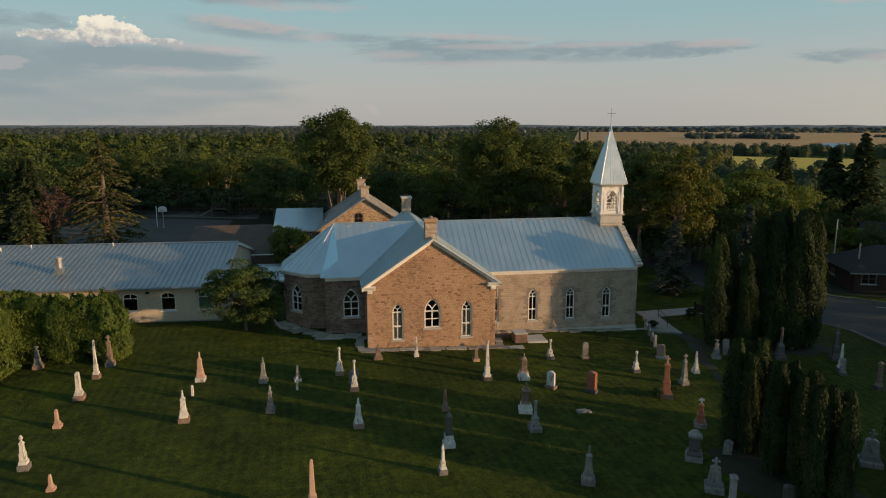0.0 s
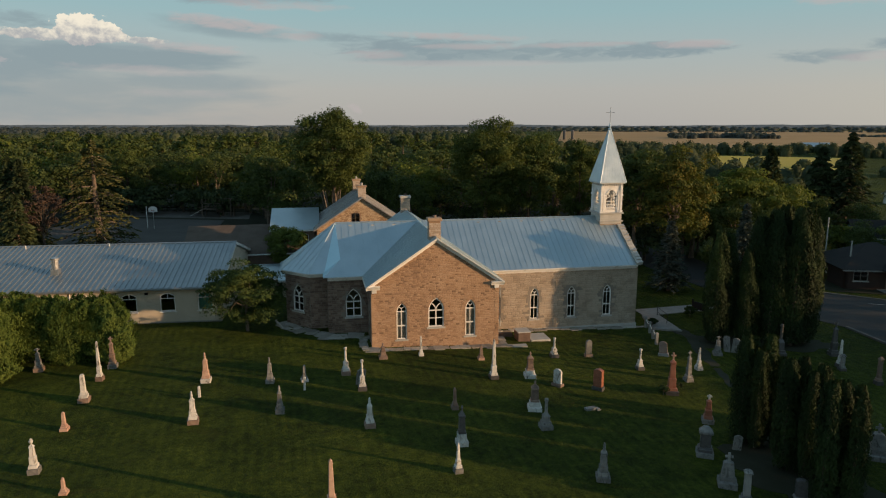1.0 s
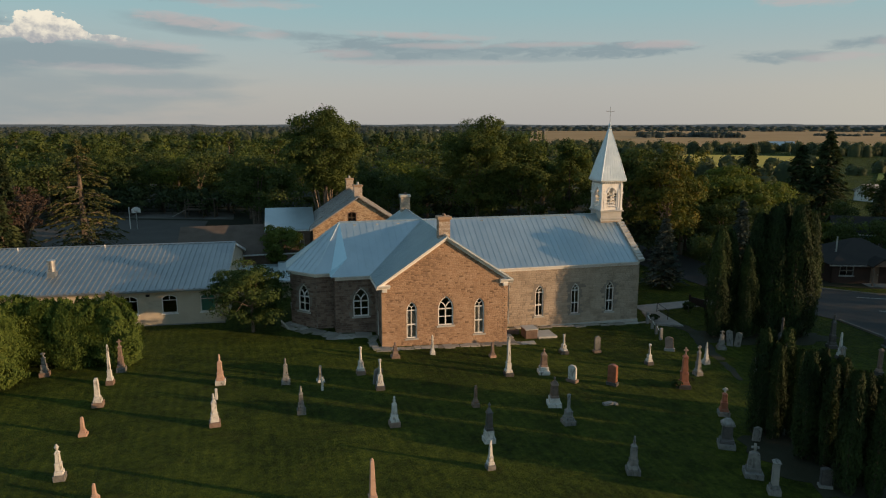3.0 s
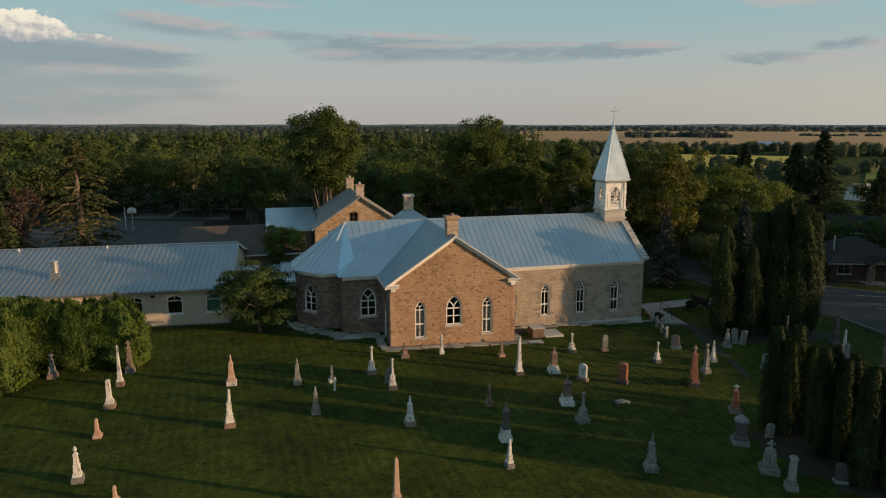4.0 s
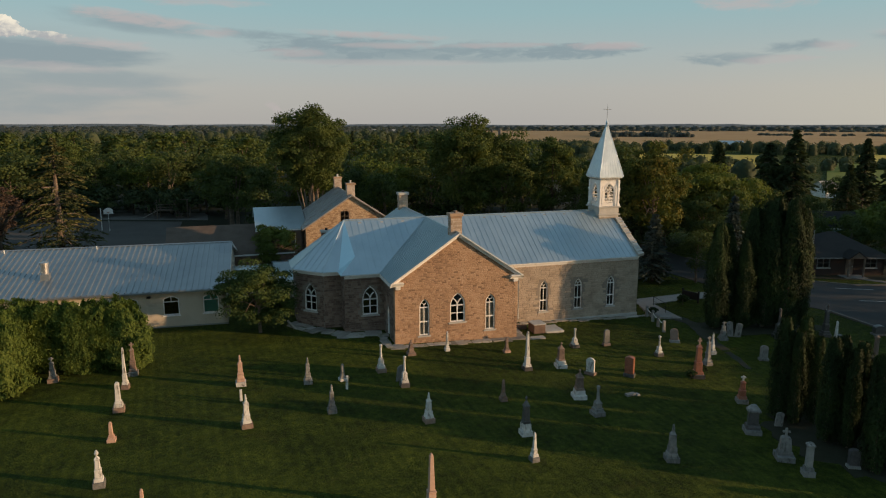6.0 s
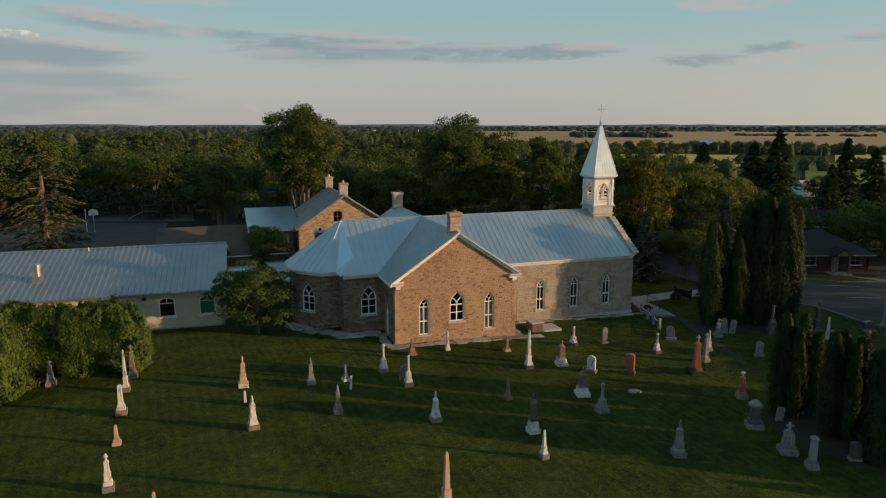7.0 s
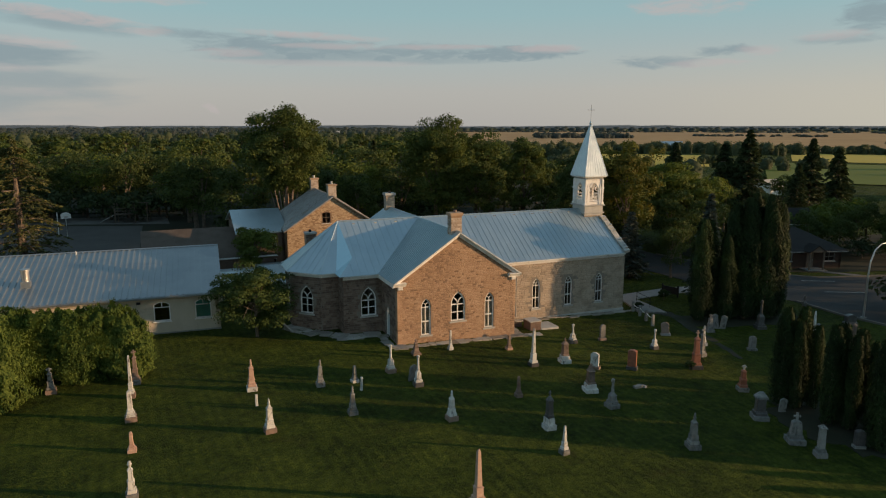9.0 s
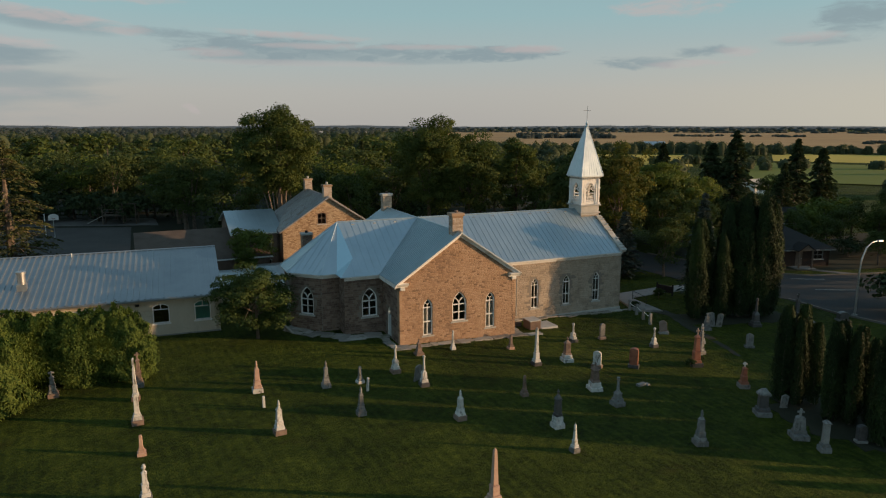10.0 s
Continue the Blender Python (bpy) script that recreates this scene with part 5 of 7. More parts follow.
        part("cap", block(x - 0.47, x + 0.47, D / 2 - 0.55, D / 2 + 0.55, 10.3, 10.5, 1.0, 0.02), "quoin", c)
        part("pot", lathe(bmesh.new(), [(0.15, 10.45), (0.13, 10.8)], 10, x, D / 2), "coping", c)
        masonry(c, [(-0.46, 8.6), (0.46, 8.6), (0.46, 10.3), (-0.46, 10.3)], [], facing(x - 0.38, D / 2, 0, -90), "chimney_stone", rng, (0.12, 0.17), (0.2, 0.35), depth=0.012, name="block")
    wing = simple_house("rectory_wing", "lower side wing with a pale metal roof", CHURCH @ Matrix.Translation((-14.0, 28.3, 0)), 5.0, 12.2, 5.5, 7.2, "brown_and_shaded_stone", "metal_roof",
                        [("front", 1.1, 3.4, 0.9, 1.5), ("front", 3.6, 3.4, 0.9, 1.5), ("front", 3.6, 0.6, 0.9, 1.7)], seam=0.5)
    low = simple_house("link_building", "low pale-roofed link beside the apse", CHURCH @ Matrix.Translation((-12.6, 16.6, 0)), 3.2, 9.6, 2.2, 2.9, "stucco", "metal_roof", [], seam=0.5, base=-0.8)
    low2 = simple_house("link_building", "low pale-roofed link beside the hall", CHURCH @ Matrix.Translation((-18.2, 17.8, 0)), 5.0, 6.6, 2.2, 2.6, "stucco", "metal_roof", [], seam=0.5, base=-0.8)
    part("vent", block(1.0, 1.4, 2.0, 2.4, 2.2, 3.1), "coping", low2)
    stack = thing("chimney_stack", "short grey-brown stone chimney stack between church and house", "chimney", CHURCH @ Matrix.Translation((-7.2, 22.6, 0)))
    body = part("shaft", block(-0.55, 0.55, -0.45, 0.45, -0.6, 5.7, 1.0, 0.02), "mortar", stack)
    masonry(body, [(-0.55, 3.0), (0.55, 3.0), (0.55, 5.7), (-0.55, 5.7)], [], facing(0, -0.45, 0, 0), "brown_and_shaded_stone", rng, (0.14, 0.2), (0.2, 0.4), depth=0.012, name="block")
    part("cap", block(-0.62, 0.62, -0.52, 0.52, 5.7, 5.9, 1.0, 0.02), "coping", stack)
    part("pot", lathe(bmesh.new(), [(0.14, 5.88), (0.16, 6.1), (0.1, 6.14)], 10), "black_iron", stack)


build_rectory()

simple_house("store_building", "low building with a brown shingled roof", pose(-28.4, 73.2, 0, 0, 0, 11.0), 13.0, 13.0, 3.2, 5.45, "brown_and_shaded_stone", "shingle", [], base=-0.5, category="building")


def build_bungalow():
    # Walls, roof and trim use colours with the tree shade already in them.
    b = simple_house("bungalow", "small brick bungalow with a hipped shingle roof, shade put into its dark colours", pose(45.4, 72.2, 0, 0, 0, -8.0), 9.0, 8.0, 1.75, 3.9, "shaded_brick", "shaded_shingle",
                     [("front", 1.7, 0.1, 1.6, 1.15), ("front", 7.4, 0.1, 1.5, 1.1), ("left", 3.0, 0.1, 1.2, 1.1)], base=-1.5, over=0.5, hip=True, trim="grey_marble")
    bm = bmesh.new()
    slab(bm, [(3.6, -1.7, 1.5), (4.8, -1.7, 2.4), (4.8, 0.4, 2.4), (3.6, 0.4, 1.5)], 0.12)
    slab(bm, [(6.0, -1.7, 1.5), (4.8, -1.7, 2.4), (4.8, 0.4, 2.4), (6.0, 0.4, 1.5)], 0.12)
    part("porch_roof", bm, "shaded_shingle", b)
    for x in (3.9, 5.7):
        part("post", block(x - 0.08, x + 0.08, -1.5, -1.34, -1.0, 1.6), "wood_pole", b)
    part("porch_gable", pierced([(3.7, 1.5), (5.9, 1.5), (4.8, 2.32)], [], 0.06, facing(0, -1.62, 0, 0)), "wood_pole", b)
    part("porch_floor", block(3.5, 6.1, -1.8, 0.0, -1.3, -0.75), "concrete", b)
    part("flue_pipe", tube(bmesh.new(), [(1.4, 2.2, 2.4), (1.4, 2.2, 4.3)], 0.09, 8), "coping", b)
    d = part("door", block(4.35, 5.25, -0.05, 0.06, -0.75, 1.3), "wood_pole", b)
    part("handle", block(5.1, 5.16, -0.11, -0.05, 0.2, 0.3), "steel", d)


build_bungalow()


# ---- paving and roads ----
def sheet(name, pts, material, label, category, lift=0.03, thick=0.0, kind="structure"):
    """A thin paved area draped on the ground, subdivided along its outline."""
    bm = bmesh.new()
    dense = []
    for i in range(len(pts)):
        a, b_ = Vector(pts[i]), Vector(pts[(i + 1) % len(pts)])
        n = max(1, int((b_ - a).length / 4))
        dense += [a.lerp(b_, k / n) for k in range(n)]
    vs = [bm.verts.new((p.x, p.y, ground_z(p.x, p.y) + lift)) for p in dense]
    es = [bm.edges.new((vs[i], vs[(i + 1) % len(vs)])) for i in range(len(vs))]
    bmesh.ops.triangle_fill(bm, use_beauty=True, edges=es)
    made = bmesh.ops.extrude_face_region(bm, geom=bm.faces[:])
    bmesh.ops.translate(bm, vec=(0, 0, -max(thick, 0.25)), verts=[g for g in made["geom"] if isinstance(g, bmesh.types.BMVert)])
    return tagged(part(name, bm, material), label, category, kind=kind)


sheet("road", [(36.6, 57.6), (37.1, 52.5), (39.3, 46.0), (45, 32), (55, 8), (66, 8), (66, 40), (80, 62.5), (130, 60), (130, 66), (56, 65.6), (47, 66.6), (42, 70), (36, 84), (33, 110), (25, 112), (27, 84), (31, 68)],
      "asphalt", "worn grey asphalt street corner", "road", lift=0.04)
for pts in ([(36.6, 57.6), (37.1, 52.5), (39.3, 46.0), (45, 32)], [(130, 66), (56, 65.6), (47, 66.6), (42, 70), (36, 84)]):
    verts, faces = [], []
    for i, p in enumerate(pts):
        p = Vector(p)
        a = Vector(pts[max(0, i - 1)])
        b_ = Vector(pts[min(len(pts) - 1, i + 1)])
        d = (b_ - a).normalized()
        s = Vector((-d.y, d.x)) * 0.12
        z = ground_z(p.x, p.y)
        k = len(verts)
        verts += [(p.x - s.x, p.y - s.y, z - 0.2), (p.x - s.x, p.y - s.y, z + 0.17), (p.x + s.x, p.y + s.y, z + 0.17), (p.x + s.x, p.y + s.y, z - 0.2)]
        if i:
            faces += [(k - 4 + j, k - 4 + (j + 1) % 4, k + (j + 1) % 4, k + j) for j in range(4)]
    tagged(from_arrays("kerb", verts, faces, "gravel"), "worn grey concrete street kerb", "kerb", kind="structure")
for x0, y0, x1, y1 in ((42.6, 60.5, 46.9, 59.3), (44.0, 65.7, 47.6, 64.5), (50.0, 58.4, 54.0, 57.3)):
    dx, dy = (y1 - y0) * 0.015, (x0 - x1) * 0.015
    sheet("road_line", [(x0 - dx, y0 - dy), (x1 - dx, y1 - dy), (x1 + dx, y1 + dy), (x0 + dx, y0 + dy)], "coping", "faded white line on the asphalt", "road line", lift=0.05)
sheet("car_park", [(-33, 92), (-38, 120), (-62, 124), (-66, 96), (-48, 92)], "old_asphalt", "empty grey asphalt car park", "car park", lift=0.05)
sheet("playground_ground", [(-34, 121.5), (-36, 131), (-62, 134), (-63, 126)], "gravel", "pale gravel under the play frame", "gravel", lift=0.05)
sheet("pavement", [(18.9, 63.4), (26.3, 65.6), (33.5, 66.2), (33.0, 64.2), (24.6, 63.0), (19.2, 61.2)], "concrete", "pale concrete path from the church front", "path", lift=0.06)
sheet("garden_path", [(49.6, 69.6), (50.9, 69.4), (53.6, 66.6), (52.2, 66.5)], "gravel", "worn concrete path to the bungalow porch", "path", lift=0.05)
trail = random.Random(12)
way = [(20.8, 57.2), (21.2, 55.2), (20.9, 52.8), (20.5, 50.4), (20.3, 48.1), (20.1, 45.9), (19.7, 43.6), (19.3, 41.5), (18.8, 39.6), (18.4, 37.9)]
track = []
for (x0, y0), (x1, y1) in zip(way, way[1:]):
    track += [(x0 + (x1 - x0) * k / 3, y0 + (y1 - y0) * k / 3) for k in range(3)]
track = track[:19]
worn = lambda i: (0.8 - 0.032 * i) * trail.uniform(0.6, 1.2)
sheet("gravel_track", [(x - worn(i), y) for i, (x, y) in enumerate(track)] + [(x + worn(i), y) for i, (x, y) in reversed(list(enumerate(track)))], "trodden", "worn earth and gravel track beside the graves", "path", lift=0.02)


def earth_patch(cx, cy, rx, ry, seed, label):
    """Bare trodden earth with a ragged edge, dark enough to hold tree shade."""
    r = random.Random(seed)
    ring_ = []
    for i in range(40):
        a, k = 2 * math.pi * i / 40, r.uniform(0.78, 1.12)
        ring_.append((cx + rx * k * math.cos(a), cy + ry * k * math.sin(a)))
    sheet("bare_earth", ring_, "shaded_dirt", label, "soil", lift=0.015)


# Earth among the graves, plus a patch of painted shade by the street.
earth_patch(18.2, 32.4, 3.6, 4.6, 3, "bare earth under the cedars, darkened for their shade")
earth_patch(26.8, 53.4, 6.2, 2.4, 4, "dark earth sheet painting the shade under the tall cedars")
# Dark sheet over the bungalow's lawn in place of the shade there.
sheet("garden_ground", [(43.5, 71.0), (49, 69.2), (56, 68.2), (75, 67.6), (82, 92), (40, 92), (39.5, 80)], "forest_floor", "garden ground round the bungalow, shade laid as a dark sheet", "ground", lift=0.03)
sheet("landing", [(18.9, 61.0), (20.6, 61.3), (21.0, 56.3), (18.4, 57.0)], "concrete", "pale concrete landing by the church front", "landing", lift=0.16)


def aprons():
    """Uneven flat stones round the church's foot."""
    rng = random.Random(5)
    runs = [((-5.6, -0.4), (6.7, -0.4), 0.95), ((-12.2, 7.9), (-10.1, 5.1), 1.2), ((-12.6, 7.3), (-10.6, 4.6), 0.8), ((-10.0, 4.8), (-8.3, 3.5), 1.1), ((-8.6, 3.4), (-6.6, 3.3), 1.1), ((-9.2, 2.9), (-7.4, 2.7), 0.7), ((6.0, 3.6), (19.2, 3.6), 0.6), ((-5.45, 2.9), (-5.45, -0.5), 0.8), ((5.5, -0.3), (5.55, 3.0), 0.6)]
    for (x0, y0), (x1, y1), wide in runs:
        d = Vector((x1 - x0, y1 - y0))
        L = d.length
        d.normalize()
        side = Vector((d.y, -d.x))
        s = 0.0
        while s < L:
            l = rng.uniform(0.45, 1.5)
            w_ = wide * rng.uniform(0.55, 1.25)
            mid = Vector((x0, y0)) + d * (s + l / 2) + side * rng.uniform(-0.05, 0.28)
            wp = CHURCH @ Vector((mid.x, mid.y, 0))
            z = ground_z(wp.x, wp.y)
            bm = bmesh.new()
            ring_ = []
            for kx, ky in ((-1, -1), (0.1, -1.05), (1, -1), (1.04, 0.1), (1, 1), (-0.1, 1.03), (-1, 1)):
                ring_.append((l * 0.5 * kx * rng.uniform(0.86, 1.04), w_ * 0.55 * ky * rng.uniform(0.78, 1.08), 0.04 + rng.uniform(0, 0.02)))
            slab(bm, ring_, 0.2)
            ob = part("flagstone", bm, "flagstone")
            ob.matrix_basis = Matrix.Translation((wp.x, wp.y, z)) @ pose(0, 0, 0, rng.uniform(-3, 3), rng.uniform(-3, 3), TURN_CHURCH + math.degrees(math.atan2(d.y, d.x)) + rng.uniform(-6, 6))
            tagged(ob, "broken uneven flagstone at the foot of the church wall", "flagstone", "flagstones round the church")
            s += l * rng.uniform(0.94, 1.02)
    step = thing("door_slab", "dark worn stone slab before the side door", "slab", CHURCH)
    part("slab", block(-7.1, -5.2, 1.5, 3.3, -1.0, -0.12, 1.0, 0.03), "brown_and_shaded_stone", step)
    lean = thing("leaning_slab", "pale broken stone slab leaning on the apse wall", "slab", CHURCH @ pose(-12.0, 6.4, -0.35, 0, 0, -62))
    part("slab", pierced([(-0.55, 0.0), (0.75, 0.0), (0.35, 0.8), (-0.4, 1.45)], [], 0.14, pose(0, 0, 0, 24, 0, 0) @ Matrix.Translation((0, -0.1, 0))), "flagstone", lean)
    rubble = thing("rubble_pile", "dark heap of broken stones at the chancel wall", "rubble", CHURCH @ Matrix.Translation((-6.3, 3.4, -0.35)))
    for i in range(26):
        r = rng.uniform(0.08, 0.19)
        ob = part("stone", block(-r * 1.3, r * 1.3, -r, r, -r * 0.5, r * 0.6, rng.uniform(0.6, 0.95), 0.02), "brown_and_shaded_stone", rubble)
        x = rng.gauss(0, 0.55)
        ob.matrix_basis = pose(x, rng.uniform(-0.35, 0.3), 0.1 + rng.uniform(0.0, 0.3) * max(0.1, 1 - abs(x)), rng.uniform(-25, 25), rng.uniform(-25, 25), rng.uniform(0, 180))
    hatch = thing("cellar_bulkhead", "low brown stone cellar box with a grey lid by the nave", "bulkhead", CHURCH)
    part("body", block(7.05, 8.1, 0.55, 1.75, -1.0, 0.42, 1.0, 0.03), "brown_and_shaded_stone", hatch)
    part("lid", block(7.0, 8.15, 0.5, 1.8, 0.42, 0.5, 1.0, 0.02), "coping", hatch)
    part("vent", block(8.1, 8.14, 0.8, 1.5, -0.1, 0.3), "coping", hatch)
    pad = thing("stone_pad", "pale flat concrete pad beside the cellar box", "slab", CHURCH)
    part("slab", block(8.16, 9.85, 0.5, 2.3, -1.0, -0.22, 1.0, 0.03), "coping", pad)
    low = thing("stone_curb", "low rough stone curb between nave and transept", "curb", CHURCH)
    part("curb", block(5.4, 7.0, 1.9, 2.3, -1.0, 0.05, 1.0, 0.04), "brown_and_shaded_stone", low)


aprons()
# ---- trees ----
def random_frames(n, rng, tilt=None):
    """n pairs of perpendicular unit vectors."""
    a = rng.normal(size=(n, 3))
    a /= np.linalg.norm(a, axis=1, keepdims=True)
    b = rng.normal(size=(n, 3))
    b -= a * (a * b).sum(1, keepdims=True)
    b /= np.linalg.norm(b, axis=1, keepdims=True)
    return a, b


def leaf_quads(points, size, rng, long=1.4, out=None):
    """Small pointed leaf sprays at points; with out, they lie across that direction."""
    n = len(points)
    a, b = random_frames(n, rng)
    if out is not None:
        nrm = out + 0.32 * rng.normal(size=(n, 3))
        nrm /= np.linalg.norm(nrm, axis=1, keepdims=True)
        a -= nrm * (a * nrm).sum(1, keepdims=True)
        a /= np.linalg.norm(a, axis=1, keepdims=True)
        b = np.cross(nrm, a)
    s = size * rng.uniform(0.6, 1.3, size=(n, 1))
    return np.stack([points - a * s * long * 0.5, points + b * s * 0.5, points + a * s * long * 0.5, points - b * s * 0.5], axis=1)


def crown_points(rng, radius, low, high, clumps, per, flat=0.75, clump=0.3, ragged=0.25, top=0.6):
    """Leaf places and outward directions for a crown made of clumps of foliage."""
    mid, half = (low + high) / 2, (high - low) / 2
    d = rng.normal(size=(clumps, 3))
    d /= np.linalg.norm(d, axis=1, keepdims=True)
    d[:, 2] = np.where(rng.random(clumps) < top, np.abs(d[:, 2]), d[:, 2])
    r = rng.uniform(0.45, 1.0, size=(clumps, 1)) ** 0.6 * (1 + ragged * rng.normal(size=(clumps, 1)) * 0.5)
    shape = 1 - 0.25 * np.clip(-d[:, 2:3], 0, 1)
    centres = d * r * np.array([radius, radius, half]) * (1 - clump * 0.6) * shape + np.array([0, 0, mid])
    pts, outs = [], []
    for c in centres:
        cr = radius * clump * rng.uniform(0.6, 1.25)
        q = rng.normal(size=(per, 3))
        q /= np.linalg.norm(q, axis=1, keepdims=True)
        q[:, 2] = np.where(rng.random(per) < 0.65, np.abs(q[:, 2]), q[:, 2])
        pts.append(c + q * cr * rng.uniform(0.55, 1.05, size=(per, 1)) * np.array([1, 1, flat]))
        outs.append(q)
    return centres, np.concatenate(pts), np.concatenate(outs)


def wood(rng, height, r0, centres, limbs, lean=0.0, steps=7, fork=0.35):
    """Tapered trunk with limbs that reach for the clumps."""
    bm = bmesh.new()
    top = Vector((lean, 0, height))
    path = [Vector((0, 0, -0.3)), Vector((0.02 * height * rng.uniform(-1, 1), 0.02 * height * rng.uniform(-1, 1), height * 0.35)), top * 0.7, top]
    tube(bm, path, [r0 * 1.25, r0 * 0.85, r0 * 0.5, r0 * 0.12], steps)
    for i in rng.choice(len(centres), size=min(limbs, len(centres)), replace=False):
        c = Vector(centres[i])
        f = rng.uniform(fork, 0.7)
        start = Vector((0, 0, 0)).lerp(top, f)
        mid = start.lerp(c, 0.5) + Vector((0, 0, 0.06 * height))
        tube(bm, [start, mid, c], [r0 * 0.42, r0 * 0.26, r0 * 0.06], 5)
    return bm


def broadleaf_meshes(seed, height, radius, crown_low, clumps, per, leaf_size, leaf_mat, bark="bark", limbs=9, clump=0.3, flat=0.75, r0=None, stems=0, top=0.6):
    rng = np.random.default_rng(seed)
    centres, pts, outs = crown_points(rng, radius, crown_low, height, clumps, per, flat, clump, top=top)
    crown = quads_mesh("crown", leaf_quads(pts, leaf_size, rng, 1.3, outs), leaf_mat)
    bm = wood(rng, height * 0.8, r0 or radius * 0.055, centres, limbs)
    for k in range(stems):
        a, lean = 2 * math.pi * k / stems + 0.4, rng.uniform(0.9, 2.2)
        tube(bm, [(0, 0, crown_low * 0.35), (math.cos(a) * lean * 0.5, math.sin(a) * lean * 0.5, crown_low * 0.8), (math.cos(a) * lean, math.sin(a) * lean, crown_low * 1.5)], [0.17, 0.13, 0.07], 6)
    trunk = bpy.data.meshes.new("trunk")
    bm.to_mesh(trunk)
    bm.free()
    trunk.materials.append(M[bark])
    return trunk, crown


def conifer_meshes(seed, height, radius, levels, per_level, sprays, size, leaf_mat, bare=0.08, droop=0.35, bark="bark", sparse=0.0, power=0.9):
    """A spruce: whorls of drooping branches with sprays of needles on both sides."""
    rng = np.random.default_rng(seed)
    pts, along = [], []
    bm = bmesh.new()
    tube(bm, [(0, 0, -0.3), (0, 0, height * 0.5), (0, 0, height * 0.99)], [radius * 0.075, radius * 0.045, 0.02], 7)
    for i in range(levels):
        f = bare + (1 - bare) * (i + rng.uniform(-0.3, 0.3)) / levels
        if f > 0.985:
            continue
        L0 = radius * (1 - f) ** power + 0.08
        for k in range(per_level):
            if rng.random() < sparse:
                continue
            a = rng.uniform(0, 2 * math.pi)
            L = L0 * rng.uniform(0.65, 1.12)
            d = np.array([math.cos(a), math.sin(a), 0.0])
            z0 = height * f
            t = rng.uniform(0.12, 1.0, size=sprays) ** 0.8
            z = z0 - droop * L * t * t + 0.12 * L * t
            p = d * (t * L)[:, None]
            p[:, 2] = z
            side = np.array([-d[1], d[0], 0])
            p += side * (rng.normal(size=(sprays, 1)) * 0.14 * L * (1.15 - t)[:, None])
            p[:, 2] -= np.abs(rng.normal(size=sprays)) * size * 0.35
            pts.append(p)
            along.append(np.repeat(d[None, :] * 0.9 + np.array([[0, 0, -0.35]]), sprays, 0) + side * rng.normal(size=(sprays, 1)) * 0.7)
            if k % 3 == 0:
                e = d * L * 0.9
                tube(bm, [(0, 0, z0), (e[0] * 0.5, e[1] * 0.5, z0 + 0.02 * L), (e[0], e[1], z0 - droop * L * 0.75)], [radius * 0.014, radius * 0.01, 0.006], 4)
    pts, along = np.concatenate(pts), np.concatenate(along)
    n = len(pts)
    along /= np.linalg.norm(along, axis=1, keepdims=True)
    r = rng.normal(size=(n, 3))
    side = np.cross(along, r)
    side /= np.linalg.norm(side, axis=1, keepdims=True)
    s = size * rng.uniform(0.6, 1.3, size=(n, 1))
    q = np.stack([pts - along * s * 0.6, pts + side * s * 0.26, pts + along * s * 0.75, pts - side * s * 0.26], axis=1)
    crown = quads_mesh("crown", q, leaf_mat)
    trunk = bpy.data.meshes.new("trunk")
    bm.to_mesh(trunk)
    bm.free()
    trunk.materials.append(M[bark])
    return trunk, crown


def column_meshes(seed, height, radius, count, size, leaf_mat, base=0.03, blunt=2.2, fluff=0.0):
    """A columnar cedar: upright flakes of foliage over a fluted, pointed column."""
    rng = np.random.default_rng(seed)
    f = rng.random(count) ** 0.9
    a = rng.uniform(0, 2 * math.pi, count)
    flute = 1 + 0.16 * np.sin(a * 3 + seed) + 0.1 * np.sin(a * 5 + f * 9 + seed * 2) + 0.08 * np.sin(f * 25 + a * 2)
    prof = np.clip(1 - np.clip(f - 0.25, 0, 1) ** blunt * 1.55, 0.03, 1) * (0.72 + 0.28 * np.clip(f / 0.2, 0, 1))
    r = radius * prof * flute * rng.uniform(0.72, 1.06, count) ** 0.7
    z = height * (base + (1 - base) * f)
    # plumes of foliage that stand out of the mass
    plume = np.array([noise.noise(Vector((math.cos(b) * 2.6 + seed, math.sin(b) * 2.6, g * 5.0))) for b, g in zip(a, f)]) if fluff else np.zeros(count)
    r = r * (1 + 2.2 * fluff * plume) * (rng.uniform(0.86, 1.12, count) if fluff else 1.0)
    z = z + height * fluff * 0.9 * plume * f
    lean = np.stack([np.sin(f * 3 + seed) * 0.04 * radius, np.cos(f * 2.2 + seed) * 0.04 * radius], 1)
    pts = np.stack([np.cos(a) * r + lean[:, 0], np.sin(a) * r + lean[:, 1], z], 1)
    out = np.stack([np.cos(a), np.sin(a), 0.15 * np.ones(count)], 1)
    nrm = out + 0.33 * rng.normal(size=(count, 3))
    nrm /= np.linalg.norm(nrm, axis=1, keepdims=True)
    up = np.array([[0, 0, 1.0]]) + out * 0.35 + 0.25 * rng.normal(size=(count, 3))
    up += fluff * 4.0 * rng.normal(size=(count, 3)) + fluff * 3.0 * out
    up -= nrm * (up * nrm).sum(1, keepdims=True)
    up /= np.linalg.norm(up, axis=1, keepdims=True)
    sd = np.cross(nrm, up)
    s = size * rng.uniform(0.6, 1.35, size=(count, 1))
    q = np.stack([pts - up * s * 0.7, pts + sd * s * 0.3, pts + up * s * 0.8, pts - sd * s * 0.3], 1)
    crown = quads_mesh("crown", q, leaf_mat)
    bm = bmesh.new()
    tube(bm, [(0, 0, -0.3), (0, 0, height * 0.4), (0, 0, height * 0.9)], [radius * 0.16, radius * 0.12, 0.03], 6)
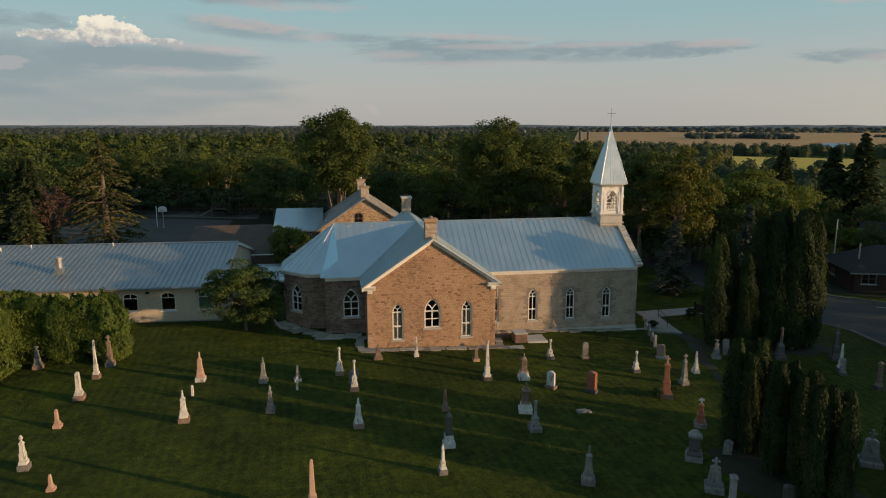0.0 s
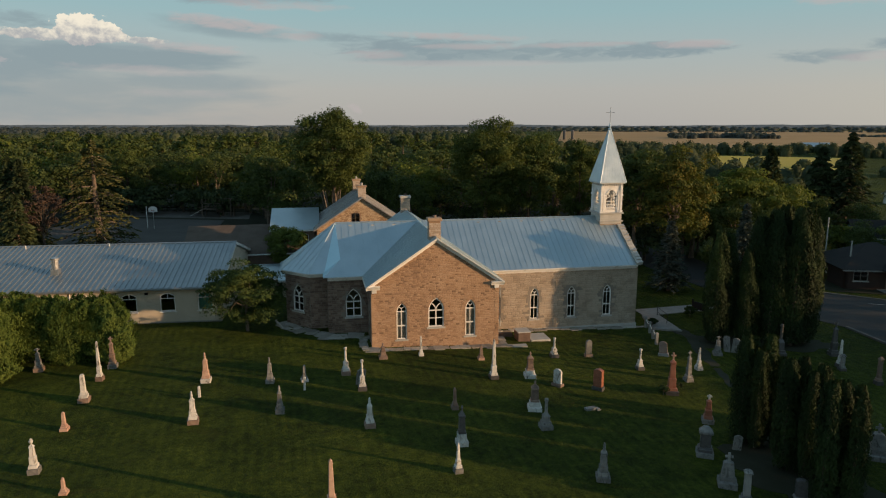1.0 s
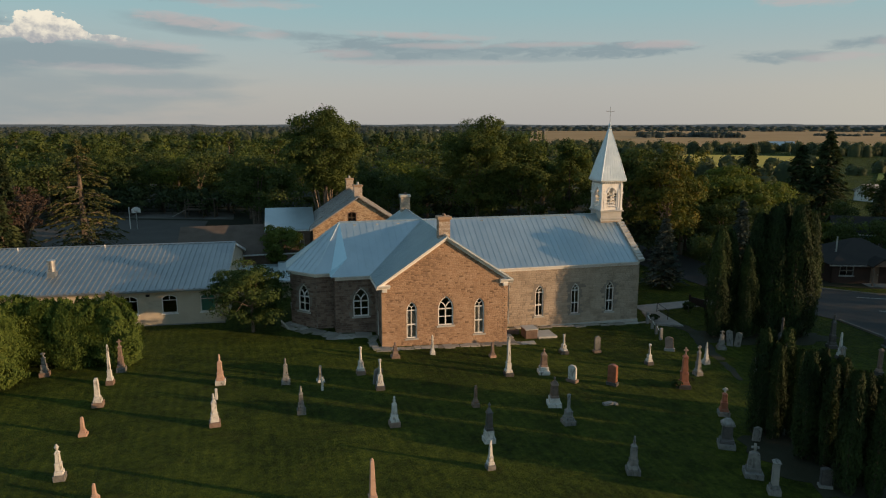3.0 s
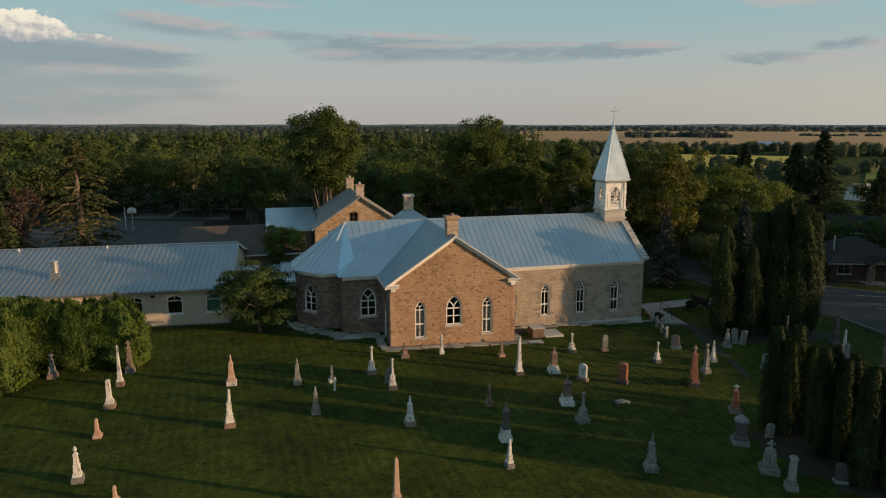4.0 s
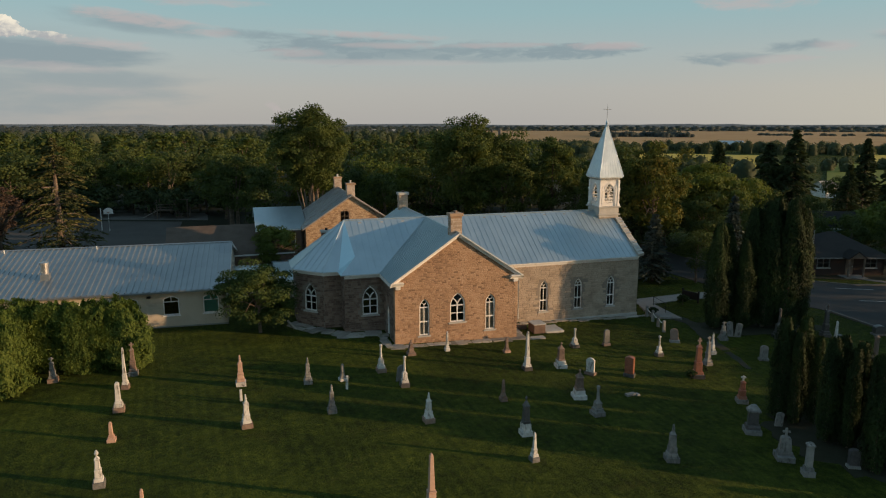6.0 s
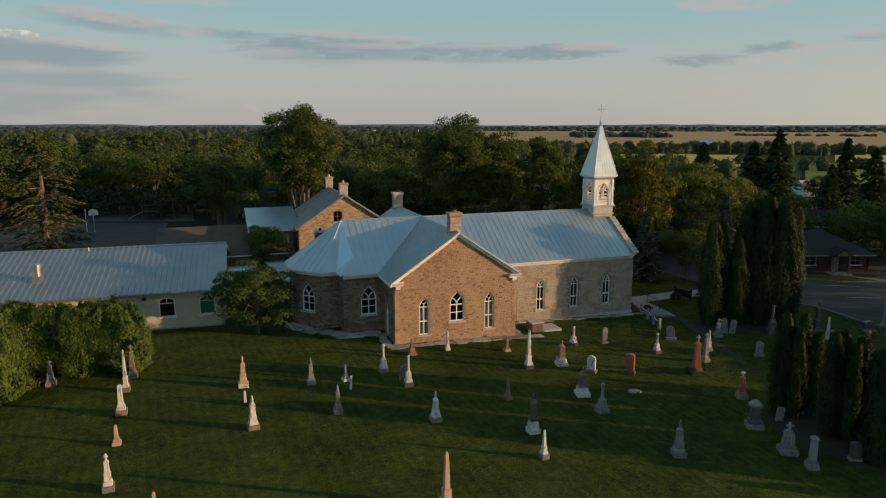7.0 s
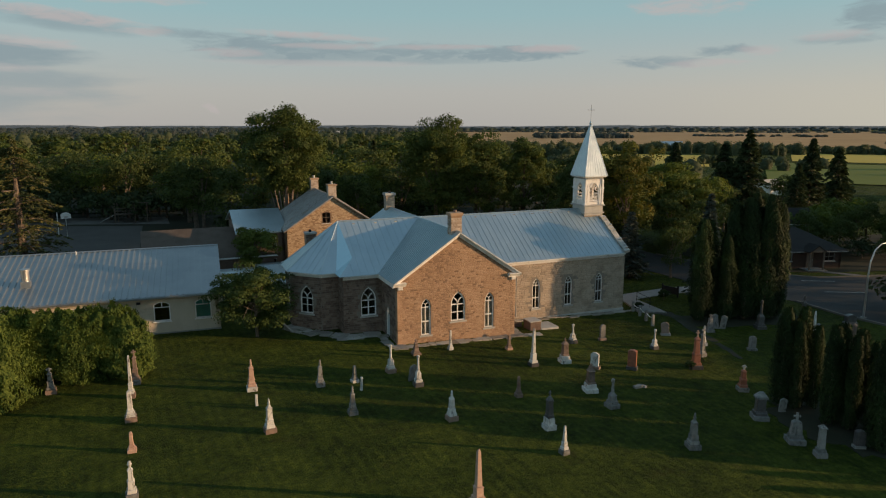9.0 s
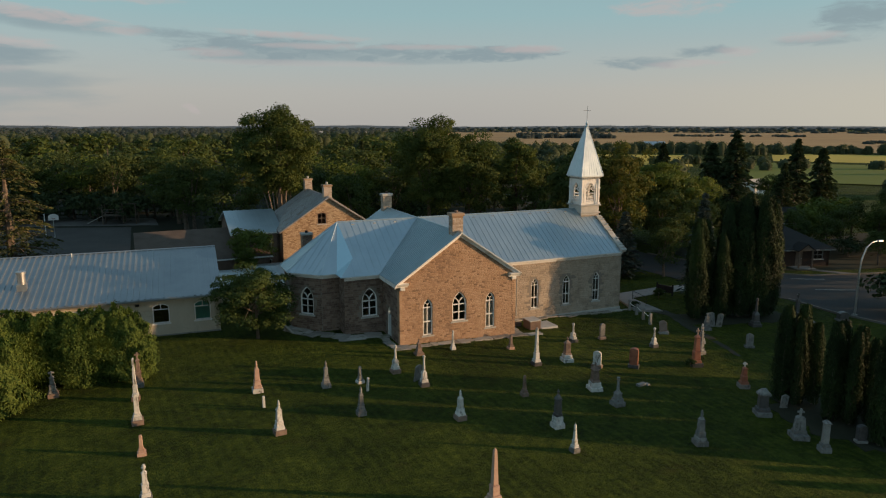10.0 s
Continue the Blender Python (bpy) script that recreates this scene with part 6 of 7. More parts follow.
    trunk = bpy.data.meshes.new("trunk")
    bm.to_mesh(trunk)
    bm.free()
    trunk.materials.append(M["bark"])
    return trunk, crown


def plant(name, meshes, x, y, label, category, turn=0.0, scale=1.0, group="", tall=1.0, z=None):
    t = thing(name, label, category, Matrix.Translation((x, y, ground_z(x, y) if z is None else z)) @ pose(0, 0, 0, 0, 0, turn) @ Matrix.Diagonal((scale, scale, scale * tall, 1)), group)
    link("trunk", meshes[0], t)
    link("crown", meshes[1], t)
    return t


def plant_trees():
    rng = random.Random(31)
    # two old maples behind the church
    plant("maple_tree", broadleaf_meshes(1, 19.8, 5.6, 5.6, 150, 270, 0.2, "maple", "pale_bark", 16, 0.26, flat=0.9, r0=0.36, stems=8, top=0.3), -14.2, 91.0, "tall old maple with pale bare limbs under a dense crown", "tree")
    plant("maple_tree", broadleaf_meshes(22, 19.4, 5.7, 2.5, 160, 240, 0.2, "maple", "bark", 9, 0.25, flat=0.9, top=0.55), 6.9, 95.0, "tall dense dark-green maple behind the nave", "tree")
    plant("maple_tree", broadleaf_meshes(3, 16.8, 5.4, 2.5, 100, 240, 0.22, "maple", "bark", 8, 0.28), 13.2, 96.5, "broad dark-green maple beside a taller one", "tree")
    plant("maple_tree", broadleaf_meshes(4, 16.4, 4.4, 2.0, 85, 220, 0.22, "maple", "bark", 8, 0.27), 20.5, 96.0, "lower dark-green maple behind the nave", "tree")
    # turning tree by the steeple
    plant("turning_tree", broadleaf_meshes(5, 16.6, 4.8, 2.0, 95, 230, 0.2, "autumn", "pale_bark", 14, 0.26), 28.6, 79.5, "green tree turning orange and yellow behind the steeple", "tree")
    plant("turning_tree", broadleaf_meshes(6, 15.8, 4.6, 2.0, 85, 160, 0.25, "forest", "bark", 8, 0.28), 25.5, 85.0, "dark-green tree behind the steeple", "tree")
    plant("broad_tree", broadleaf_meshes(7, 12.6, 8.2, 1.5, 150, 230, 0.24, "locust", "bark", 10, 0.21, flat=0.45), 43.5, 92.5, "wide low light-green tree beyond the street", "tree")
    plant("broad_tree", broadleaf_meshes(8, 10.6, 6.0, 2.0, 85, 160, 0.26, "maple", "bark", 8, 0.28), 35.0, 90.0, "dark-green spreading tree beyond the street", "tree")
    # little tree by the hall, shrub behind
    plant("small_tree", broadleaf_meshes(9, 6.1, 3.7, -0.4, 95, 230, 0.115, "dusk_leaf", "bark", 16, 0.25, flat=0.42, r0=0.13, top=0.45), -16.6, 54.2, "small dense green spreading tree beside the hall", "tree")
    plant("shrub", broadleaf_meshes(10, 6.2, 2.9, 0.3, 46, 170, 0.16, "locust", "bark", 12, 0.26), -17.6, 75.0, "light-green shrub behind the hall", "shrub")
    plant("shrub", broadleaf_meshes(11, 2.6, 1.7, 0.2, 30, 70, 0.22, "maple", "bark", 5, 0.32), -31.5, 78.0, "dark shrub beside the store building", "shrub")
    # leafless reddish tree beside the ragged spruce
    plant("bare_tree", broadleaf_meshes(12, 9.5, 3.0, 2.5, 70, 60, 0.16, "bare_twigs", "bark", 40, 0.2), -50.5, 85.5, "bare reddish tree with dead twigs", "tree")
    # spruces
    sp = [conifer_meshes(20, 16.0, 5.6, 30, 12, 20, 0.62, "spruce", sparse=0.15, droop=0.3), conifer_meshes(21, 17.5, 5.2, 32, 12, 20, 0.62, "spruce", sparse=0.05), conifer_meshes(22, 13.0, 4.6, 26, 12, 18, 0.6, "spruce")]
    plant("spruce_tree", conifer_meshes(23, 15.2, 7.4, 36, 9, 44, 0.36, "ragged", sparse=0.45, droop=0.28, bark="bark", power=0.72), -45.0, 88.5, "ragged old spruce with bare brown branches", "tree")
    for x, y, i, s in ((-53, 86, 1, 0.74), (-58, 92, 0, 0.8), (-51, 81, 2, 0.7), (-62, 88, 1, 0.76)):
        plant("spruce_tree", sp[i], x, y, "dark ragged spruce beside the car park", "tree", rng.uniform(0, 360), s, "spruces by the car park")
    for x, y, i, s in ((66.0, 105.6, 0, 1.08), (62.6, 107.5, 2, 1.18), (70.5, 113.0, 1, 0.86), (84.0, 111.0, 1, 0.9), (92.0, 113.0, 2, 1.08), (77, 106, 0, 0.7), (61.6, 122, 0, 0.92)):
        plant("spruce_tree", sp[i], x, y, "tall dark spruce beyond the street", "tree", rng.uniform(0, 360), s, "spruces beyond the street")
    bs = conifer_meshes(25, 11.2, 2.3, 34, 13, 14, 0.34, "blue_spruce", droop=0.2)
    plant("blue_spruce", bs, 28.2, 61.0, "slim blue spruce among tall cedars", "tree")
    plant("blue_spruce", bs, 25.2, 71.5, "small blue-green spruce by the church front", "tree", 80, 1.15, tall=0.62)
    # tall columnar cedars by the street
    tall = [column_meshes(40 + i, 11.5, 1.12, 15000, 0.14, "cedar", blunt=2.9, fluff=0.03) for i in range(3)]
    for i, (x, y, s) in enumerate(((22.6, 53.6, 0.82), (23.8, 54.5, 0.80), (24.9, 53.2, 0.70), (26.2, 54.2, 0.92), (27.2, 53.5, 0.98), (28.3, 54.3, 1.0), (28.8, 52.8, 1.0), (30.2, 53.4, 0.93))):
        plant("columnar_cedar", tall[i % 3], x, y, "tall dark columnar cedar by the street", "tree", 77 * i, s * 1.08, "tall cedars by the street", tall=1 / 1.08)
    # lower groups among the graves
    lowc = [column_meshes(50 + i, 6.4, 0.58, 8000, 0.1, "cedar", blunt=3.4, fluff=0.03) for i in range(3)]
    spots = [(16.3, 35.3, 1.0), (17.0, 36.0, 0.95), (17.7, 35.4, 1.0), (16.9, 34.7, 0.9), (18.1, 34.6, 0.84),
             (17.2, 32.3, 0.96), (18.1, 32.7, 0.95), (18.8, 32.1, 0.92), (17.9, 31.5, 0.9), (19.0, 31.2, 0.84),
             (17.3, 28.9, 0.98), (18.2, 29.4, 0.95), (19.1, 29.6, 0.9), (18.4, 28.4, 0.88)]
    for i, (x, y, s) in enumerate(spots):
        plant("cedar", lowc[i % 3], x, y, "dark columnar cedar among the gravestones", "tree", 61 * i, s, "cedars among the graves")
    # hedge of clipped cedars
    hedge = [column_meshes(60 + i, 4.6, 1.85, 17000, 0.135, "hedge_leaf", blunt=4.2, base=0.0, fluff=0.16) for i in range(3)]
    for i, (x, y, s) in enumerate(((-24.9, 47.7, 0.92), (-26.2, 48.0, 0.97), (-27.6, 47.7, 0.96), (-29.1, 48.0, 0.98), (-30.6, 48.1, 0.96), (-32.2, 48.2, 1.0), (-31.2, 43.2, 0.93), (-32.2, 45.2, 0.97), (-33.0, 42.0, 0.95))):
        plant("hedge_cedar", hedge[i % 3], x, y, "feathery green cedar of a thick unclipped hedge", "hedge", 47 * i, s, "cedar hedge by the hall")
    bush = broadleaf_meshes(70, 1.0, 0.7, 0.05, 22, 60, 0.12, "cedar", "bark", 3, 0.35)
    for x, y, s in ((14.35, 42.15, 0.62), (15.5, 42.75, 0.6)):
        plant("round_bush", bush, x, y, "small dark shrub at the foot of a red gravestone", "bush", x * 50, s, "shrubs at the red stone")
    for x, y, s in ((23.6, 61.2, 1.0), (18.9, 57.9, 0.75), (30.5, 63.0, 0.9)):
        plant("round_bush", bush, x, y, "small dark rounded bush by the path", "bush", 0, s, "bushes by the path")
    ylw = broadleaf_meshes(71, 6.4, 4.4, -0.2, 60, 75, 0.32, "locust", "bark", 6, 0.3, r0=0.16)
    for x, y, s in ((61.5, 84.5, 0.9), (67.5, 86.0, 1.12), (73, 80, 0.85), (56.0, 89.0, 0.78), (64.5, 88.0, 0.7)):
        plant("yellowing_tree", ylw, x, y, "low yellow-green tree behind the bungalow", "tree", x * 9, s, "low trees behind the bungalow")


plant_trees()


def plant_forest():
    """The wooded belt behind the place and along the street."""
    rng = random.Random(77)
    kinds = [broadleaf_meshes(80 + i, h, r, low, n, per, size, m, "bark", 4, 0.36) for n, per, size in ((30, 150, 0.3), (26, 80, 0.46), (20, 30, 0.88)) for i, (h, r, low, m) in enumerate(
        ((14.5, 5.4, 0.2, "forest"), (13.0, 5.2, 0.0, "forest"), (15.5, 5.4, 0.4, "maple"), (13.5, 5.8, 0.0, "locust"), (12.0, 4.8, 0.0, "autumn")))]
    firs = conifer_meshes(90, 14.0, 3.2, 20, 10, 9, 0.85, "spruce")
    # Bushes take the dark spruce leaf: low shade of the wood as colour.
    low_bush = broadleaf_meshes(95, 4.2, 3.6, -0.3, 18, 74, 0.36, "spruce", "bark", 2, 0.4)
    for row in range(15):
        y = 112 + row * 12 + row * row * 0.9
        x = -0.7 * y - 14
        lim = 26 + 0.16 * (y - 100)
        while x < lim:
            xx, yy = x + rng.uniform(-3, 3), y + rng.uniform(-4, 4)
            x += rng.uniform(7.5, 11.0) * (1 + row * 0.085)
            if -68 < xx < -33 and yy < 132:
                continue
            s = rng.uniform(0.92, 1.26)
            if rng.random() < 0.06:
                plant("forest_spruce", firs, xx, yy, "dark spruce in the wood", "tree", rng.uniform(0, 360), s * 0.82, "trees of the wood")
            else:
                k = rng.choices(range(5), (4, 4, 3, 2, 0.5))[0]
                plant("forest_tree", kinds[k + (0 if row < 2 else 5 if row < 5 else 10)], xx, yy, ("leafy dark-green tree in the wood", "leafy green tree in the wood", "tall dense tree in the wood", "light-green tree in the wood", "yellowing tree in the wood")[k], "tree", rng.uniform(0, 360), s, "trees of the wood", tall=rng.uniform(0.66, 0.84))
            if row < 4 and rng.random() < 0.6:
                plant("undergrowth_bush", low_bush, xx + rng.uniform(-3, 3), yy - rng.uniform(2, 5), "undergrowth at the edge of the wood, darkened for the shade", "bush", rng.uniform(0, 360), rng.uniform(0.9, 1.6), "undergrowth")
    # dense edge of the wood behind the play frame
    for i in range(9):
        x, y = -70 + i * 4.6, 136.5 + 2.5 * math.sin(i * 1.9) - 0.12 * (i * 4.6)
        plant("forest_tree", kinds[(0, 1, 2, 1, 0, 3)[i % 6]], x, y, "leafy dark tree behind the play frame", "tree", 71 * i, 0.86, "trees of the wood")
        plant("undergrowth_bush", low_bush, x + 2, y - 4.5, "undergrowth at the edge of the wood, darkened for the shade", "bush", 37 * i, 1.2, "undergrowth")
    # nearer trees left and right of the houses
    for x, y, k, s in ((-27, 110, 0, 0.9), (-22, 103, 1, 0.9), (-9, 104, 1, 0.9), (-2, 106, 3, 0.85), (-30, 122, 1, 0.9), (27, 104, 0, 0.9), (34, 112, 1, 0.85), (19, 108, 2, 0.9), (46, 118, 0, 0.8), (56, 122, 1, 0.75), (38, 126, 3, 0.8),
                       (-70, 112, 0, 1.0), (-72, 98, 1, 1.0), (-78, 108, 2, 1.0), (33, 92, 1, 0.72), (36, 100, 0, 0.75), (64, 140, 1, 0.7), (52, 138, 0, 0.7), (76, 150, 1, 0.65), (28, 128, 2, 0.9), (40, 142, 0, 0.8), (58, 100, 1, 0.6), (84, 118, 0, 0.6),
                       (38, 84, 1, 0.7), (44, 88, 0, 0.72), (33, 88, 0, 0.8), (27, 92, 1, 0.85), (47, 93, 1, 0.7), (35.5, 77, 1, 0.55), (30, 70.5, 0, 0.45), (41, 80, 0, 0.6), (-4, 99, 0, 0.75)):
        plant("forest_tree", kinds[k], x, y, "leafy green tree behind the houses", "tree", x * 13, s, "trees behind the houses")
    for x in range(-22, 62, 6):
        plant("undergrowth_bush", low_bush, x + rng.uniform(-2, 2), (101 if x < 20 else 90) + rng.uniform(-2, 4), "undergrowth behind the houses, darkened for the shade", "bush", rng.uniform(0, 360), rng.uniform(0.7, 1.15), "undergrowth")
    for x, y, k, s in ((57.5, 80.5, 0, 0.46), (61, 78.5, 1, 0.44), (65, 80, 0, 0.5), (69.5, 78, 2, 0.44), (73, 86, 1, 0.55), (53.5, 82, 1, 0.5), (78, 84, 0, 0.6), (60, 92, 0, 0.55)):
        plant("forest_tree", kinds[k], x, y, "leafy dark tree close behind the bungalow", "tree", x * 17, s, "trees behind the houses")
    for x, y in ((57, 76.5), (62, 75.5), (67, 75), (72, 77), (41.5, 76.5), (43, 79)):
        plant("undergrowth_bush", low_bush, x, y, "undergrowth behind the houses, darkened for the shade", "bush", x * 31, 0.6, "undergrowth")
    # cedar for rows added out of view to throw long shadows over the graves
    shade = column_meshes(97, 5.6, 0.9, 1700, 0.24, "cedar", blunt=3.0)
    # Unseen trees added beside the street to block the low sun.
    for i, (x, y, s) in enumerate(((64, 47.5, 0.75), (66, 52, 0.8), (63, 56.5, 0.75), (69, 58, 0.8), (68, 44, 0.7), (68.5, 67.3, 0.6), (64.5, 68.6, 0.5), (69.5, 34, 0.64), (70.5, 38.5, 0.66), (68.5, 70.8, 0.7), (60.8, 69.6, 0.4), (74, 69.0, 0.8), (72, 74.5, 0.7))):
        plant("forest_tree", kinds[i % 3], x, y, "leafy green tree added out of view to shade the street", "tree", x * 13, s, "trees beside the street")
    # More unseen trees, kept low so their shade stops among the graves.
    for i, (x, y, s) in enumerate(((60.5, 39.5, 0.5), (62.5, 35.6, 0.52), (61.5, 31.8, 0.54), (63.0, 28.2, 0.56), (61.5, 24.6, 0.6), (63.5, 21.0, 0.62), (61.8, 17.4, 0.66), (63.2, 13.8, 0.68))):
        plant("forest_tree", kinds[i % 3], x, y, "low leafy tree added out of view to shade the graves", "tree", x * 29, s, "trees beside the street")
    # Tall trees added beyond the view, shading the houses and garden trees.
    for i, (x, y, s) in enumerate(((82.0, 60.0, 0.86), (86.0, 66.5, 0.92), (84.5, 73.0, 0.95), (89.0, 79.0, 0.98), (88.0, 85.0, 0.92), (93.0, 90.0, 0.95))):
        plant("forest_tree", kinds[5 + i % 3], x, y, "tall leafy tree added out of view to shade the houses", "tree", x * 19, s, "trees beside the street")
    # The first bush shows at the edge; the others are added for shade.
    for i, (x, y, s) in enumerate(((43.6, 49.2, 1.25), (44.8, 45.6, 1.1), (45.4, 41.8, 1.15), (46.2, 38.0, 1.0), (46.8, 34.2, 1.05), (47.6, 30.4, 1.1), (46.6, 26.8, 1.0))):
        plant("roadside_bush", low_bush, x, y, "dense dark bush along the kerb, mostly added for shade", "bush", 53 * i, s, "bushes along the street")
    # Unseen low cedar row, added to shade the near right lawn.
    for i in range(7):
        plant("cedar", shade, 26.8 + 0.5 * math.sin(i * 1.7), 14.6 + i * 1.45, "dark low cedar of a row added out of view for shade", "tree", 43 * i, 0.6, "cedars among the graves")
    # Second unseen cedar row, added to shade the lawn round the cedars.
    for i in range(9):
        plant("cedar", shade, 26.4 + 0.5 * math.sin(i * 2.1), 25.0 + i * 1.35, "dark low cedar of a row added out of view for shade", "tree", 51 * i, 0.6, "cedars among the graves")
    # Three more cedars out of view, there only for their shadows.
    for i, (x, y, s) in enumerate(((24.5, 26.4, 0.95), (25.6, 25.0, 1.0), (26.6, 23.4, 0.7))):
        plant("cedar", shade, x, y, "dark columnar cedar among the gravestones", "tree", 51 * i, s, "cedars among the graves")


plant_forest()
# Sheets that paint the wood's ground as dark as its shade.
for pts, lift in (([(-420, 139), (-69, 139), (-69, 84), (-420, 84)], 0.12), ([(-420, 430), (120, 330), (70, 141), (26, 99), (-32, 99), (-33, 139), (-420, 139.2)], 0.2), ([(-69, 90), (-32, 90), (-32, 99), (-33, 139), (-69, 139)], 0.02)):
    sheet("forest_floor", pts, "forest_floor", "ground at the edge of the wood, shade put into its dark colour", "ground", lift=lift)


def far_land():
    """Fields, hedgerows and woods out to the horizon."""
    rng = np.random.default_rng(5)

    def field(pts, material, label):
        verts = [(x, y, -0.42) for x, y in pts]
        tagged(from_arrays("field", verts, [tuple(range(len(pts)))], material), label, "field", kind="structure")

    def polar(d, a):
        return (d * math.sin(radians(a)) - 8, d * math.cos(radians(a)))

    def sector(d0, d1, a0, a1):
        n = 6
        return [polar(d0, a0 + (a1 - a0) * i / n) for i in range(n + 1)] + [polar(d1, a1 + (a0 - a1) * i / n) for i in range(n + 1)]

    field(sector(520, 2300, 11.5, 60), "field_gold", "wide golden stubble field")
    field(sector(310, 430, 24, 33.5), "field_yellow", "yellow field beyond the trees")
    field(sector(375, 480, 39.5, 60), "field_yellow", "yellow field beyond the trees")
    field(sector(235, 355, 37.5, 60), "field_green", "light green meadow beyond the trees")
    field(sector(1700, 2300, -30, -8), "field_green", "distant green field")

    def woods(spots, size, per, material, label):
        pts = []
        outs = []
        cores, core_faces = [], []
        for x, y, h, r in spots:
            q = rng.normal(size=(per, 3))
            q /= np.linalg.norm(q, axis=1, keepdims=True)
            q[:, 2] = np.where(rng.random(per) < 0.7, np.abs(q[:, 2]), q[:, 2])
            k = len(cores)
            for zz, rr in ((-0.6, 0.8), (h * 0.4, 0.82), (h * 0.7, 0.55)):
                cores += [(x + r * rr * math.cos(a), y + r * rr * math.sin(a), zz) for a in (0.3, 1.35, 2.4, 3.44, 4.5, 5.5)]
            cores.append((x, y, h * 0.85))
            for lv in (0, 6):
                core_faces += [(k + lv + i, k + lv + (i + 1) % 6, k + lv + 6 + (i + 1) % 6, k + lv + 6 + i) for i in range(6)]
            core_faces += [(k + 12 + i, k + 12 + (i + 1) % 6, k + 18) for i in range(6)]
            pts.append(np.array([x, y, -0.5 + h * 0.35]) + q * np.array([r, r, h * 0.65]) * rng.uniform(0.85, 1.05, size=(per, 1)))
            outs.append(q)
        mesh = quads_mesh("far_woods", leaf_quads(np.concatenate(pts), size, rng, 1.2, np.concatenate(outs)), material)
        tagged(link("far_woods", mesh), label, "woods", kind="stuff")
        thicket = from_arrays("far_thicket", cores, core_faces, material)
        thicket.data.shade_smooth()
        tagged(thicket, "dense inner growth of the far woods", "woods", kind="stuff")

    def line(d, a0, a1, step, h, r, gap=0.0, lobes=2):
        out_ = []
        a = a0
        while a < a1:
            if rng.random() > gap:
                dd = d * (1 + rng.normal() * 0.02)
                x, y = polar(dd, a)
                big = rng.uniform(0.8, 1.2)
                out_.append((x, y, h * rng.uniform(0.6, 1.15), r * 0.8 * big))
                for _ in range(lobes):
                    out_.append((x + rng.normal() * r * 0.55, y + rng.normal() * r * 0.4, h * rng.uniform(0.4, 0.95), r * rng.uniform(0.35, 0.6) * big))
            a += math.degrees(step / d) * rng.uniform(0.7, 1.3)
        return out_

    near = line(325, 14, 58, 7, 5, 4, 0.35) + line(490, 8, 58, 7, 6.5, 5, 0.12) + line(503, 8, 58, 9, 7, 5.5, 0.25)
    near += line(370, 6, 24, 6, 8, 5, 0.1) + line(420, 6, 24, 6, 8, 5, 0.1) + line(455, 6, 40, 7, 8, 5, 0.15)
    near += line(290, 36, 58, 8, 4.5, 3.5, 0.5)
    near += line(200, 22, 50, 7, 5, 4, 0.45) + line(235, 12, 32, 7, 7, 5, 0.15) + line(275, 10, 30, 7, 7, 5, 0.3)
    woods(near, 0.8, 90, "hazed_leaf", "hedgerows and trees between the fields")
    left = []
    for i in range(16):
        d = 560 + i * 75
        left += line(d, -42, 9 - i * 0.1, 11 + i * 0.6, 12.5, 7 + i * 0.25, 0.1, 1 if i < 6 else 0)
    # Farther rows switch to the colour that holds more haze.
    woods(left[:len(left) // 3], 1.3, 60, "hazed_leaf", "unbroken woods behind the churchyard")
    woods(left[len(left) // 3:], 1.9, 44, "hazed_wood", "unbroken woods running to the horizon")
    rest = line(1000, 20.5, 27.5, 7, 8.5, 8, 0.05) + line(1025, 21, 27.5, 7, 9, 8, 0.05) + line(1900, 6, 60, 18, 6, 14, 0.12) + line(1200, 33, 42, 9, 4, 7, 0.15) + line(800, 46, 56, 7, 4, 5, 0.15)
    woods(rest, 2.0, 24, "hazed_wood", "distant woods between the fields")
    far = []
    for d, h in ((2400, 11), (2900, 12), (3400, 13)):
        far += line(d, -45, 62, 34, h, 24, 0.12, 0)
    woods(far, 4.0, 8, "hazed_wood", "wooded skyline")
    # low ridge that closes the horizon, distance haze mixed into its colour
    verts, faces = [], []
    n = 160
    for i in range(n + 1):
        a = -75 + 160 * i / n
        h = 15 + 9 * noise.noise(Vector((a * 0.09, 1.0, 0.0))) + 4 * noise.noise(Vector((a * 0.6, 5.0, 0.0)))
        if -22 < a < -14:
            h += 7 * math.sin((a + 22) / 8 * math.pi)
        for d, z in ((4300, -1.0), (4500, h), (4700, -1.0)):
            x, y = polar(d, a)
            verts.append((x, y, z))
        if i:
            k = len(verts)
            for j in range(2):
                faces.append((k - 6 + j, k - 5 + j, k - 2 + j, k - 3 + j))
    tagged(from_arrays("backdrop", verts, faces, "hazed_hill"), "low wooded ridge on the horizon, haze put into its blue-grey", "hills", kind="structure")


far_land()
# ---- gravestones ----
NAMES = {"white_marble": "white marble", "grey_marble": "weathered grey stone", "red_granite": "red granite", "pink_granite": "pink granite", "dark_granite": "dark granite", "brown_granite": "brown stone"}


def grave(kind, x, y, h, wide, top, low, turn=0.0, lean=0.0, tip=None):
    """One gravestone, h high: stepped foot in the stone 'low', the rest in the stone 'top'."""
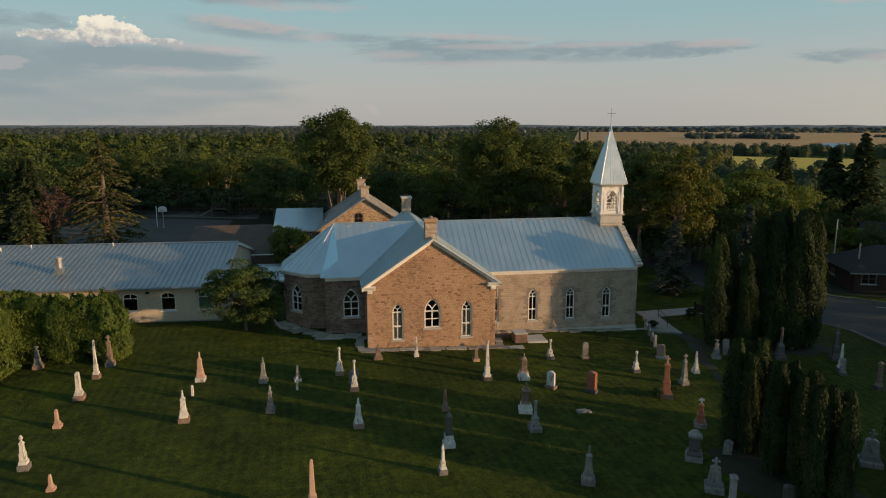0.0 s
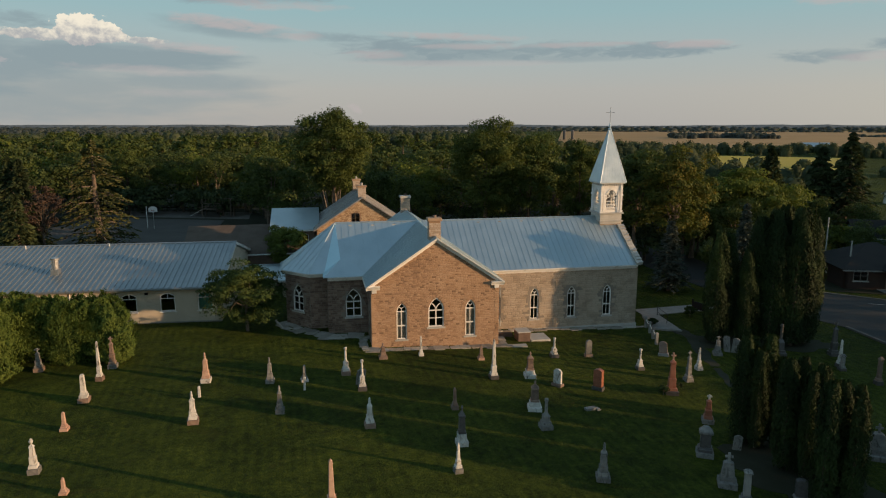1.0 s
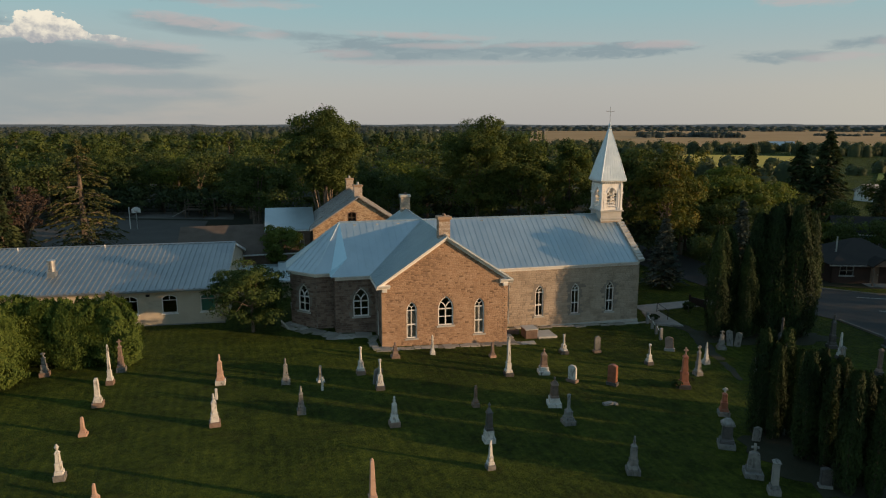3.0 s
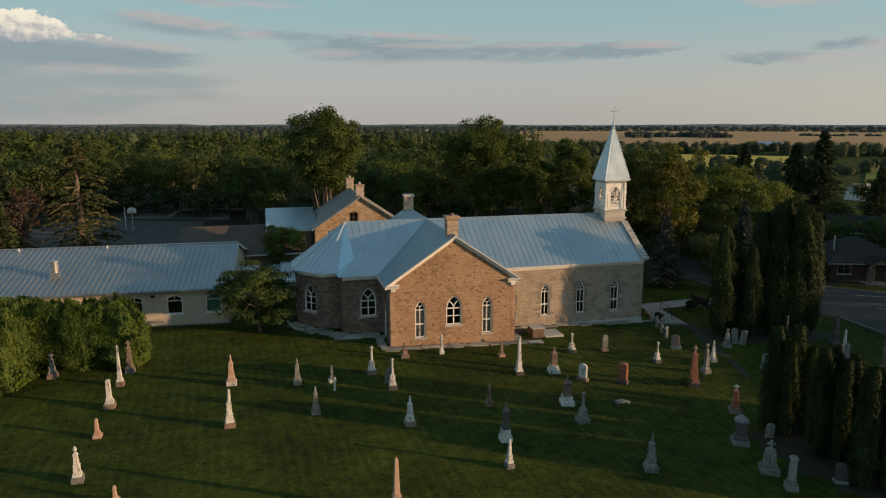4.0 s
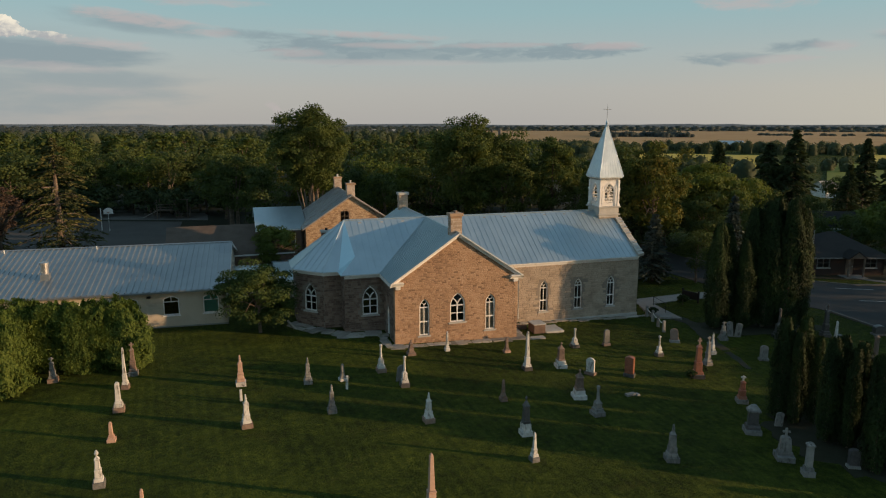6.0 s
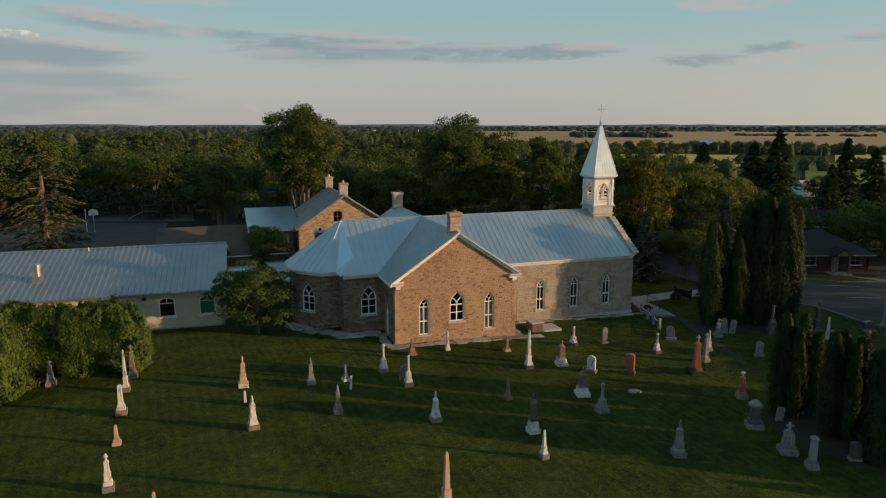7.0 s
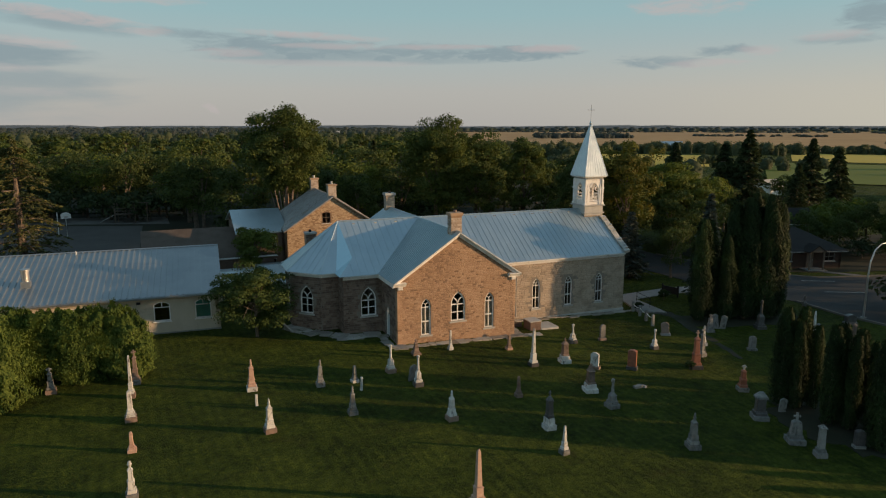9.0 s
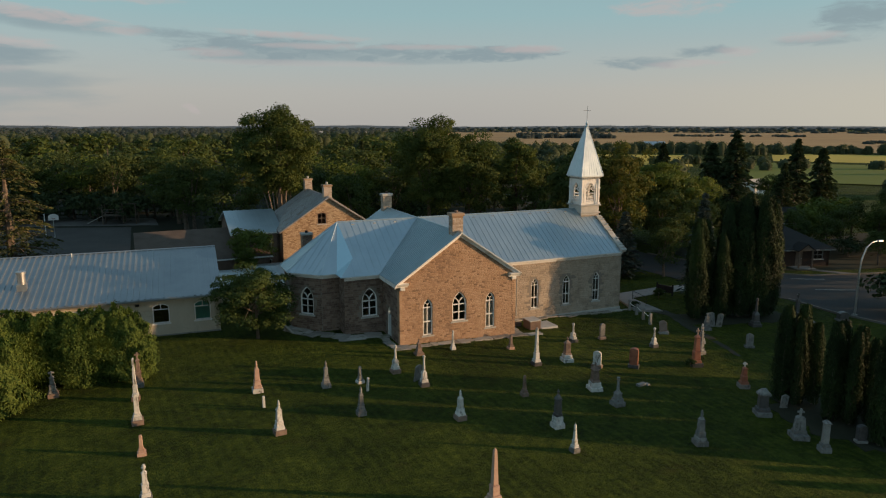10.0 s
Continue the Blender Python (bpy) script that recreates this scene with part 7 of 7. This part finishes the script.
    words = {"obelisk": "tall tapering obelisk on a stepped base", "urn": "pedestal monument topped by an urn", "cross": "pedestal monument topped by a cross", "tablet": "upright round-topped tablet on a base",
             "pillar": "square pillar with a moulded cap", "block": "thick block with a rounded top on a base", "post": "slim plain marker post", "slab": "thin old slab set straight in the grass",
             "column": "slender round column with a ball on top", "shaft": "plain tapering shaft on stepped blocks", "dome": "shouldered shaft with a small finial on a square die", "pedestal": "tapered die with a finial on a heavy block", "fallen": "fallen broken stone lying in the grass", "capped": "dark block under a wide pale gabled cap", "spired": "stepped tapering shaft with a slim finial", "shouldered": "broad shouldered stone topped by a cross"}[kind]
    if lean and kind in ("slab", "tablet"):
        words += ", leaning"
    g = thing("gravestone", f"{NAMES[top]} {words}", "gravestone", Matrix.Translation((x, y, ground_z(x, y))) @ pose(0, 0, 0, lean, lean * 0.6, TURN_CHURCH + turn), "gravestones of the churchyard")
    wide *= {"urn": 0.8, "cross": 0.8, "pillar": 0.8, "shaft": 0.78, "obelisk": 0.72}.get(kind, 0.9)
    tip = tip or top
    w_ = wide / 2
    bev = 0.02

    def blk(nm, hw, hd, z0, z1, mat, taper=1.0, label=""):
        return part(nm, block(-hw, hw, -hd, hd, z0, z1, taper, bev), mat, g, label)

    if kind == "fallen":
        blk("slab", w_, w_ * 0.45, -0.05, h, top)
        part("fragment", block(w_ * 0.9, w_ * 1.7, -0.3, 0.1, -0.05, h * 0.6, 0.8, 0.03), top, g)
        return g
    if kind == "post":
        blk("post", w_, w_, -0.3, h, top, 0.8)
        return g
    if kind == "slab":
        bm = pierced(segment_arch(wide, h + 0.3, wide * 0.22, -0.3), [], 0.1, Matrix.Translation((0, -0.05, 0)))
        part("slab", bm, top, g)
        return g
    b0 = min(0.28, h * 0.16)
    blk("base", w_, w_ if kind not in ("tablet", "block") else w_ * 0.62, -0.3, b0, low)
    if kind == "tablet":
        bm = pierced(segment_arch(wide * 0.78, h - b0, wide * 0.2, b0), [], 0.18, Matrix.Translation((0, -0.09, 0)))
        bmesh.ops.bevel(bm, geom=[e for e in bm.edges if e.calc_face_angle(0) > 1.0], offset=0.015, segments=1, affect="EDGES")
        part("tablet", bm, top, g)
        return g
    if kind == "block":
        bm = pierced(segment_arch(wide * 0.8, h - b0, wide * 0.14, b0), [], wide * 0.5, Matrix.Translation((0, -wide * 0.25, 0)))
        bmesh.ops.bevel(bm, geom=[e for e in bm.edges if e.calc_face_angle(0) > 1.0], offset=0.02, segments=1, affect="EDGES")
        part("die", bm, top, g)
        return g
    if kind == "shouldered":
        blk("plinth", w_ * 0.86, w_ * 0.5, b0, b0 + h * 0.12, top, 0.92)
        c = h * 0.7
        loop = [(-w_ * 0.72, b0 + h * 0.12), (w_ * 0.72, b0 + h * 0.12), (w_ * 0.52, c), (w_ * 0.22, c + h * 0.04), (-w_ * 0.22, c + h * 0.04), (-w_ * 0.52, c)]
        bm = pierced(loop, [], w_ * 0.7, Matrix.Translation((0, -w_ * 0.35, 0)))
        bmesh.ops.bevel(bm, geom=[e for e in bm.edges if e.calc_face_angle(0) > 0.5], offset=0.02, segments=1, affect="EDGES")
        part("die", bm, top, g)
        part("cross", box(bmesh.new(), -0.06, 0.06, -0.05, 0.05, c, h, 1.0, 0.015), tip, g)
        part("cross_arm", box(bmesh.new(), -0.19, 0.19, -0.045, 0.045, c + (h - c) * 0.5, c + (h - c) * 0.5 + 0.12, 1.0, 0.015), tip, g)
        return g
    b1 = b0 + min(0.2, h * 0.1)
    blk("plinth", w_ * 0.78, w_ * 0.78, b0, b1, low if kind in ("dome", "pedestal") else top, 0.95)
    if kind == "pillar":
        c = h - 0.2
        blk("shaft", w_ * 0.55, w_ * 0.55, b1, c, top, 0.92)
        blk("cap", w_ * 0.68, w_ * 0.68, c, c + 0.08, top)
        part("crown", block(-w_ * 0.62, w_ * 0.62, -w_ * 0.62, w_ * 0.62, c + 0.08, h, 0.3, 0.01), tip, g)
    elif kind == "shaft":
        m1 = b1 + h * 0.09
        blk("step", w_ * 0.62, w_ * 0.62, b1, m1, top, 0.94)
        blk("shaft", w_ * 0.46, w_ * 0.46, m1, h - 0.08, top, 0.8)
        part("round_top", block(-w_ * 0.36, w_ * 0.36, -w_ * 0.36, w_ * 0.36, h - 0.08, h, 0.6, 0.02), top, g)
    elif kind == "obelisk":
        d1 = b1 + h * 0.15
        blk("die", w_ * 0.56, w_ * 0.56, b1, d1, top, 0.95)
        blk("moulding", w_ * 0.62, w_ * 0.62, d1, d1 + h * 0.025, top, 0.88)
        blk("shaft", w_ * 0.42, w_ * 0.42, d1 + h * 0.025, h - wide * 0.2, top, 0.58)
        part("point", block(-w_ * 0.245, w_ * 0.245, -w_ * 0.245, w_ * 0.245, h - wide * 0.2, h, 0.2, 0.015), top, g)
    elif kind == "dome":
        d1 = h * 0.36
        blk("die", w_ * 0.7, w_ * 0.7, b1, d1, low, 0.96)
        blk("shaft", w_ * 0.52, w_ * 0.52, d1, h * 0.74, top, 0.8)
        part("dome", lathe(bmesh.new(), [(w_ * 0.44, h * 0.74), (w_ * 0.42, h * 0.8), (w_ * 0.26, h * 0.86), (0.05, h * 0.9), (0.035, h * 0.93), (0.05, h * 0.97), (0.015, h)], 12), top, g)
    elif kind == "pedestal":
        blk("block", w_ * 0.74, w_ * 0.74, b0, h * 0.3, low)
        blk("step", w_ * 0.66, w_ * 0.66, h * 0.3, h * 0.37, top, 0.94)
        blk("die", w_ * 0.54, w_ * 0.54, h * 0.37, h * 0.72, top, 0.86)
        blk("cap", w_ * 0.56, w_ * 0.56, h * 0.72, h * 0.76, top)
        part("roof", block(-w_ * 0.5, w_ * 0.5, -w_ * 0.5, w_ * 0.5, h * 0.76, h * 0.86, 0.35, 0.01), top, g)
        part("finial", lathe(bmesh.new(), [(0.06, h * 0.85), (0.045, h * 0.89), (0.075, h * 0.94), (0.02, h)], 10), top, g)
    elif kind == "capped":
        blk("step", w_ * 0.86, w_ * 0.62, b0, h * 0.3, top, 0.96)
        blk("die", w_ * 0.62, w_ * 0.46, h * 0.3, h * 0.76, top, 0.96)
        blk("cap", w_ * 0.8, w_ * 0.6, h * 0.76, h * 0.84, tip)
        part("gable", block(-w_ * 0.78, w_ * 0.78, -w_ * 0.58, w_ * 0.58, h * 0.84, h, 0.35, 0.02), tip, g)
    elif kind == "spired":
        blk("step", w_ * 0.64, w_ * 0.64, b1, h * 0.36, top, 0.92)
        blk("moulding", w_ * 0.66, w_ * 0.66, h * 0.36, h * 0.39, top, 0.9)
        blk("shaft", w_ * 0.5, w_ * 0.5, h * 0.39, h * 0.7, top, 0.84)
        blk("cap", w_ * 0.5, w_ * 0.5, h * 0.7, h * 0.735, top, 0.9)
        part("shoulder", block(-w_ * 0.42, w_ * 0.42, -w_ * 0.42, w_ * 0.42, h * 0.735, h * 0.8, 0.45, 0.012), top, g)
        part("finial", lathe(bmesh.new(), [(0.085, h * 0.79), (0.06, h * 0.84), (0.085, h * 0.87), (0.06, h * 0.9), (0.05, h * 0.97), (0.03, h)], 10), tip, g)
    elif kind == "column":
        d1 = h * 0.42
        blk("die", w_ * 0.58, w_ * 0.58, b1, d1, top, 0.9)
        part("gablet", block(-w_ * 0.6, w_ * 0.6, -w_ * 0.6, w_ * 0.6, d1, d1 + h * 0.09, 0.45, 0.01), top, g)
        part("shaft", lathe(bmesh.new(), [(w_ * 0.34, d1 + h * 0.07), (w_ * 0.27, d1 + h * 0.12), (w_ * 0.22, h - 0.26), (w_ * 0.32, h - 0.2), (w_ * 0.32, h - 0.17)], 14), top, g)
        part("ball", lathe(bmesh.new(), [(0.06, h - 0.18), (0.1, h - 0.14), (0.115, h - 0.09), (0.08, h - 0.03), (0.02, h)], 12), top, g)
    else:
        d1 = b1 + h * 0.2
        c = h * 0.74
        blk("die", w_ * 0.58, w_ * 0.58, b1, d1, top, 0.95)
        blk("moulding", w_ * 0.63, w_ * 0.63, d1, d1 + h * 0.03, top, 0.9)
        blk("shaft", w_ * 0.46, w_ * 0.46, d1 + h * 0.03, c, top, 0.78)
        blk("cap", w_ * 0.46, w_ * 0.46, c, c + h * 0.035, top)
        part("roof", block(-w_ * 0.4, w_ * 0.4, -w_ * 0.4, w_ * 0.4, c + h * 0.035, c + h * 0.09, 0.35, 0.008), top, g)
        z = c + h * 0.08
        r = h - z
        if kind == "urn":
            part("urn", lathe(bmesh.new(), [(0.055, z), (0.04, z + r * 0.15), (0.09, z + r * 0.4), (0.105, z + r * 0.55), (0.06, z + r * 0.7), (0.08, z + r * 0.76), (0.025, h)], 12), top, g)
        else:
            part("cross", box(bmesh.new(), -0.05, 0.05, -0.05, 0.05, z, h, 1.0, 0.012), tip, g)
            part("cross_arm", box(bmesh.new(), -0.15, 0.15, -0.045, 0.045, z + r * 0.52, z + r * 0.52 + 0.1, 1.0, 0.012), tip, g)
    return g


W_, G_, R_, P_, D_, B_ = "white_marble", "grey_marble", "red_granite", "pink_granite", "dark_granite", "brown_granite"
grave("cross", -28.74, 45.1, 1.65, 0.78, G_, B_, 5)
grave("obelisk", -23.67, 43.3, 2.75, 0.66, W_, B_, -4)
grave("cross", -23.9, 45.7, 2.28, 0.74, B_, G_, 0)
grave("shaft", -22.95, 39.75, 1.8, 0.82, W_, B_, 3)
grave("shaft", -22.06, 35.75, 1.1, 0.56, P_, P_, 0)
grave("urn", -21.07, 31.05, 1.82, 0.66, W_, G_, 4)
grave("spired", -16.46, 43.0, 2.05, 0.72, P_, W_, 0)
grave("spired", -15.17, 36.65, 1.95, 0.7, W_, B_, 6)
grave("post", -16.05, 40.4, 0.72, 0.2, W_, W_, 0)
grave("spired", -12.15, 42.85, 1.8, 0.62, G_, G_, -3)
grave("shaft", -9.9, 43.2, 1.15, 0.62, G_, W_, 10)
grave("post", -9.62, 41.65, 0.92, 0.18, W_, W_, 0, 3)
grave("spired", -10.48, 38.15, 1.74, 0.6, G_, G_, 0)
grave("column", -7.27, 44.6, 2.0, 0.7, W_, B_, 2)
grave("column", -5.86, 41.85, 2.1, 0.66, W_, D_, -2)
grave("slab", -6.1, 42.9, 1.1, 0.75, G_, G_, 30, 6)
grave("urn", -4.88, 47.95, 1.18, 0.8, B_, B_, 0)
grave("shaft", -2.04, 48.7, 1.55, 0.46, W_, W_, 0)
grave("shaft", 2.5, 48.2, 1.2, 0.62, B_, P_, 0)
grave("obelisk", 3.09, 44.4, 2.9, 0.86, W_, D_, 0)
grave("spired", -4.91, 36.4, 1.8, 0.68, W_, B_, 3)
grave("pedestal", 0.33, 34.4, 2.3, 0.72, D_, W_, 0)
grave("obelisk", -0.01, 31.4, 1.6, 0.62, W_, G_, 5)
grave("shaft", 0.14, 39.15, 1.38, 0.56, B_, B_, 0)
grave("pedestal", 5.71, 44.85, 1.9, 0.88, B_, W_, -8)
grave("pedestal", 5.16, 39.3, 1.95, 0.95, B_, W_, -12)
grave("tablet", 7.4, 43.35, 1.22, 0.85, W_, B_, -52)
grave("column", 5.41, 36.7, 1.9, 0.8, G_, G_, 0)
grave("column", 8.27, 49.25, 1.6, 0.68, W_, D_, 0)
grave("tablet", 11.03, 49.55, 1.35, 0.68, G_, B_, 0)
grave("block", 10.09, 42.85, 1.48, 0.85, R_, D_, -48)
grave("column", 14.24, 46.9, 1.65, 0.6, W_, D_, 0)
grave("cross", 14.98, 42.4, 2.9, 1.04, R_, D_, -20, tip=P_)
grave("cross", 17.03, 44.7, 2.26, 0.7, G_, G_, 0)
grave("obelisk", 18.71, 47.0, 1.75, 0.66, W_, W_, 0)
grave("tablet", 17.15, 50.1, 1.12, 0.9, B_, G_, -30, -8)
grave("cross", 21.58, 50.35, 1.56, 0.85, G_, G_, -20)
grave("slab", 22.7, 51.1, 1.3, 0.55, G_, G_, -35, -9)
grave("slab", 23.2, 50.9, 1.3, 0.55, G_, G_, -35, 9)
grave("cross", 15.61, 37.95, 1.8, 0.85, R_, G_, -25, tip=W_)
grave("capped", 13.7, 33.8, 1.7, 1.0, D_, G_, -28, tip=G_)
grave("shouldered", 13.55, 30.65, 1.76, 1.0, G_, G_, -28)
grave("pillar", 13.7, 28.95, 1.8, 0.72, G_, G_, -28)
grave("spired", 7.31, 30.95, 2.03, 0.76, G_, G_, -18)
grave("fallen", 8.74, 39.5, 0.16, 0.8, G_, G_, 10)
grave("obelisk", -5.85, 27.4, 2.74, 0.92, P_, P_, 2)
grave("shaft", -18.6, 29.1, 0.82, 0.48, P_, P_, 0)
grave("tablet", 21.95, 45.3, 1.18, 0.8, G_, G_, -25)
grave("column", 26.64, 50.4, 2.6, 0.95, D_, D_, -20)
grave("cross", 30.94, 50.3, 2.85, 0.9, D_, D_, -20)
grave("obelisk", 29.85, 47.7, 2.2, 0.7, W_, D_, -10)
grave("pillar", 29.6, 47.0, 1.3, 0.6, G_, D_, -10)
grave("pillar", 30.48, 44.2, 2.05, 0.6, B_, D_, -10)
grave("shouldered", 23.2, 33.6, 2.0, 1.2, G_, G_, -30)
grave("slab", 15.77, 34.4, 0.92, 0.5, G_, G_, -20, 5)
grave("block", 16.62, 29.4, 1.05, 0.7, D_, G_, -25)
grave("block", 35.87, 50.1, 0.85, 1.2, D_, G_, -20)


# ---- small things ----
def post_and_chain():
    pts = [(18.15, 57.6), (18.0, 56.0), (17.75, 54.4), (17.5, 52.8)]
    for i, (x, y) in enumerate(pts):
        z = ground_z(x, y)
        p = thing("bollard", "short weathered pale post of a chain fence", "bollard", Matrix.Translation((x, y, z)), "posts of the chain fence")
        part("post", block(-0.12, 0.12, -0.12, 0.12, -0.3, 0.95, 0.92, 0.02), "grey_marble", p)
        part("cap", block(-0.14, 0.14, -0.14, 0.14, 0.95, 1.05, 0.5, 0.02), "grey_marble", p)
    for (x0, y0), (x1, y1) in zip(pts, pts[1:]):
        a, b_ = Vector((x0, y0, ground_z(x0, y0) + 0.8)), Vector((x1, y1, ground_z(x1, y1) + 0.8))
        c = thing("chain", "pale sagging chain between posts", "chain", None, "chains between the posts")
        part("strand", tube(bmesh.new(), [a.lerp(b_, t) - Vector((0, 0, 0.5 * t * (1 - t) * 1.3)) for t in (0, 0.2, 0.4, 0.6, 0.8, 1)], 0.03, 5), "white_paint", c)


post_and_chain()


def handrail():
    r = thing("handrail", "thin black iron handrail beside the landing", "handrail")
    for y in (58.2, 60.8):
        z = ground_z(20.3, y)
        part("post", tube(bmesh.new(), [(20.3, y, z), (20.3, y, z + 1.05)], 0.025, 6), "black_iron", r)
    z = ground_z(20.3, 59.5)
    part("rail", tube(bmesh.new(), [(20.3, 58.1, z + 1.05), (20.3, 60.9, z + 1.05)], 0.025, 6), "black_iron", r)
    part("rail", tube(bmesh.new(), [(20.3, 58.1, z + 0.6), (20.3, 60.9, z + 0.6)], 0.02, 6), "black_iron", r)


handrail()


def church_sign():
    z = ground_z(27.0, 63.8)
    s = thing("notice_board", "dark notice board on two posts by the path", "sign", Matrix.Translation((25.1, 62.5, z)) @ pose(0, 0, 0, 0, 0, -62))
    for x in (-0.9, 0.9):
        part("post", block(x - 0.07, x + 0.07, -0.07, 0.07, -0.3, 1.25), "black_iron", s)
    part("board", block(-0.85, 0.85, -0.05, 0.05, 0.3, 1.05, 1.0, 0.02), "black_iron", s)


church_sign()


def street_lamp(x, y, reach, turn):
    l = thing("street_lamp", "tall curved metal street lamp", "street lamp", Matrix.Translation((x, y, ground_z(x, y))) @ pose(0, 0, 0, 0, 0, turn))
    pts = [(0, 0, -0.3), (0, 0, 4.2), (0.1, 0, 5.4), (0.55, 0, 6.5), (1.3, 0, 7.0), (2.2, 0, 7.1)]
    part("pole", tube(bmesh.new(), pts, [0.1, 0.085, 0.075, 0.065, 0.055, 0.05], 8), "steel", l)
    part("head", block(2.0, 2.7, -0.14, 0.14, 7.0, 7.16, 0.8, 0.03), "steel", l)
    part("base", block(-0.2, 0.2, -0.2, 0.2, -0.3, 0.15, 1.0, 0.03), "concrete", l)


street_lamp(38.4, 51.2, 2.2, 8)


def thin_pole(x, y, h):
    p = thing("metal_pole", "thin pale metal pole beyond the street", "pole", Matrix.Translation((x, y, ground_z(x, y))))
    part("pole", tube(bmesh.new(), [(0, 0, -0.3), (0, 0, h)], [0.1, 0.07], 8), "coping", p)
    part("cap", lathe(bmesh.new(), [(0.09, h), (0.1, h + 0.1), (0.03, h + 0.16)], 8), "coping", p)


thin_pole(47.7, 80.0, 6.9)


def basketball_hoop(x, y, turn):
    b = thing("basketball_hoop", "white fan-shaped basketball backboard on a pole", "basketball hoop", Matrix.Translation((x, y, ground_z(x, y) + 0.05)) @ pose(0, 0, 0, 0, 0, turn))
    part("pole", tube(bmesh.new(), [(0, 0, -0.3), (0, 0, 2.5), (0, -0.5, 3.1)], 0.07, 8), "white_paint", b)
    part("backboard", pierced(segment_arch(1.35, 0.95, 0.35, 2.75), [], 0.05, Matrix.Translation((0, -0.55, 0))), "white_paint", b)
    rim = bmesh.new()
    tube(rim, [(0.23 * math.cos(a), -0.82 + 0.23 * math.sin(a), 3.05) for a in [i * math.pi / 6 for i in range(13)]], 0.02, 5)
    part("rim", rim, "rust_red", b)


basketball_hoop(-46.8, 110.8, 20)
tall_post = thing("white_post", "tall white post beside the hoop", "post", Matrix.Translation((-48.2, 111.6, ground_z(-48.2, 111.6))))
part("post", tube(bmesh.new(), [(0, 0, -0.3), (0, 0, 3.6)], 0.07, 8), "white_paint", tall_post)


def play_frame(x, y):
    p = thing("play_frame", "dark climbing frame with a deck and slide", "playground", Matrix.Translation((x, y, ground_z(x, y) + 0.05)))
    for px, py in ((-1.6, -1), (1.6, -1), (-1.6, 1), (1.6, 1), (3.6, -1), (3.6, 1)):
        part("post", block(px - 0.08, px + 0.08, py - 0.08, py + 0.08, -0.2, 3.4), "wood_pole", p)
    part("deck", block(-1.7, 1.7, -1.1, 1.1, 1.4, 1.55), "wood_pole", p)
    for z in (2.0, 2.5):
        part("rail", block(-1.7, 1.7, -1.12, -1.04, z, z + 0.12), "wood_pole", p)
    part("crossbeam", block(1.6, 3.7, -0.06, 0.06, 3.25, 3.4), "wood_pole", p)
    bm = bmesh.new()
    slab(bm, [(-1.7, -0.35, 1.5), (-1.7, 0.35, 1.5), (-4.2, 0.35, 0.2), (-4.2, -0.35, 0.2)], 0.08)
    part("slide", bm, "coping", p)


play_frame(-41.5, 125.0)


def far_buildings():
    def shed(x, y, lx, ly, h, r, wall, roof, turn, label, name="farm_building"):
        simple_house(name, label, pose(x, y, -0.5, 0, 0, turn), lx, ly, h, r, wall, roof, [("front", lx * 0.3, 1.0, 1.4, 1.2), ("front", lx * 0.7, 1.0, 1.4, 1.2)], category="building")
    shed(107.0, 150.0, 4.4, 4.4, 2.3, 3.7, "white_paint", "coping", 15, "white house with a pale roof beyond the spruces", "white_house")
    shed(255, 455, 16, 9, 3.5, 6, "grey_stone", "metal_roof", -25, "pale farm shed among the fields")
    shed(30, 1150, 40, 16, 6, 9, "white_paint", "coping", 0, "pale long shed among far woods")
    shed(55.5, 86.5, 6.5, 6.0, 3.4, 5.2, "teal_siding", "shaded_shingle", -20, "small teal-sided house behind the bungalow", "teal_house")
    s = thing("silo", "tall pale farm silo far behind the wood", "silo", Matrix.Translation((120, 1000, -0.5)))
    part("tower", lathe(bmesh.new(), [(2.6, 0), (2.6, 9)], 18), "white_paint", s)
    part("dome", lathe(bmesh.new(), [(2.7, 9), (2.0, 10.0), (0.2, 10.6)], 18), "coping", s)
    for x, h in ((168, 10), (178, 10)):
        s = thing("silo", "dark farm silo with a domed top", "silo", Matrix.Translation((x, 830, -0.5)), "farm silos")
        part("tower", lathe(bmesh.new(), [(1.9, 0), (1.9, h)], 18), "dark_granite", s)
        part("dome", lathe(bmesh.new(), [(2.0, h), (1.6, h + 0.9), (0.9, h + 1.5), (0.1, h + 1.7)], 18), "dark_granite", s)


far_buildings()
